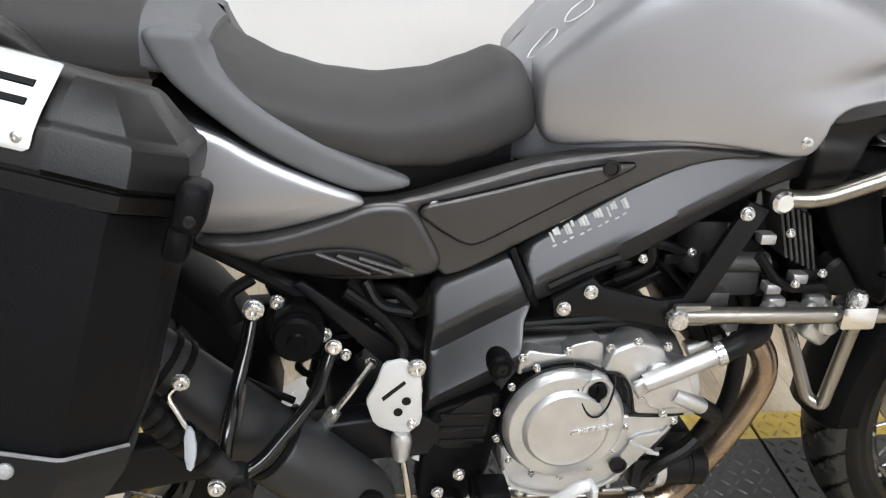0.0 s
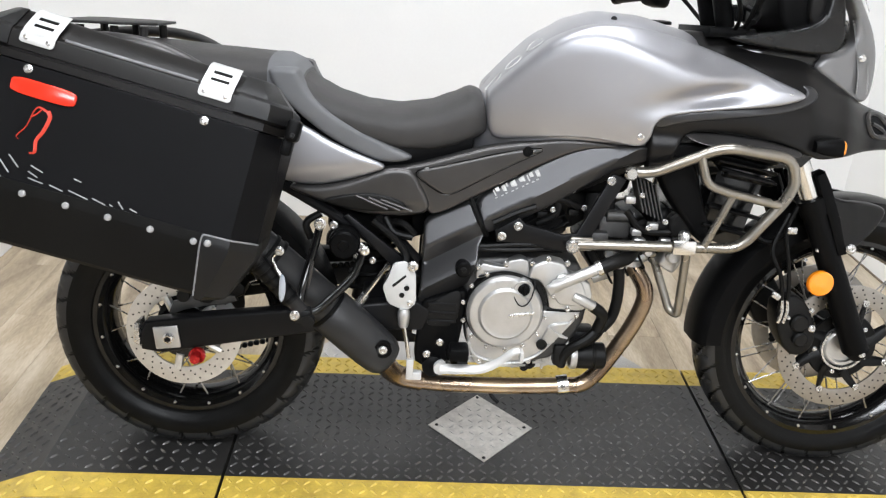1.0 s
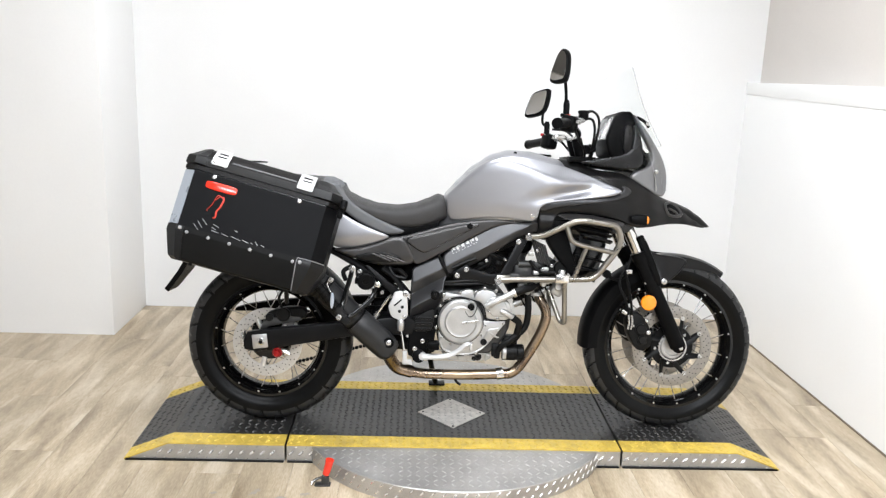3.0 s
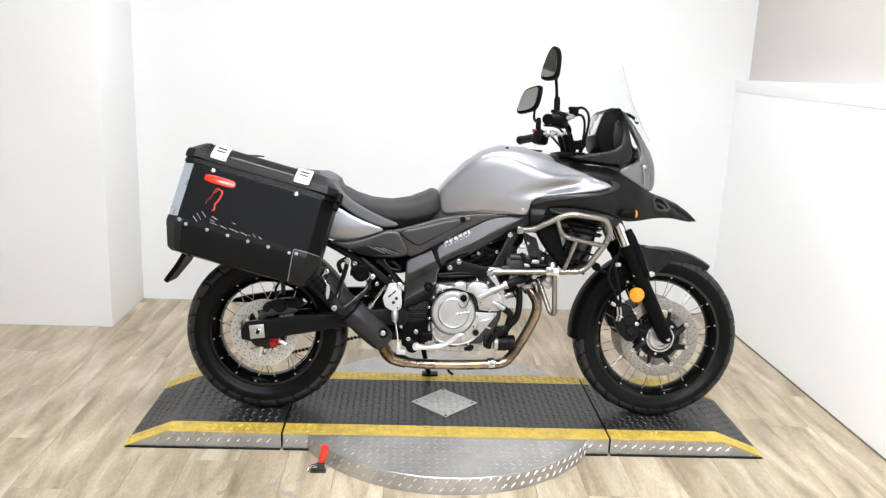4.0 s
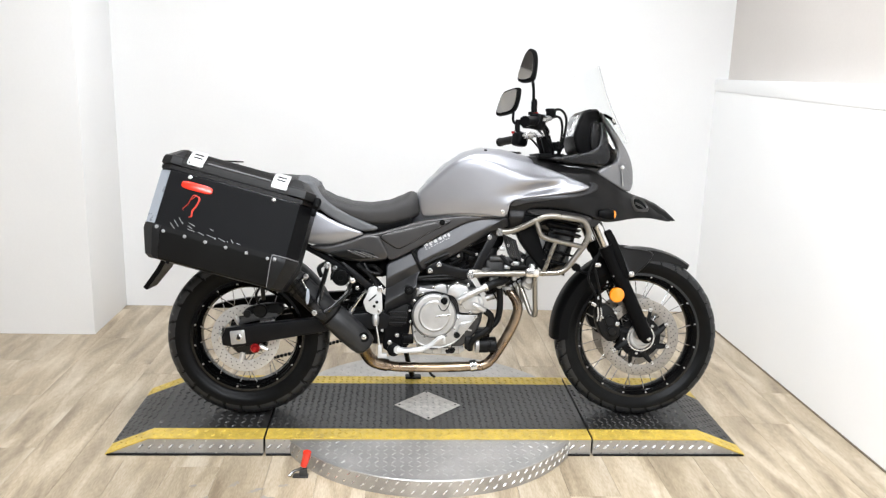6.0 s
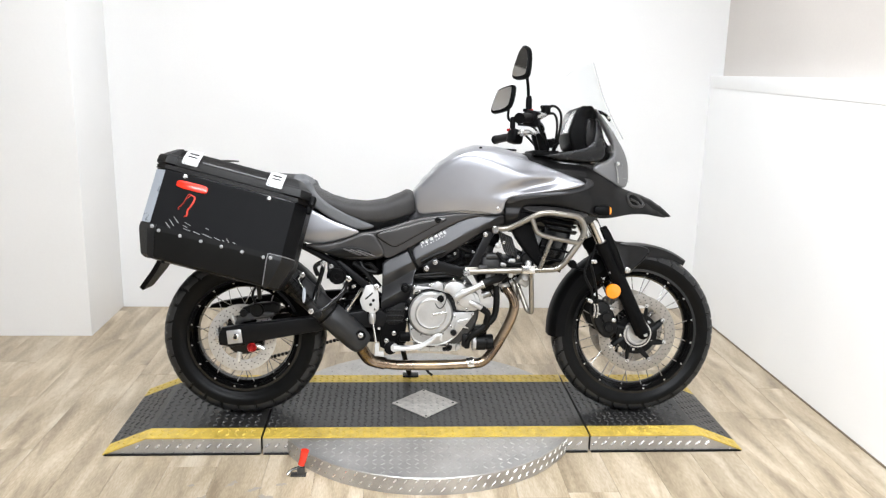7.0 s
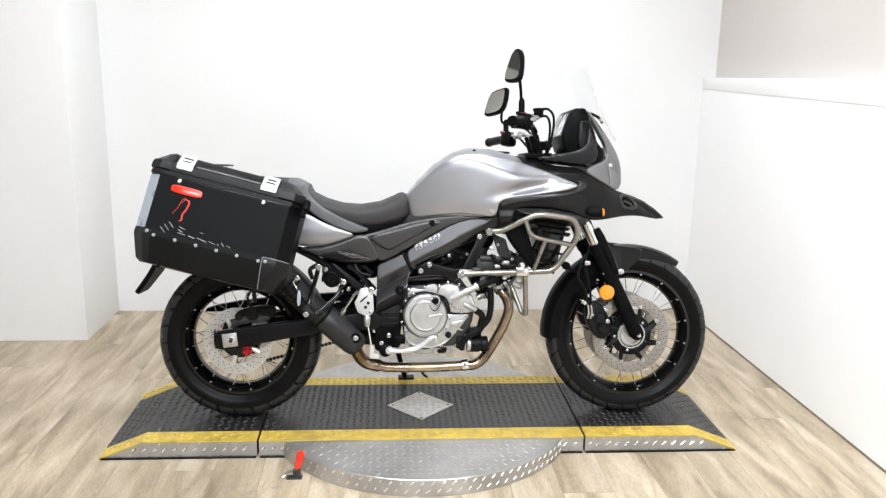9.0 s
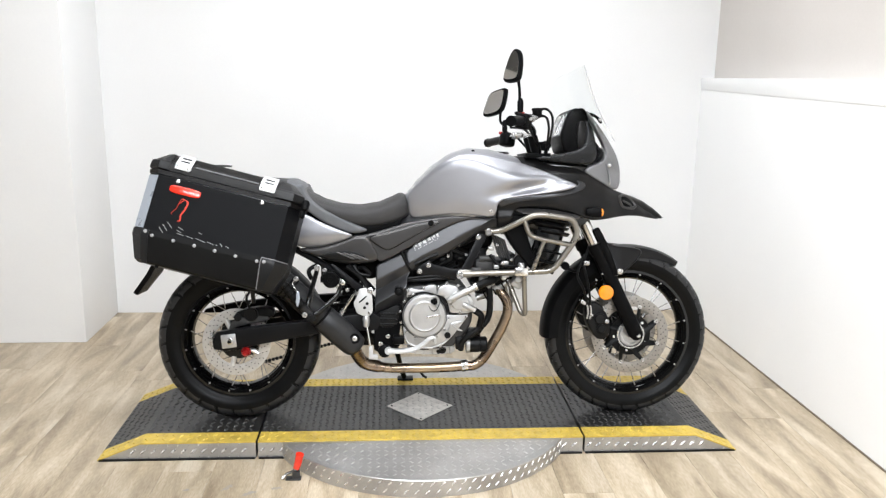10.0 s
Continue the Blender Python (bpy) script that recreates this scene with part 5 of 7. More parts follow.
part("drain_plug", bolt((0.015, -0.16, 0.268), 0.010, 0.008), M["engine"], bike)
part("filler_ring", lathe([(0.022, 0.01), (0.022, -0.014), (0.020, -0.017), (0.016, -0.017), (0.015, -0.010), (0, -0.010)], (-0.006, -0.188, 0.468), seg=36), M["case"], bike)
part("filler_plug", join(lathe([(0.013, 0), (0.013, -0.008), (0.010, -0.01), (0, -0.01)], (-0.006, -0.198, 0.468), seg=24), box((-0.006, -0.210, 0.468), (0.006, 0.008, 0.024), 0.002)), M["black"], bike)
part("filler_bead", tube([(-0.036, -0.182, 0.502), (-0.031, -0.205, 0.465), (-0.018, -0.210, 0.438), (-0.004, -0.212, 0.434), (0.009, -0.209, 0.448), (0.017, -0.203, 0.474), (0.018, -0.196, 0.488)], 0.0016, 6), M["engine"], bike)
part("sight_glass", lathe([(0.012, 0), (0.012, -0.006), (0.009, -0.006), (0.008, -0.003), (0, -0.003)], (0.046, -0.185, 0.336), seg=20), M["engine"], bike)
for i in range(3):
    part("case_rib", tube([(0.055 + 0.014 * i, -0.189, 0.378 - 0.010 * i), (0.082 + 0.010 * i, -0.189, 0.362 - 0.004 * i)], 0.003, 6), M["case"], bike)
for i in range(10):
    a = math.radians(118 + 26 * i)
    part("cover_bolt", bolt((cc[0] + 0.093 * math.cos(a), -0.182, cc[2] + 0.093 * math.sin(a)), 0.0055, 0.007), M["bright"], bike)
for x, z in ((0.043, 0.536), (0.085, 0.528), (0.142, 0.440), (0.095, 0.424), (0.06, 0.452), (-0.105, 0.508), (-0.09, 0.292), (0.02, 0.292), (0.118, 0.405), (-0.045, 0.517), (0.012, 0.520), (0.070, 0.345)):
    part("case_bolt", bolt((x, -0.192 if z > 0.42 and x > 0.03 else -0.180, z), 0.0065, 0.007), M["bright"], bike)
# cooling pipes
part("water_pipe", tube([(0.058, -0.202, 0.478), (0.10, -0.207, 0.500), (0.155, -0.207, 0.526)], 0.0125, 14), M["case"], bike, "bright cast water pipe")
part("hose_clamp", tube([(0.146, -0.207, 0.522), (0.156, -0.207, 0.5265)], 0.0165, 14), M["bright"], bike)
part("radiator_hose", tube([(0.155, -0.207, 0.526), (0.185, -0.203, 0.539), (0.215, -0.185, 0.545), (0.245, -0.13, 0.555)], 0.0155, 14), M["hose"], bike, "black rubber radiator hose")
part("water_outlet", tube([(0.105, -0.195, 0.456), (0.125, -0.198, 0.447), (0.150, -0.192, 0.432)], 0.0115, 14), M["case"], bike)
part("lower_hose", tube([(0.148, -0.192, 0.433), (0.176, -0.18, 0.408), (0.172, -0.165, 0.368)], 0.013, 12), M["hose"], bike, "black rubber lower hose")
part("oil_filter", lathe([(0.0, -0.045), (0.026, -0.043), (0.031, -0.036), (0.031, 0.006), (0.029, 0.008), (0.029, 0.012), (0.031, 0.014), (0.031, 0.034), (0.027, 0.038), (0.0, 0.038)], (0.166, -0.128, 0.288), "x", 28), M["hose"], bike, "black oil filter")
part("filter_band", lathe([(0.0315, -0.007), (0.0325, -0.005), (0.0325, 0.005), (0.0315, 0.007)], (0.130, -0.128, 0.288), "x", 28), M["case"], bike)
part("oil_cooler_line", tube([(0.172, -0.16, 0.362), (0.150, -0.165, 0.342), (0.120, -0.165, 0.322), (0.104, -0.16, 0.300), (0.100, -0.15, 0.272)], 0.012, 10), M["hose"], bike)
part("oil_cooler_line", tube([(0.190, -0.15, 0.378), (0.176, -0.155, 0.352), (0.156, -0.155, 0.334), (0.128, -0.150, 0.318)], 0.010, 10), M["hose"], bike)
part("case_block", join(box((0.095, -0.15, 0.300), (0.03, 0.03, 0.05), 0.005), box((0.150, -0.10, 0.330), (0.06, 0.06, 0.035), 0.008)), M["engine"], bike)
part("coolant_union", tube([(0.165, -0.090, 0.464), (0.200, -0.090, 0.480), (0.245, -0.090, 0.502), (0.300, -0.090, 0.535)], 0.0135, 14), M["case"], bike, "bright cast coolant union")
part("union_flange", join(turned(box((0, 0, 0), (0.045, 0.045, 0.06), 0.010, seg=3), Matrix.Translation((0.322, -0.145, 0.540)) @ pose(0, 0, 0, 0, 30, 0)), lathe([(0.016, 0.0), (0.016, -0.012), (0.012, -0.016), (0, -0.016)], (0.318, -0.168, 0.548), seg=20)), M["case"], bike, "bright cast mounting lug")
for x, z in ((0.205, 0.525), (0.262, 0.556), (0.232, 0.568), (0.290, 0.570), (0.178, 0.548)):
    part("fitting", join(lathe([(0.011, 0.004), (0.011, -0.010), (0.008, -0.014), (0, -0.014)], (x, -0.165, z), seg=14), box((x + 0.012, -0.155, z + 0.006), (0.026, 0.02, 0.016), 0.004)), M["case"], bike)
part("thermostat_housing", join(lathe([(0.028, 0.0), (0.030, -0.010), (0.030, -0.028), (0.024, -0.034), (0, -0.034)], (0.330, -0.135, 0.615), seg=24), box((0.30, -0.14, 0.607), (0.05, 0.03, 0.03), 0.008)), M["engine"], bike)
for k in range(6):
    part("cooler_fin", turned(box((0, 0, 0), (0.004, 0.05, 0.085), 0.001, seg=1), Matrix.Translation((0.232 + 0.009 * k, -0.135, 0.680 - 0.004 * k)) @ pose(0, 0, 0, 0, -18, 0)), M["block"], bike)

# cylinders and dark clutter behind the frame
for nm, cx, cz, rot in (("front_cylinder", 0.228, 0.535, 60), ("rear_cylinder", 0.02, 0.62, -28)):
    at = Matrix.Translation((cx, 0.0, cz)) @ pose(0, 0, 0, 0, rot, 0)
    c = part(nm, turned(box((0, 0, 0.0), (0.10, 0.20, 0.16), 0.015), at), M["engine"], bike, "dark finned engine cylinder")
    fin = None
    for k in range(6):
        if fin is None:
            fin = part("fin", box((0, 0, 0), (0.115, 0.225, 0.005), 0.002, seg=1), M["engine"], c)
        else:
            fin = share("fin", fin, c)
        fin.matrix_local = at @ Matrix.Translation((0, 0, -0.055 + 0.02 * k))
part("head_cover", turned(box((0, 0, 0), (0.11, 0.22, 0.05), 0.014, seg=3), Matrix.Translation((0.318, -0.01, 0.587)) @ pose(0, 0, 0, 0, 60, 0)), M["engine"], bike)
part("throttle_body", join(lathe([(0.03, -0.05), (0.034, -0.04), (0.034, 0.04), (0.03, 0.05)], (0.175, -0.05, 0.63), "z", 24), box((0.19, -0.12, 0.60), (0.07, 0.05, 0.05), 0.008), box((0.155, -0.145, 0.575), (0.04, 0.04, 0.035), 0.006), lathe([(0.014, -0.03), (0.014, 0.03)], (0.20, -0.14, 0.625), "x", 14)), M["block"], bike, "grey throttle bodies")
part("battery_box", box((-0.33, 0.02, 0.62), (0.22, 0.22, 0.16), 0.02), M["black"], bike)
part("air_box", box((0.08, 0, 0.72), (0.30, 0.21, 0.12), 0.03, seg=3), M["black"], bike)
part("engine_cradle", slab(soft([(-0.20, 0.45), (-0.19, 0.60), (0.0, 0.69), (0.18, 0.76), (0.25, 0.70), (0.20, 0.62), (0.1, 0.55), (-0.1, 0.51), (-0.12, 0.44)], 1), -0.03, 0.11, 0.01), M["engine"], bike)
for i, (a, b, c) in enumerate((((-0.11, -0.165, 0.545), (-0.03, -0.172, 0.548), (0.06, -0.168, 0.555)), ((-0.105, -0.17, 0.552), (0.0, -0.175, 0.562), (0.075, -0.165, 0.548)), ((-0.02, -0.15, 0.63), (0.05, -0.155, 0.66), (0.11, -0.14, 0.64)), ((0.02, -0.14, 0.60), (0.06, -0.15, 0.63), (0.05, -0.14, 0.69)), ((0.21, -0.15, 0.64), (0.25, -0.16, 0.60), (0.33, -0.16, 0.60)), ((-0.08, -0.172, 0.606), (-0.03, -0.17, 0.63), (0.01, -0.168, 0.645)))):
    part("cable", tube([a, b, c], 0.006 if i < 2 else 0.0075, 8), M["hose"], bike)
for x, y, z in ((0.07, -0.13, 0.665), (0.10, -0.12, 0.625), (0.215, -0.15, 0.665), (0.235, -0.155, 0.595), (0.27, -0.155, 0.61), (0.03, -0.13, 0.62)):
    part("connector", box((x, y, z), (0.022, 0.02, 0.015), 0.003), M["case"] if x > 0.2 else M["engine"], bike)
    part("small_bolt", bolt((x + 0.02, y - 0.02, z + 0.015), 0.0065, 0.006), M["bright"], bike)

# exhaust
part("header_pipe", tube([(0.246, -0.085, 0.508), (0.268, -0.095, 0.482), (0.286, -0.1, 0.450), (0.289, -0.1, 0.412), (0.268, -0.1, 0.352), (0.228, -0.1, 0.278), (0.192, -0.1, 0.224), (0.160, -0.1, 0.200), (0.12, -0.1, 0.196), (0.0, -0.1, 0.190), (-0.15, -0.1, 0.190), (-0.225, -0.105, 0.198)], 0.0195, 18, 6), M["header"], bike, "heat-tinted steel exhaust header")
part("header_flange", lathe([(0.034, -0.006), (0.034, 0.006), (0.022, 0.008)], (0.244, -0.084, 0.508), "z", 24), M["case"], bike)
part("exhaust_clamp", tube([(0.108, -0.1, 0.1955), (0.133, -0.1, 0.2)], 0.0235, 18), M["steel"], bike)
part("clamp_bolt", bolt((0.118, -0.124, 0.205), 0.006, 0.012), M["bright"], bike)
part("link_pipe", tube([(-0.215, -0.104, 0.197), (-0.27, -0.115, 0.215), (-0.30, -0.15, 0.26), (-0.31, -0.19, 0.31)], 0.024, 16, 8), M["header"], bike, "heat-tinted link pipe")
MUF0, MUF1 = V((-0.292, -0.203, 0.292)), V((-0.84, -0.27, 0.80))
MUF = Matrix.Translation(MUF0) @ (MUF1 - MUF0).to_track_quat("Z", "X").to_matrix().to_4x4()
part("muffler", turned(lathe([(0.0, 0.004), (0.026, 0.0), (0.036, 0.006), (0.0425, 0.018), (0.046, 0.036), (0.047, 0.07), (0.0465, 0.16), (0.0455, 0.40), (0.045, 0.745), (0.0, 0.75)], seg=36, axis="z"), MUF), M["muff"], bike, "long matte black muffler", 50)
part("muffler_cover", turned(lathe([(0.027, -0.003), (0.0375, 0.002), (0.0445, 0.014), (0.0478, 0.032), (0.0495, 0.06), (0.0505, 0.11), (0.0505, 0.172), (0.0485, 0.176), (0.0465, 0.176)], seg=36, axis="z"), MUF), M["muff_grey"], bike, "dark grey muffler heat shield", 50)
for h in (0.182, 0.34, 0.36):
    part("muffler_band", turned(lathe([(0.0465, h - 0.004), (0.0490, h - 0.0035), (0.0490, h + 0.0035), (0.0465, h + 0.004)], seg=36, axis="z"), MUF), M["black"], bike)
part("muffler_recess", lathe([(0.019, 0.006), (0.019, -0.004), (0.013, -0.004), (0.012, 0.0), (0, 0.0)], (-0.303, -0.250, 0.338), seg=20), M["black"], bike)
part("muffler_bolt", bolt((-0.303, -0.253, 0.338), 0.010, 0.007), M["bright"], bike)
# passenger peg hanger
hang = part("peg_hanger", join(tube([(-0.443, -0.200, 0.598), (-0.449, -0.225, 0.566), (-0.459, -0.258, 0.526), (-0.470, -0.290, 0.478), (-0.474, -0.305, 0.440)], 0.0088, 12), tube([(-0.350, -0.190, 0.540), (-0.362, -0.214, 0.512), (-0.374, -0.238, 0.490), (-0.408, -0.272, 0.462), (-0.440, -0.300, 0.440), (-0.474, -0.308, 0.434)], 0.0088, 12)), M["rim"], bike, "gloss black passenger peg hanger")
part("hanger_bolt", bolt((-0.443, -0.212, 0.598), 0.0135, 0.012), M["bright"], hang)
part("hanger_bolt", bolt((-0.350, -0.202, 0.541), 0.011, 0.008), M["steel"], hang)
peg = part("passenger_peg", tube([(-0.466, -0.318, 0.444), (-0.500, -0.323, 0.486), (-0.556, -0.330, 0.553)], (0.0145, 0.0165), 14, 3), M["grey"], bike, "folded passenger foot peg with a rubber sleeve")
part("peg_sleeve", tube([(-0.486, -0.322, 0.468), (-0.552, -0.330, 0.549)], 0.0175, 14, straight=True), M["hose"], peg, "ribbed rubber sleeve")
for i in range(6):
    t = (i + 0.5) / 6
    p = V((-0.486, -0.322, 0.468)).lerp(V((-0.552, -0.330, 0.549)), t)
    d = V((-0.066, -0.008, 0.081)).normalized() * 0.003
    part("peg_rib", tube([p - d, p + d], 0.0188, 14, straight=True), M["black"], peg)
part("peg_knuckle", join(box((-0.464, -0.316, 0.437), (0.036, 0.034, 0.030), 0.007), lathe([(0.013, 0.004), (0.013, -0.014), (0, -0.016)], (-0.452, -0.326, 0.430), seg=16)), M["engine"], bike)
part("peg_pin", bolt((-0.478, -0.332, 0.441), 0.0105, 0.010), M["bright"], bike)
part("peg_clip", tube([(-0.513, -0.328, 0.568), (-0.522, -0.330, 0.556), (-0.514, -0.334, 0.540), (-0.503, -0.340, 0.522)], 0.0032, 8), M["steel"], bike)
part("clip_bolt", bolt((-0.509, -0.325, 0.571), 0.010, 0.008), M["bright"], bike)
part("peg_blade", slab(soft([(-0.506, 0.528), (-0.496, 0.530), (-0.493, 0.500), (-0.499, 0.472), (-0.508, 0.478)], 1), -0.350, -0.343, 0.003), M["bluegrey"], bike, "pale reflective tab")
part("hanger_tab", slab(soft([(-0.452, 0.536), (-0.446, 0.538), (-0.456, 0.480), (-0.464, 0.478)], 1), -0.282, -0.276, 0.002), M["cover"], bike)
# shock adjuster, subframe and small bright bolts
part("shock_knob", join(lathe([(0.030, 0.02), (0.030, -0.008), (0.026, -0.013), (0.012, -0.013), (0.010, -0.017), (0, -0.017)], (-0.394, -0.198, 0.552), seg=16), lathe([(0.033, 0.004), (0.034, 0.012), (0.031, 0.05), (0.02, 0.07), (0, 0.07)], (-0.394, -0.196, 0.552), seg=20)), M["black"], bike, "round black preload knob")
part("subframe_tube", join(tube([(-0.235, -0.13, 0.465), (-0.30, -0.135, 0.52), (-0.40, -0.135, 0.588), (-0.52, -0.13, 0.655), (-0.70, -0.12, 0.74)], 0.0135, 10), tube([(-0.235, -0.125, 0.50), (-0.285, -0.13, 0.555), (-0.33, -0.13, 0.60)], 0.011, 10)), M["frame"], bike, "black subframe tubes")
part("subframe_plate", slab([(-0.400, 0.603), (-0.388, 0.607), (-0.262, 0.51), (-0.262, 0.482), (-0.28, 0.482)], -0.158, -0.146, 0.003), M["frame"], bike)
for x, z, r in ((-0.419, 0.583, 0.010), (-0.409, 0.572, 0.008), (-0.361, 0.537, 0.010), (-0.372, 0.520, 0.006), (-0.334, 0.508, 0.008), (-0.302, 0.494, 0.008)):
    part("sub_bolt", bolt((x, -0.163, z), r, 0.009), M["bright"], bike)
for run in (((-0.336, -0.165, 0.597), (-0.308, -0.17, 0.578), (-0.281, -0.172, 0.553), (-0.263, -0.175, 0.524), (-0.266, -0.185, 0.497)), ((-0.31, -0.14, 0.60), (-0.29, -0.15, 0.57), (-0.25, -0.15, 0.56)), ((-0.40, -0.14, 0.575), (-0.425, -0.145, 0.56), (-0.428, -0.15, 0.535)), ((-0.30, -0.13, 0.585), (-0.272, -0.15, 0.59), (-0.245, -0.15, 0.565)), ((-0.45, -0.13, 0.6), (-0.48, -0.14, 0.58), (-0.47, -0.14, 0.545))):
    part("hose", tube(run, 0.0085, 10), M["hose"], bike)
part("brake_reservoir", lathe([(0.018, -0.02), (0.02, -0.015), (0.02, 0.02), (0.023, 0.022), (0.023, 0.03), (0, 0.03)], (-0.27, -0.10, 0.59), "z", 20), M["lens"], bike)
part("shock_body", tube([(-0.36, 0.0, 0.36), (-0.30, 0.0, 0.62)], 0.03, 16), M["engine"], bike)
coil = [(-0.36 + 0.06 * t + 0.045 * math.cos(t * 44), 0.045 * math.sin(t * 44), 0.38 + 0.22 * t) for t in [i / 80 for i in range(81)]]
part("shock_spring", tube(coil, 0.006, 6, 1), M["black"], bike)
part("linkage", box((-0.30, 0, 0.30), (0.18, 0.12, 0.06), 0.015), M["engine"], bike)
# heel guard, brake rod, pedal, foot peg
hg = soft([(-0.288, 0.517), (-0.262, 0.522), (-0.240, 0.500), (-0.236, 0.428), (-0.258, 0.408), (-0.298, 0.426), (-0.310, 0.462), (-0.298, 0.485)], 1, True, 0.14)
heel = part("heel_guard", slab(hg, -0.206, -0.198, 0.003), M["white"], bike, "pale pressed-metal heel guard")
part("guard_slot", slab([(-0.290, 0.468), (-0.262, 0.492), (-0.259, 0.488), (-0.287, 0.463)], -0.2068, -0.204, 0), M["engine"], heel)
for x, z in ((-0.268, 0.446), (-0.258, 0.462)):
    part("guard_hole", lathe([(0.006, 0), (0.006, -0.001), (0, -0.001)], (x, -0.2062, z), seg=12), M["engine"], heel)
part("guard_bolt", bolt((-0.247, -0.206, 0.512), 0.0125, 0.009), M["bright"], bike)
part("guard_bolt", bolt((-0.250, -0.206, 0.428), 0.007, 0.006), M["bright"], bike)
part("master_cylinder", lathe([(0.009, -0.022), (0.0115, -0.016), (0.0135, 0.0), (0.0135, 0.012), (0.010, 0.02), (0, 0.02)], (-0.262, -0.205, 0.395), "z", 18), M["case"], bike)
part("brake_rod", tube([(-0.262, -0.205, 0.385), (-0.252, -0.205, 0.33), (-0.245, -0.205, 0.285)], 0.0045, 8), M["steel"], bike)
part("rod_clevis", join(box((-0.244, -0.205, 0.277), (0.016, 0.018, 0.045), 0.003), box((-0.235, -0.20, 0.258), (0.035, 0.02, 0.018), 0.003)), M["white"], bike)
part("brake_link", tube([(-0.30, -0.18, 0.505), (-0.33, -0.182, 0.46), (-0.352, -0.183, 0.428)], 0.005, 8), M["steel"], bike)
part("rod_end", tube([(-0.347, -0.184, 0.436), (-0.362, -0.184, 0.412)], 0.0095, 10), M["bright"], bike)
part("side_reflector", slab([(-0.243, 0.345), (-0.236, 0.37), (-0.222, 0.365), (-0.222, 0.335)], -0.17, -0.16, 0.002), M["white"], bike)
part("brake_pedal", join(tube([(-0.178, -0.216, 0.282), (-0.13, -0.220, 0.284), (-0.085, -0.224, 0.289), (-0.05, -0.226, 0.308), (-0.024, -0.228, 0.331), (-0.008, -0.228, 0.336)], (0.0125, 0.008), 12, 5, flat=0.7), box((-0.004, -0.230, 0.326), (0.009, 0.03, 0.026), 0.003), lathe([(0.014, 0.01), (0.014, -0.012), (0, -0.012)], (-0.178, -0.206, 0.282), seg=20)), M["white"], bike, "pale cast brake pedal")
part("foot_peg", join(box((-0.140, -0.226, 0.328), (0.042, 0.05, 0.030), 0.006), box((-0.150, -0.195, 0.312), (0.03, 0.03, 0.03), 0.006)), M["black"], bike, "black rubber rider foot peg")
part("peg_boss", lathe([(0.024, 0.01), (0.024, -0.014), (0.018, -0.018), (0, -0.018)], (-0.193, -0.185, 0.278), seg=24), M["black"], bike)
# side stand on the far side, and the small foot
part("side_stand", tube([(-0.15, 0.13, 0.24), (-0.128, 0.25, 0.13), (-0.108, 0.345, 0.046)], 0.011, 10), M["black"], bike, "black side stand")
part("stand_foot", turned(box((0, 0, 0), (0.07, 0.045, 0.009), 0.003), Matrix.Translation((-0.102, 0.357, 0.037)) @ pose(0, 0, 0, LEAN_DEG, 0, 0)), M["engine"], bike)
part("stand_stay", tube([(-0.06, -0.10, 0.19), (-0.045, -0.11, 0.165), (-0.03, -0.12, 0.155)], 0.005, 8), M["frame"], bike)

# ---- front end ----
AX = V(FRNT)
UP = V((-0.4375, 0, 0.899)).normalized()


def fork_at(d, y, fwd=0.0):
    """A point d metres up the fork leg from the axle's height, fwd metres ahead of it."""
    base = AX + V((0.010, 0, 0.012))
    n = V((UP.z, 0, -UP.x))
    p = base + UP * d + n * fwd
    return (p.x, y, p.z)


for s in (-1, 1):
    y = s * 0.118
    part("fork_leg", tube([fork_at(-0.002, y), fork_at(0.05, y), fork_at(0.2, y), fork_at(0.37, y)], (0.030, 0.027), 20), M["black"], bike, "matte black fork lower leg")
    part("fork_seal", tube([fork_at(0.355, y), fork_at(0.395, y)], 0.0315, 20, straight=True), M["black"], bike)
    part("fork_tube", tube([fork_at(0.37, y), fork_at(0.62, y)], 0.0215, 20, straight=True), M["steel"], bike, "polished steel fork tube")
    part("fork_foot", lathe([(0.026, 0.016), (0.027, -0.014), (0.02, -0.018), (0, -0.018)], fork_at(0.0, y), seg=24), M["black"], bike)
    part("fork_guard", slab([(0.618, 0.735), (0.636, 0.745), (0.655, 0.715), (0.69, 0.64), (0.72, 0.56), (0.70, 0.555)], y - 0.012 * s, y + 0.028 * s, 0.006), M["black"], bike)
    part("axle_bolt", bolt((0.806, s * 0.136 if s < 0 else 0.128, 0.318), 0.008, 0.006), M["bright"], bike)
part("amber_reflector", lathe([(0.029, 0.004), (0.029, -0.006), (0.026, -0.009), (0.015, -0.0105), (0, -0.011)], (0.667, -0.150, 0.493), seg=36), M["orange"], bike, "round amber fork reflector")
part("reflector_stay", box((0.675, -0.14, 0.492), (0.03, 0.02, 0.03), 0.004), M["black"], bike)
part("fender_bolt", bolt((0.722, -0.148, 0.575), 0.012, 0.008), M["bright"], bike)


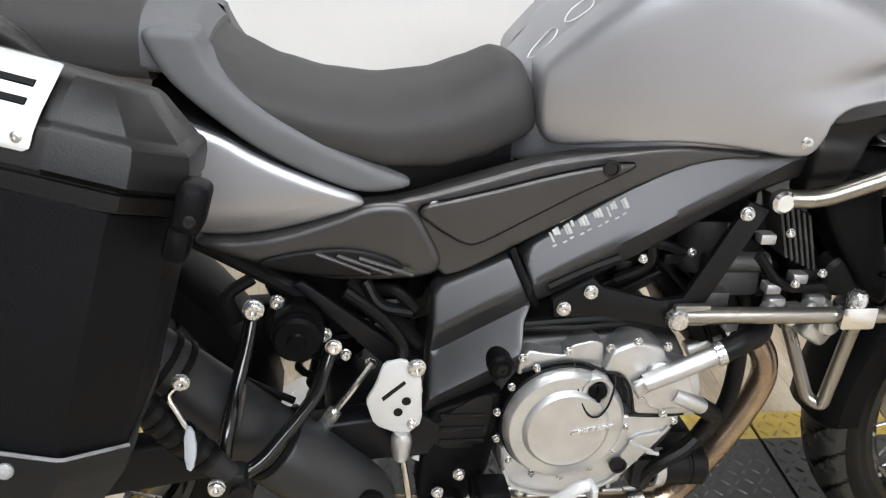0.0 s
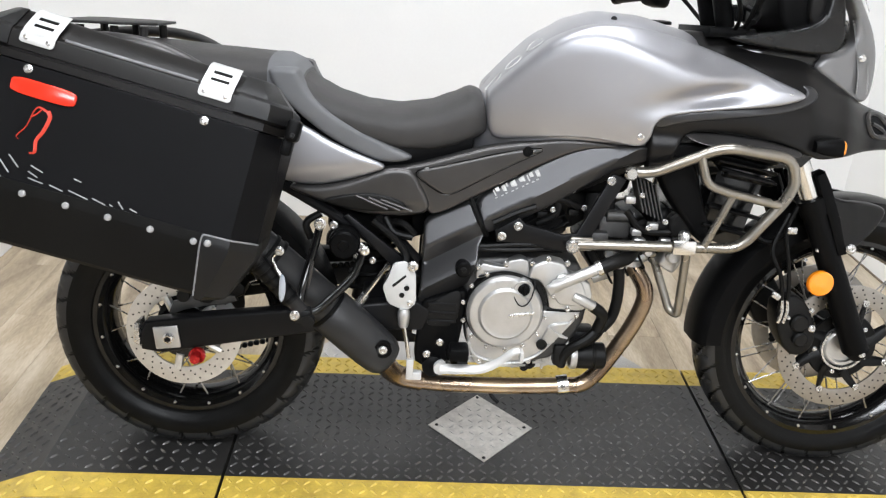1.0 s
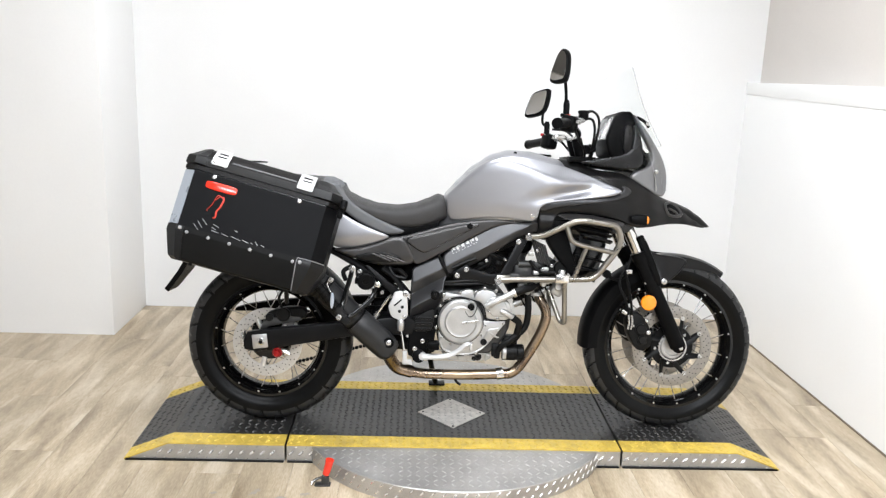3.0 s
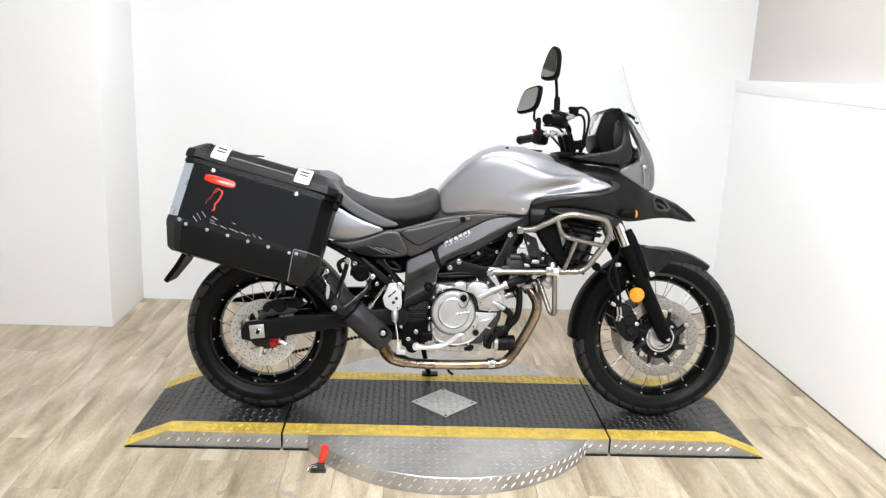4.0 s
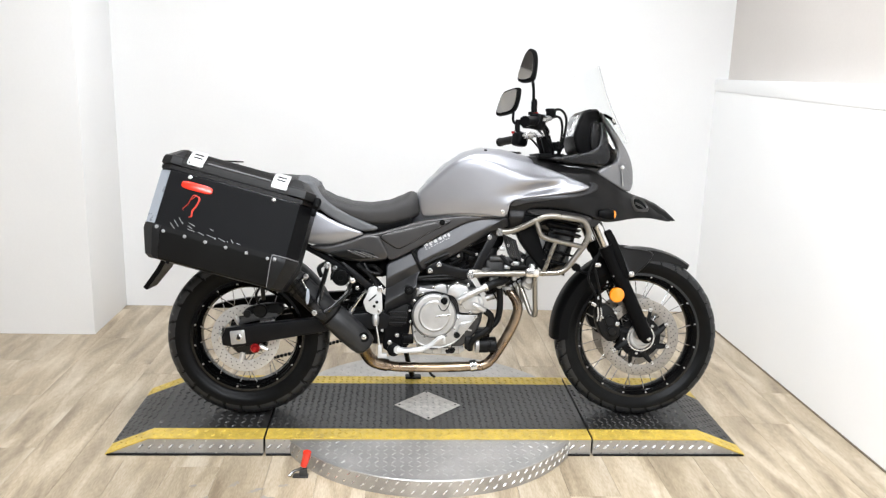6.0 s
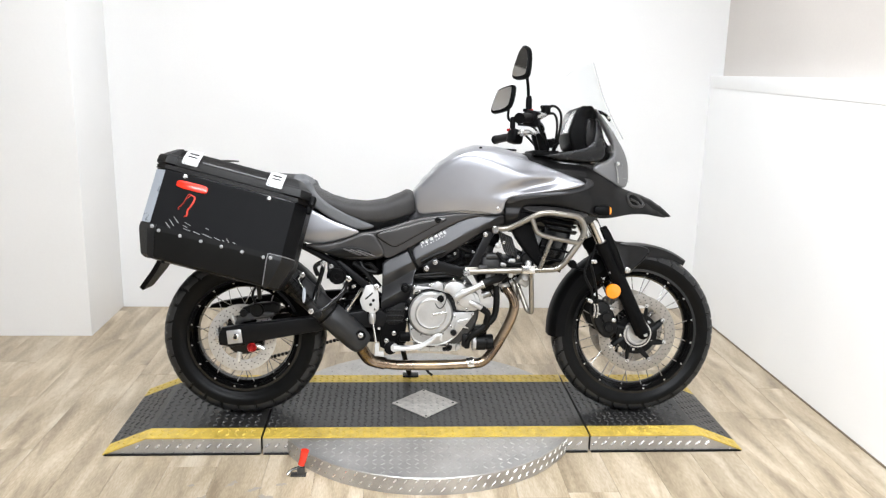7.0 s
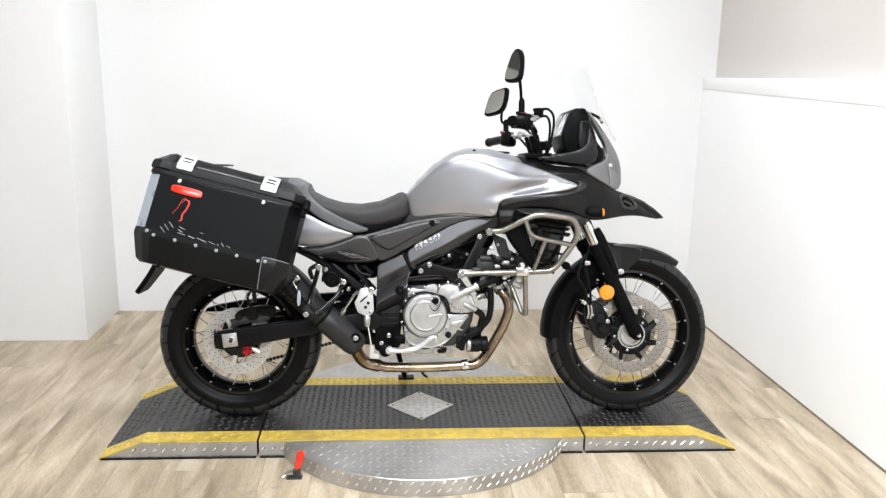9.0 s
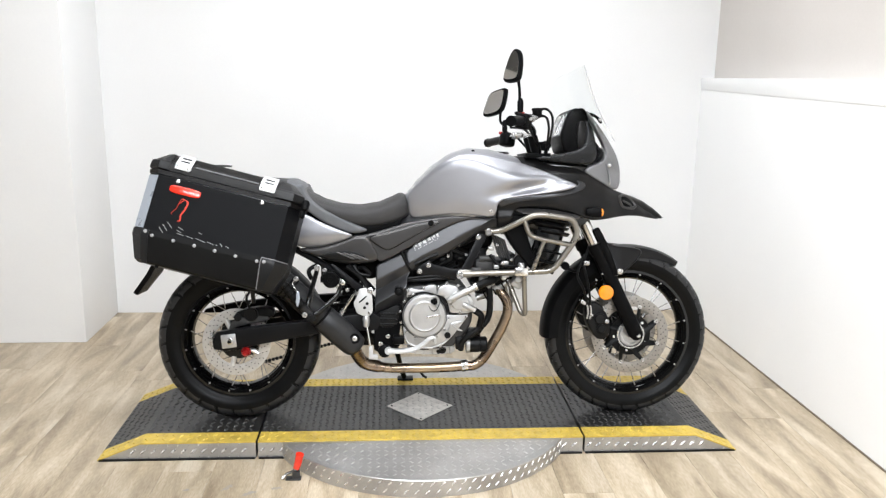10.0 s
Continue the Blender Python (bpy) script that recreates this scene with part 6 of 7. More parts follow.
def arc_fender(a0, a1, r, w, steps, tip=0.0, name="front_fender", material="fair", lab=""):
    rings = []
    for i in range(steps + 1):
        t = i / steps
        a = math.radians(a0 + (a1 - a0) * t)
        ww = w * (1 - tip * t - 0.9 * tip * t ** 4)
        ring = []
        for yy, dr in ((-1, -0.055), (-0.99, -0.02), (-0.8, -0.004), (-0.4, 0.004), (0.4, 0.004), (0.8, -0.004), (0.99, -0.02), (1, -0.055), (0.94, -0.055), (0.93, -0.022), (0.75, -0.009), (0.4, -0.001), (-0.4, -0.001), (-0.75, -0.009), (-0.93, -0.022), (-0.94, -0.055)):
            d = dr * (1 - 1.9 * tip * t * t if dr < -0.03 else 1)
            ring.append((AX.x + (r + d) * math.cos(a), ww * yy, AX.z + (r + d) * math.sin(a)))
        rings.append(ring)
    return part(name, loft(rings), M[material], bike, lab)


arc_fender(183, 100, 0.344, 0.068, 30, 0.0, "fender_rear_half", "black", "black front fender rear half")
arc_fender(112, 53.5, 0.352, 0.074, 30, 0.36, "front_fender", "fair", "satin black front fender")
flare = soft([(0.645, 0.700), (0.665, 0.715), (0.69, 0.672), (0.79, 0.665), (0.84, 0.65), (0.80, 0.605), (0.755, 0.575), (0.735, 0.558), (0.715, 0.562), (0.70, 0.62)], 2)
for s in (-1, 1):
    part("fender_flank", shell(flare, lambda x, z: 0.098 + 0.35 * max(0, 0.66 - z) - 0.3 * max(0, x - 0.74), 0.01, 0.008, 0.02, 0.012, s), M["fair"], bike, "satin black fender flank", sharp=65)
# calipers, hoses and sensor leads
for s in (-1, 1):
    part("front_caliper", join(slab(soft([(0.598, 0.43), (0.63, 0.455), (0.67, 0.43), (0.70, 0.36), (0.695, 0.315), (0.655, 0.295), (0.62, 0.33), (0.60, 0.38)], 1), s * 0.118, s * 0.055, 0.008, 3), lathe([(0.021, 0), (0.021, -0.01 * 1), (0.017, -0.014), (0, -0.014)], (0.652, -0.118 if s < 0 else 0.13, 0.385), seg=20), lathe([(0.018, 0), (0.018, -0.01), (0.014, -0.014), (0, -0.014)], (0.66, -0.118 if s < 0 else 0.13, 0.345), seg=20)), M["engine"], bike, "dark two-piston brake caliper")
for x, z, r in ((0.671, 0.42, 0.0065), (0.680, 0.375, 0.009), (0.62, 0.40, 0.005), (0.66, 0.565, 0.007), (0.634, 0.54, 0.005)):
    part("caliper_bolt", bolt((x, -0.128, z), r, 0.007), M["bright"], bike)
part("brake_hose", tube([(0.60, -0.12, 0.66), (0.585, -0.12, 0.60), (0.60, -0.125, 0.53), (0.612, -0.125, 0.46), (0.612, -0.122, 0.41)], 0.005, 8), M["hose"], bike)
part("brake_hose", tube([(0.59, -0.11, 0.64), (0.56, -0.12, 0.56), (0.585, -0.13, 0.50), (0.598, -0.125, 0.45), (0.60, -0.12, 0.41)], 0.005, 8), M["hose"], bike)
for dx in (0.0, 0.012):
    part("hose_end", tube([(0.600 + dx, -0.125, 0.44), (0.604 + dx, -0.126, 0.41), (0.600 + dx, -0.124, 0.385)], 0.0042, 8), M["bright"], bike)
part("clamp_plate", box((0.595, -0.126, 0.605), (0.022, 0.006, 0.016), 0.003), M["bright"], bike)
part("banjo_fitting", turned(box((0, 0, 0), (0.022, 0.008, 0.014), 0.003), Matrix.Translation((0.585, -0.125, 0.45)) @ pose(0, 0, 0, 0, 30, 0)), M["bright"], bike)
part("fender_stay", tube([(0.52, -0.085, 0.585), (0.56, -0.10, 0.57), (0.60, -0.11, 0.60)], 0.006, 8), M["black"], bike)
part("horn_stay", lathe([(0.016, 0), (0.016, -0.02), (0, -0.022)], (0.515, -0.09, 0.592), seg=18), M["black"], bike)
# radiator and its shroud
part("radiator", slab([(0.36, 0.60), (0.455, 0.565), (0.50, 0.75), (0.40, 0.79)], -0.17, 0.17, 0.006), M["rim"], bike, "black radiator")
rad = part("radiator_shroud", shell(soft([(0.235, 0.765), (0.30, 0.75), (0.345, 0.66), (0.375, 0.585), (0.40, 0.575), (0.37, 0.66), (0.345, 0.74), (0.36, 0.765), (0.43, 0.755), (0.49, 0.745), (0.50, 0.76), (0.40, 0.79), (0.28, 0.80)], 2), lambda x, z: 0.176, 0.008, 0.006, 0.05, 0.012), M["black"], bike, "black radiator shroud", sharp=65)
part("shroud_cheek", shell(soft([(0.245, 0.775), (0.335, 0.765), (0.355, 0.70), (0.40, 0.585), (0.375, 0.575), (0.325, 0.635), (0.275, 0.70)], 2), lambda x, z: 0.183, 0.01, 0.008, 0.05, 0.012), M["black"], bike, "black radiator cheek", sharp=65)
for i in range(4):
    z = 0.615 + 0.04 * i
    part("shroud_slat", turned(box((0, 0, 0), (0.12, 0.02, 0.008), 0.003), Matrix.Translation((0.425 + 0.008 * i, -0.18, z)) @ pose(0, 0, 0, 0, 12, 0)), M["black"], rad)
# crash bars, both sides
for s in (-1, 1):
    q = lambda pts: [(x, s * y, z) for x, y, z in pts]
    bar = part("crash_bar", tube(bent(q([(0.196, 0.190, 0.733), (0.245, 0.200, 0.735), (0.372, 0.234, 0.801), (0.512, 0.238, 0.784), (0.530, 0.236, 0.735), (0.516, 0.233, 0.695), (0.440, 0.221, 0.585), (0.092, 0.188, 0.570)]), 0.032), 0.0115, 14, straight=True), M["bar"], bike, "champagne steel crash bar")
    part("bar_brace", tube(bent(q([(0.331, 0.226, 0.775), (0.348, 0.231, 0.722), (0.385, 0.234, 0.709), (0.505, 0.234, 0.685)]), 0.022), 0.0095, 12, straight=True), M["bar"], bar)
    part("bar_brace", tube(q([(0.405, 0.234, 0.703), (0.385, 0.227, 0.645), (0.366, 0.219, 0.588)]), 0.0085, 12), M["bar"], bar)
    part("bar_clamp", box((0.322, s * 0.214, 0.583), (0.05, 0.03, 0.033), 0.005), M["steel"], bar)
    part("clamp_knob", lathe([(0.013, 0.0), (0.013, 0.012), (0.009, 0.018), (0, 0.018)], (0.322, s * 0.214, 0.598), "z", 16), M["bright"], bar)
    part("bar_loop", tube(bent(q([(0.335, 0.205, 0.575), (0.348, 0.166, 0.410), (0.332, 0.152, 0.416), (0.292, 0.120, 0.528)]), 0.02), 0.0095, 12, straight=True), M["bar"], bar)
    part("bar_foot", box((0.11, s * 0.190, 0.573), (0.05, 0.012, 0.03), 0.004), M["bar"], bar)

# turn signals
for s in (-1, 1):
    st = part("turn_signal", hull([(0.56, 0.016, 0.795, 0.81, 0.825), (0.58, 0.024, 0.788, 0.81, 0.832), (0.61, 0.028, 0.784, 0.81, 0.836), (0.632, 0.027, 0.785, 0.81, 0.835)], 20, 8), M["black"], bike, "black turn signal with an amber lens")
    st.matrix_local = Matrix.Translation((0.15, s * 0.205, 0.20)) @ Matrix.Diagonal((0.75, 0.75, 0.75, 1))
    ln_ = part("signal_lens", hull([(0.630, 0.0235, 0.7882, 0.81, 0.8318), (0.638, 0.0215, 0.790, 0.81, 0.830), (0.644, 0.016, 0.795, 0.81, 0.825), (0.648, 0.007, 0.803, 0.81, 0.817)], 20, 8), M["orange"], st)

# ---- handlebar, mirrors and controls ----
part("top_yoke", slab([(0.35, 1.01), (0.45, 1.01), (0.45, 1.032), (0.35, 1.032)], -0.11, 0.11, 0.008), M["black"], bike)
for s in (-1, 1):
    part("bar_riser", tube([(0.405, s * 0.05, 1.03), (0.385, s * 0.05, 1.10)], 0.02, 14), M["black"], bike)
part("handlebar", tube([(0.262, -0.36, 1.138), (0.295, -0.29, 1.142), (0.335, -0.21, 1.14), (0.375, -0.13, 1.118), (0.385, -0.05, 1.10), (0.385, 0.05, 1.10), (0.378, 0.13, 1.113), (0.345, 0.21, 1.112), (0.306, 0.29, 1.099), (0.278, 0.36, 1.092)], 0.0115, 12), M["steel"], bike, "polished steel handlebar")
for s, dz, ex in ((-1, 0.0, 0.0), (1, -0.045, 0.012)):
    Q = Matrix.Translation((ex, 0, dz))
    g = part("grip", turned(tube([(0.255, s * 0.375, 1.135), (0.29, s * 0.30, 1.142), (0.305, s * 0.27, 1.143)], 0.0175, 16), Q), M["hose"], bike, "black rubber hand grip")
    part("bar_end", turned(tube([(0.250, s * 0.385, 1.134), (0.255, s * 0.374, 1.135)], 0.0195, 16), Q), M["black"], g)
    part("switch_housing", turned(box((0, 0, 0), (0.055, 0.06, 0.06), 0.014, seg=3), Q @ Matrix.Translation((0.318, s * 0.245, 1.143)) @ pose(0, 0, 0, 0, 10, 28 * s)), M["black"], bike, "black switch housing")
    part("switch_button", turned(box((0.290, s * 0.255, 1.172), (0.014, 0.014, 0.012), 0.003), Q), M["redcap" if s > 0 else "black"], bike)
    part("lever", turned(tube([(0.345, s * 0.21, 1.160), (0.36, s * 0.26, 1.156), (0.348, s * 0.33, 1.148), (0.32, s * 0.385, 1.142)], (0.009, 0.006), 10), Q), M["bright"], bike, "bright cast lever")
    part("lever_perch", turned(box((0.348, s * 0.20, 1.158), (0.035, 0.05, 0.03), 0.006), Q), M["bright"], bike)
    hz = 1.338 if s < 0 else 1.258
    hx = 0.274 if s < 0 else 0.285
    stem = part("mirror_stem", tube([(0.312 + ex, s * 0.235, 1.165 + dz), (0.305 + ex, s * 0.243, 1.20 + dz), (0.300, s * 0.252, hz - 0.08), (hx + 0.018, s * 0.262, hz - 0.035)], 0.0058, 10), M["black"], bike, "black mirror stem")
    part("stem_nut", lathe([(0.0115, -0.02), (0.0115, 0.018), (0.008, 0.03), (0, 0.03)], (0.306 + ex, s * 0.242, 1.196 + dz), "z", 12), M["black"], stem)
    part("stem_ring", lathe([(0.012, -0.005), (0.012, 0.005)], (0.311 + ex, s * 0.237, 1.172 + dz), "z", 12), M["red" if s < 0 else "black"], stem)
    head = new("mirror_head")
    head.parent = bike
    if s < 0:
        head.matrix_local = Matrix.Translation((hx, -0.275, hz)) @ pose(0, 0, 0, 0, 8, 44)
        mo = [(-0.040, -0.038), (-0.034, -0.056), (-0.008, -0.060), (0.024, -0.056), (0.034, -0.044), (0.036, -0.008), (0.033, 0.032), (0.022, 0.058), (0.002, 0.066), (-0.014, 0.050), (-0.028, 0.004)]
    else:
        head.matrix_local = Matrix.Translation((hx, 0.285, hz)) @ pose(0, 0, 0, -6, 8, 46)
        mo = [(-0.064, -0.036), (-0.056, -0.012), (-0.034, 0.038), (-0.014, 0.050), (0.046, 0.057), (0.058, 0.050), (0.046, -0.016), (0.024, -0.050), (-0.050, -0.056), (-0.064, -0.050)]
    mo = soft(mo, 2)
    # the outline spreads over y and z; the glass looks back to -x
    part("mirror_shell", turned(slab(mo, -0.010, 0.016, 0.008, 3), Matrix.Rotation(radians(-90), 4, "Z")), M["black"], head, "black mirror housing")
    part("mirror_glass", turned(slab([(a * 0.84, b * 0.84) for a, b in mo], -0.0125, -0.0104, 0), Matrix.Rotation(radians(-90), 4, "Z")), M["mirror"], head, "mirror glass")
part("fluid_reservoir", join(lathe([(0.016, -0.018), (0.018, -0.012), (0.018, 0.004), (0.021, 0.006), (0.021, 0.012), (0.018, 0.015), (0, 0.015)], (0.372, -0.225, 1.178), "z", 24)), M["black"], bike, "black brake fluid reservoir")
for pts in ([(0.355, -0.23, 1.175), (0.40, -0.24, 1.19), (0.435, -0.2, 1.16), (0.44, -0.14, 1.09), (0.43, -0.1, 1.02)], [(0.35, -0.22, 1.15), (0.40, -0.22, 1.165), (0.425, -0.18, 1.13), (0.43, -0.12, 1.06), (0.42, -0.08, 1.0)], [(0.335, -0.26, 1.125), (0.36, -0.22, 1.09), (0.40, -0.14, 1.05), (0.41, -0.06, 1.0)],
            [(0.34, 0.24, 1.15), (0.40, 0.22, 1.14), (0.43, 0.15, 1.08), (0.42, 0.1, 1.02)], [(0.33, 0.26, 1.13), (0.37, 0.2, 1.1), (0.41, 0.12, 1.04)]):
    part("control_cable", tube(pts, 0.0048, 8), M["hose"], bike)
part("cable_guide", tube([(0.42, -0.16, 1.045), (0.44, -0.13, 1.06), (0.425, -0.10, 1.075)], 0.006, 8), M["black"], bike)
part("ignition_switch", lathe([(0.024, 0), (0.024, 0.03), (0.018, 0.035), (0, 0.035)], (0.44, 0, 1.045), "z", 24), M["black"], bike)

# ---- hard pannier hung on the near side ----
pan = tagged(new("pannier"), "black metal pannier with pale latches and a red reflector", "pannier")
pan.matrix_world = bike.matrix_world @ pose(-0.72, -0.56, 0.78, -11, 14.2, 0)
# own axes: u along the box, w up; outer face at y = 0
DEP = 0.240
PX0, PX1, FOLD, RIM0 = -0.272, 0.234, -0.088, 0.108


def box_ring(w, x0, x1, c0, c1, y0=0.0):
    """A level outline of the box with its upright edges cut off."""
    return [(x0 + c0, y0, w), (x1 - c1, y0, w), (x1, y0 + c1, w), (x1, DEP - 0.02, w), (x1 - 0.02, DEP, w), (x0 + 0.02, DEP, w), (x0, DEP - 0.02, w), (x0, y0 + c0, w)]


body = part("body", loft([box_ring(FOLD - 0.004, PX0, PX1, 0.036, 0.040), box_ring(FOLD, PX0, PX1, 0.036, 0.040), box_ring(RIM0, PX0 + 0.001, PX1 - 0.002, 0.036, 0.040)]), M["case_box"], pan, "black powder-coated box body", 25)
part("lower_band", loft([box_ring(-0.180, PX0 + 0.040, PX1 - 0.045, 0.02, 0.03, 0.022), box_ring(-0.174, PX0 + 0.026, PX1 - 0.028, 0.03, 0.036, 0.016), box_ring(FOLD - 0.006, PX0 - 0.001, PX1 + 0.001, 0.036, 0.040, -0.0012), box_ring(FOLD - 0.002, PX0 - 0.001, PX1 + 0.001, 0.036, 0.040, -0.0016), box_ring(FOLD + 0.014, PX0 - 0.001, PX1 + 0.001, 0.036, 0.040, -0.0016)]), M["case_band"], pan, "folded dark lower band", 25)


def cut_edge(w, d, y0=0.0):
    """The cut-off rear upright edge of the box, proud by d."""
    return [(PX0 - d * 0.7, y0 + 0.037, w), (PX0 + 0.0355 - d * 0.5, y0 - d * 0.7, w), (PX0 + 0.0365, y0 + 0.004, w), (PX0 + 0.004, y0 + 0.040, w)]


# The pale reflection on the box's cut edge and end is put into their colour.
part("edge_strip", loft([cut_edge(FOLD + 0.016, 0.0025), cut_edge(RIM0 - 0.003, 0.0025)]), M["bluegrey"], pan, "corner edge, coloured pale for its reflection", 25)
part("end_sheet", box((PX0 - 0.0005, DEP / 2 + 0.01, 0.01), (0.003, DEP - 0.08, 0.17), 0.001), M["bluegrey"], pan, "end face, coloured pale for its reflection")

# lid: two grooved rim bands, a rolled ridge, a sloping shoulder and a flat top
LID = ((0.1095, 0.004), (0.1105, -0.003), (0.1225, -0.003), (0.1235, 0.001), (0.1265, 0.001), (0.1275, -0.004), (0.145, -0.003), (0.1535, -0.0005), (0.157, 0.003), (0.159, 0.008), (0.161, 0.010), (0.187, 0.040), (0.190, 0.046))


def lid_ring(z, d, grow=0.0, cut=0.034):
    x0, x1, y0, y1 = PX0 + d - grow, PX1 - 0.004 - d + grow, d - grow, DEP - d + grow
    c = max(0.012, cut - 0.35 * d)
    return [(x0 + c, y0, z), (x1 - c, y0, z), (x1, y0 + c, z), (x1, y1 - c, z), (x1 - c, y1, z), (x0 + c, y1, z), (x0, y1 - c, z), (x0, y0 + c, z)]


lid = part("lid", loft([lid_ring(z, d) for z, d in LID]), M["case_lid"], pan, "brown-black box lid", 28)
part("lid_seam", loft([lid_ring(0.1065, 0.006), lid_ring(0.1105, 0.006)]), M["rim"], pan)
part("lid_groove", loft([lid_ring(0.1222, 0.0022), lid_ring(0.1278, 0.0022)]), M["rim"], pan)


def lid_cap(u, k):
    """A moulded cap over one front corner of the lid, cut from the lid's own section; k is the end that it wraps."""
    rows = []
    for z, d in LID[5:]:
        g = 0.0028
        c = max(0.012, 0.034 - 0.35 * d)
        xe = (PX1 - 0.004 - d + g) if k > 0 else (PX0 + d - g)
        y0 = d - g
        rows.append([(u, y0, z + g * 0.6), (xe - k * c, y0, z + g * 0.6), (xe, y0 + c, z + g * 0.6), (xe, y0 + 0.10 - d * 0.4, z + g * 0.6), (xe - k * 0.006, y0 + 0.10 - d * 0.4, z - g), (xe - k * 0.006, y0 + c + 0.004, z - g), (xe - k * (c + 0.004), y0 + 0.006, z - g), (u, y0 + 0.006, z - g)])
    return loft(rows)


part("lid_corner", lid_cap(-0.208, -1), M["guard"], pan, "grey moulded lid corner", 25)
part("lid_corner", lid_cap(0.146, 1), M["guard"], pan, "grey moulded lid corner", 25)
# The lid ridge's highlight is put into a paler bead.
for x0, x1 in ((-0.129, 0.080),):
    part("lid_ridge", tube([(x0, 0.0035, 0.1585), (x1, 0.0035, 0.1585)], 0.0026, 8, straight=True), M["edge_line"], lid, "ridge bead, its highlight put into the colour")
part("lid_hinge", join(box((PX1 + 0.010, 0.012, 0.126), (0.022, 0.05, 0.036), 0.007, seg=3), box((PX1 + 0.006, 0.016, 0.098), (0.018, 0.035, 0.03), 0.006)), M["black"], pan, "black moulded hinge block")
part("hinge_bolt", bolt((PX1 + 0.012, -0.013, 0.118), 0.005, 0.004), M["engine"], pan)
# latches over the shoulder
for lx in (-0.166, 0.112):
    lt = part("latch", loft([[(lx - h, y, z), (lx + h, y, z), (lx + h, y + 0.003, z + 0.003), (lx - h, y + 0.003, z + 0.003)] for h, y, z in ((0.022, -0.0075, 0.138), (0.026, -0.0085, 0.141), (0.026, -0.0075, 0.150), (0.026, 0.002, 0.1635), (0.026, 0.030, 0.189), (0.025, 0.040, 0.1935), (0.022, 0.044, 0.194))]), M["white"], pan, "pale metal lid latch", 50)
    for y, z in ((0.0075, 0.1685), (0.0205, 0.1805)):
        part("latch_slot", turned(box((0, 0, 0), (0.030, 0.0070, 0.0022), 0.0006, seg=1), Matrix.Translation((lx, y, z)) @ pose(0, 0, 0, 43, 0, 0)), M["black"], lt)
    for dx in (-0.017, 0.017):
        part("latch_rivet", bolt((lx + dx, -0.0080, 0.1465), 0.0042, 0.002), M["steel"], lt)
# fasteners along the face
for u in (-0.171, 0.106):
    part("face_bolt", bolt((u, 0.0, 0.1005), 0.0075, 0.005), M["bright"], pan)
for u in (-0.203, -0.134, -0.066, 0.001, 0.069, 0.139):
    part("face_rivet", lathe([(0.0058, 0), (0.0056, -0.002), (0.004, -0.0035), (0, -0.004)], (u, -0.0016, -0.0905), seg=12), M["mark"], pan)
# moulded corner guards round the lower corners


def corner_guard(rows):
    """A wrapped plastic corner: rows of (w, inner u, fold u, end u, face y, end y) from the bottom up."""
    rings = []
    for w, ui, uf, ue, yf, ye in rows:
        q = math.copysign(0.005, uf - ui)
        rings.append([(ui, yf, w), (uf, yf, w), (ue, ye, w), (ue, ye + 0.05, w), (ue - q, ye + 0.05, w), (ue - q, ye + 0.004, w), (uf - q * 0.6, yf + 0.006, w), (ui, yf + 0.006, w)])
    return loft(rings)


part("corner_guard", corner_guard([(-0.185, 0.160, 0.172, 0.192, 0.017, 0.050), (-0.178, 0.158, 0.176, 0.206, 0.0135, 0.050), (-0.094, 0.151, 0.197, 0.2375, -0.0055, 0.038), (-0.084, 0.150, 0.196, 0.2375, -0.0055, 0.038), (-0.074, 0.152, 0.196, 0.2372, -0.0045, 0.038)]), M["guard"], pan, "dark moulded corner guard", 25)
# Pale line along the guard's inner and upper edges.
part("guard_edge", tube(bent([(0.1585, 0.0135, -0.180), (0.1505, -0.0055, -0.094), (0.1505, -0.0060, -0.0745), (0.196, -0.0050, -0.0735), (0.236, 0.038, -0.0735)], 0.006), 0.0016, 6, straight=True), M["edge_line"], pan)
part("guard_rivet", lathe([(0.0062, 0), (0.006, -0.002), (0.004, -0.004), (0, -0.0045)], (0.162, -0.0055, -0.087), seg=12), M["mark"], pan)
part("corner_guard", corner_guard([(-0.182, -0.200, -0.212, -0.236, 0.017, 0.048), (-0.172, -0.202, -0.222, -0.250, 0.0135, 0.046), (-0.094, -0.214, -0.238, -0.2755, -0.0055, 0.036), (-0.084, -0.215, -0.238, -0.2755, -0.0055, 0.036), (-0.074, -0.214, -0.238, -0.2750, -0.0045, 0.036)]), M["guard"], pan, "dark moulded corner guard", 25)
part("guard_rivet", lathe([(0.0062, 0), (0.006, -0.002), (0.004, -0.004), (0, -0.0045)], (-0.226, -0.0055, -0.082), seg=12), M["mark"], pan)
for u in (-0.17, 0.165):
    part("drain_stud", lathe([(0.006, 0.0), (0.006, -0.010), (0, -0.011)], (u, 0.03, -0.178), "z", 10), M["black"], pan)
# reflector and red mark
part("reflector", slab(soft([(-0.190, 0.060), (-0.190, 0.086), (-0.089, 0.086), (-0.089, 0.060)], 3, True, 0.16), -0.0065, 0.001, 0.0025, 3), M["red"], pan, "long red reflector")
for run, r in (([(-0.126, 0.044), (-0.141, 0.048), (-0.148, 0.038), (-0.153, 0.014), (-0.164, -0.004), (-0.160, -0.009)], 0.0028), ([(-0.126, 0.046), (-0.121, 0.036), (-0.126, 0.012), (-0.133, -0.004), (-0.131, -0.022), (-0.139, -0.026)], 0.0044), ([(-0.150, 0.030), (-0.143, 0.036), (-0.136, 0.046)], 0.002)):
    part("red_line", tube([(u, -0.0004, w) for u, w in run], (r, r * 0.8), 6, 3, flat=0.3), M["redpaint"], pan)
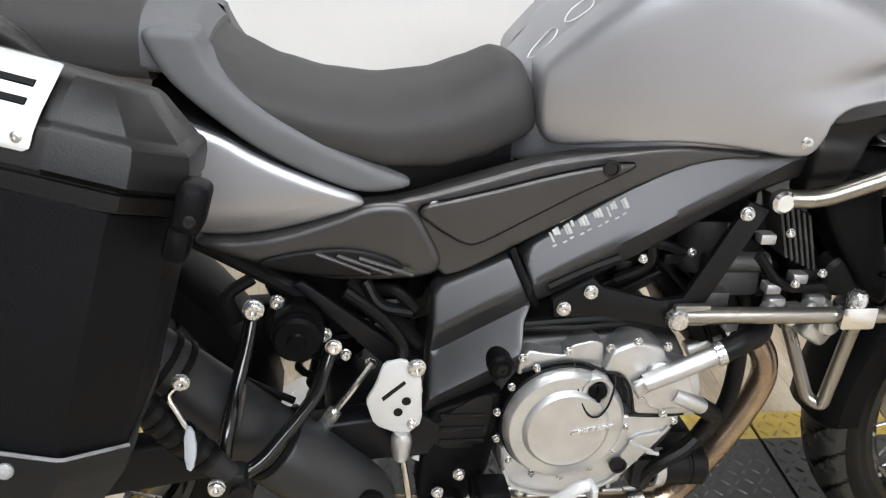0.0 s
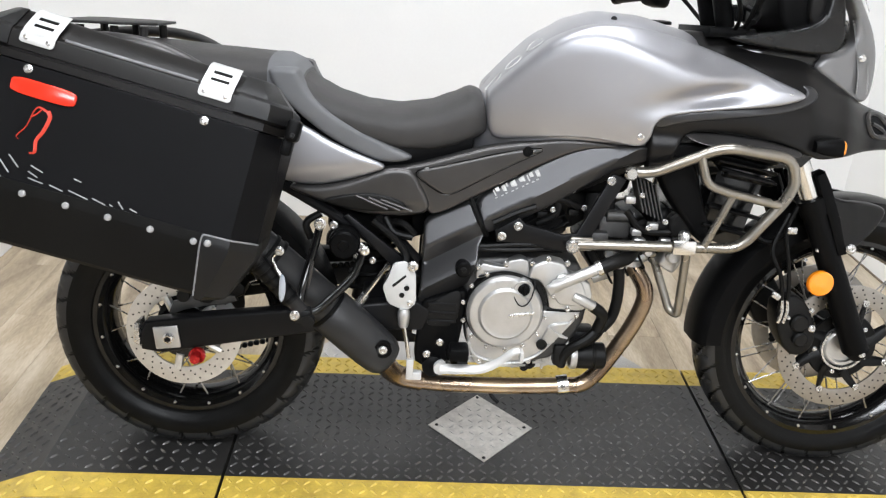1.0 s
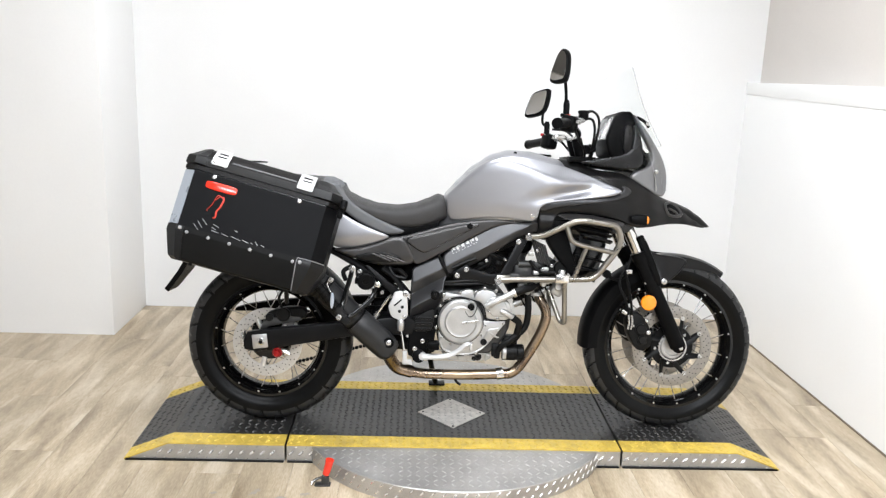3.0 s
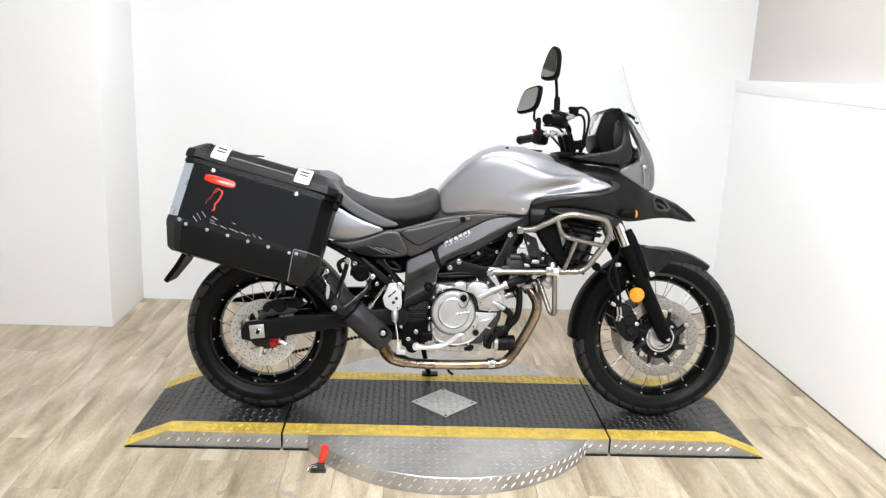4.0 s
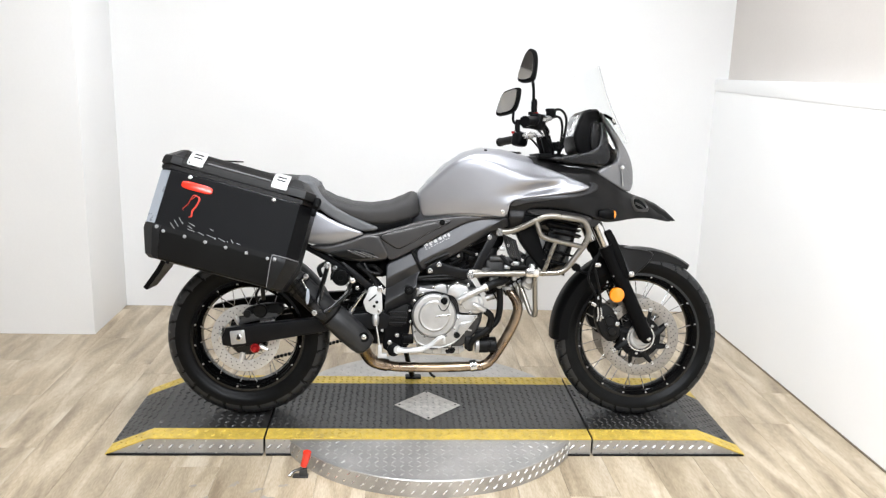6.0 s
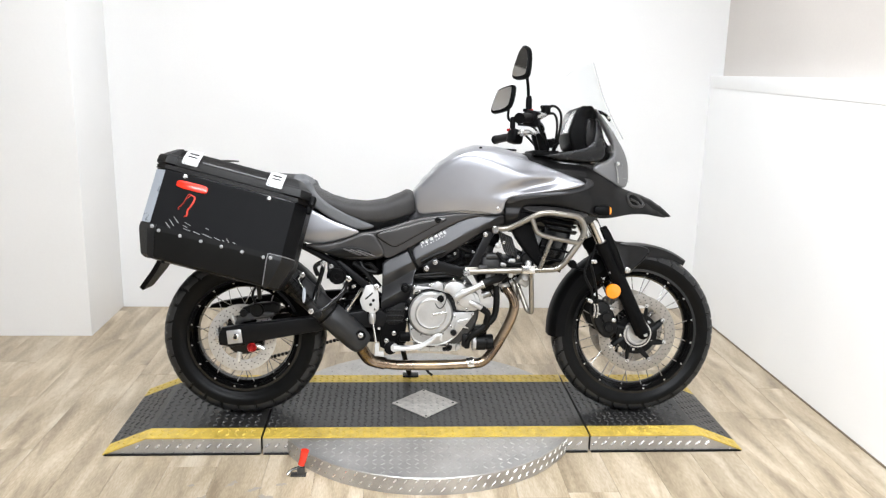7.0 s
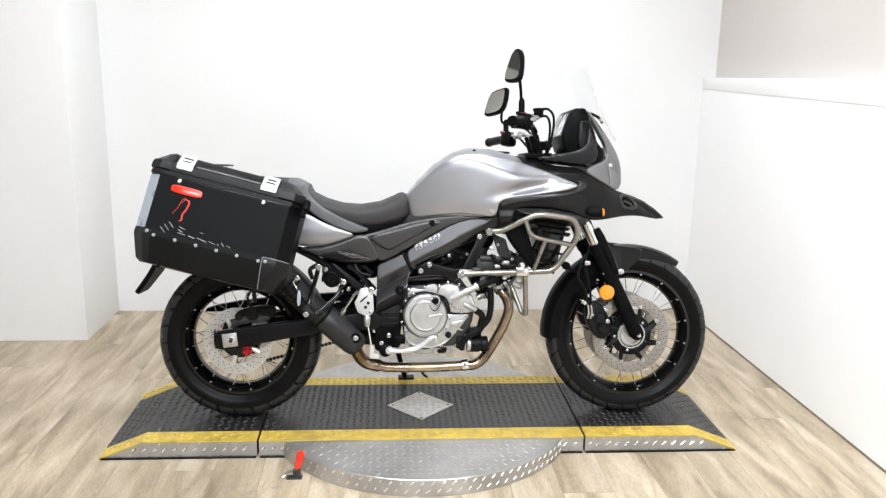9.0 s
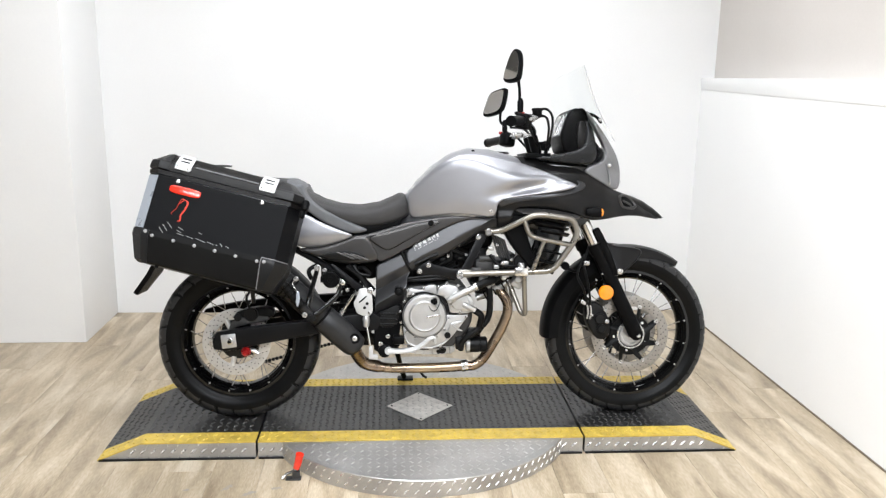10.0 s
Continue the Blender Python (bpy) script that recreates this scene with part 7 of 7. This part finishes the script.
# worn maker's mark, as plain strokes
for u0, w0, u1, w1 in ((-0.190, -0.058, -0.172, -0.074), (-0.180, -0.047, -0.162, -0.064), (-0.168, -0.036, -0.150, -0.052), (-0.132, -0.044, -0.112, -0.050), (-0.134, -0.054, -0.118, -0.060), (-0.132, -0.064, -0.108, -0.067), (-0.098, -0.066, -0.076, -0.070),
                       (-0.068, -0.066, -0.036, -0.072), (-0.064, -0.046, -0.052, -0.048), (-0.030, -0.068, -0.008, -0.073), (-0.002, -0.070, 0.004, -0.072), (0.010, -0.062, 0.020, -0.072), (0.030, -0.068, 0.042, -0.071)):
    part("mark_stroke", tube([(u0, -0.0002, w0), (u1, -0.0002, w1)], 0.0013, 6, straight=True, flat=0.5), M["mark"], pan)
# mounting rails to the frame
for u, w in ((0.09, 0.02), (-0.14, 0.05)):
    part("mount_rail", tube([(u, DEP - 0.01, w), (u, DEP + 0.14, w - 0.02)], 0.009, 8), M["black"], pan)
part("mount_bracket", tube([(0.10, DEP, -0.13), (0.12, DEP + 0.02, -0.185), (0.13, DEP + 0.05, -0.22)], 0.008, 8), M["frame"], pan)

# ---- floor boards, laid away from the viewer ----
BW, BL = 0.178, 1.22
board_mesh = {}
n = 0
rnd = random.Random(7)
for i in range(33):
    x = LEFT - 0.02 + BW * (i + 0.5)
    if x > RIGHT + BW:
        continue
    y = FRONT - rnd.random() * BL
    while y < BACK:
        y1 = min(y + BL, BACK)
        y = max(y, FRONT)
        key = round(y1 - y, 3)
        if key not in board_mesh:
            board_mesh[key] = link_mesh("floor_board", box((0, 0, -0.002), (BW - 0.0009, key - 0.0009, 0.004), 0.0004, seg=1), M["wood"], floor)
            ob = board_mesh[key]
        else:
            ob = share("floor_board", board_mesh[key], floor)
        ob.parent = floor
        ob.location = (x, (y + y1) / 2, 0)
        y = y1

# worn grey marks by the clamp and the platform
rnd = random.Random(3)
for x, y, l, w, a in ((-0.66, -0.50, 0.030, 0.012, 0.5), (-0.60, -0.56, 0.040, 0.016, -0.6), (-0.83, -0.56, 0.022, 0.012, 1.1), (-0.74, -0.46, 0.030, 0.010, 0.9), (-0.70, -0.58, 0.018, 0.012, 0.2), (-0.50, -0.60, 0.045, 0.010, -0.4), (-0.88, -0.47, 0.014, 0.009, 0.3), (-0.57, -0.47, 0.024, 0.010, 0.1), (-0.40, -0.66, 0.03, 0.008, -0.2)):
    ring = []
    for k in range(18):
        t = 2 * math.pi * k / 18
        q = rnd.uniform(0.45, 1.25)
        px, py = l * q * math.cos(t), w * q * math.sin(t)
        ring.append((x + px * math.cos(a) - py * math.sin(a), y + px * math.sin(a) + py * math.cos(a)))
    bm = bmesh.new()
    low_ring = [bm.verts.new((px, py, -0.0006)) for px, py in ring]
    top_ring = [bm.verts.new((px, py, 0.0004)) for px, py in ring]
    bm.faces.new(top_ring)
    for k in range(18):
        bm.faces.new((low_ring[k], low_ring[(k + 1) % 18], top_ring[(k + 1) % 18], top_ring[k]))
    part("floor_mark", bm, M["stain"], floor, "worn grey floor mark")
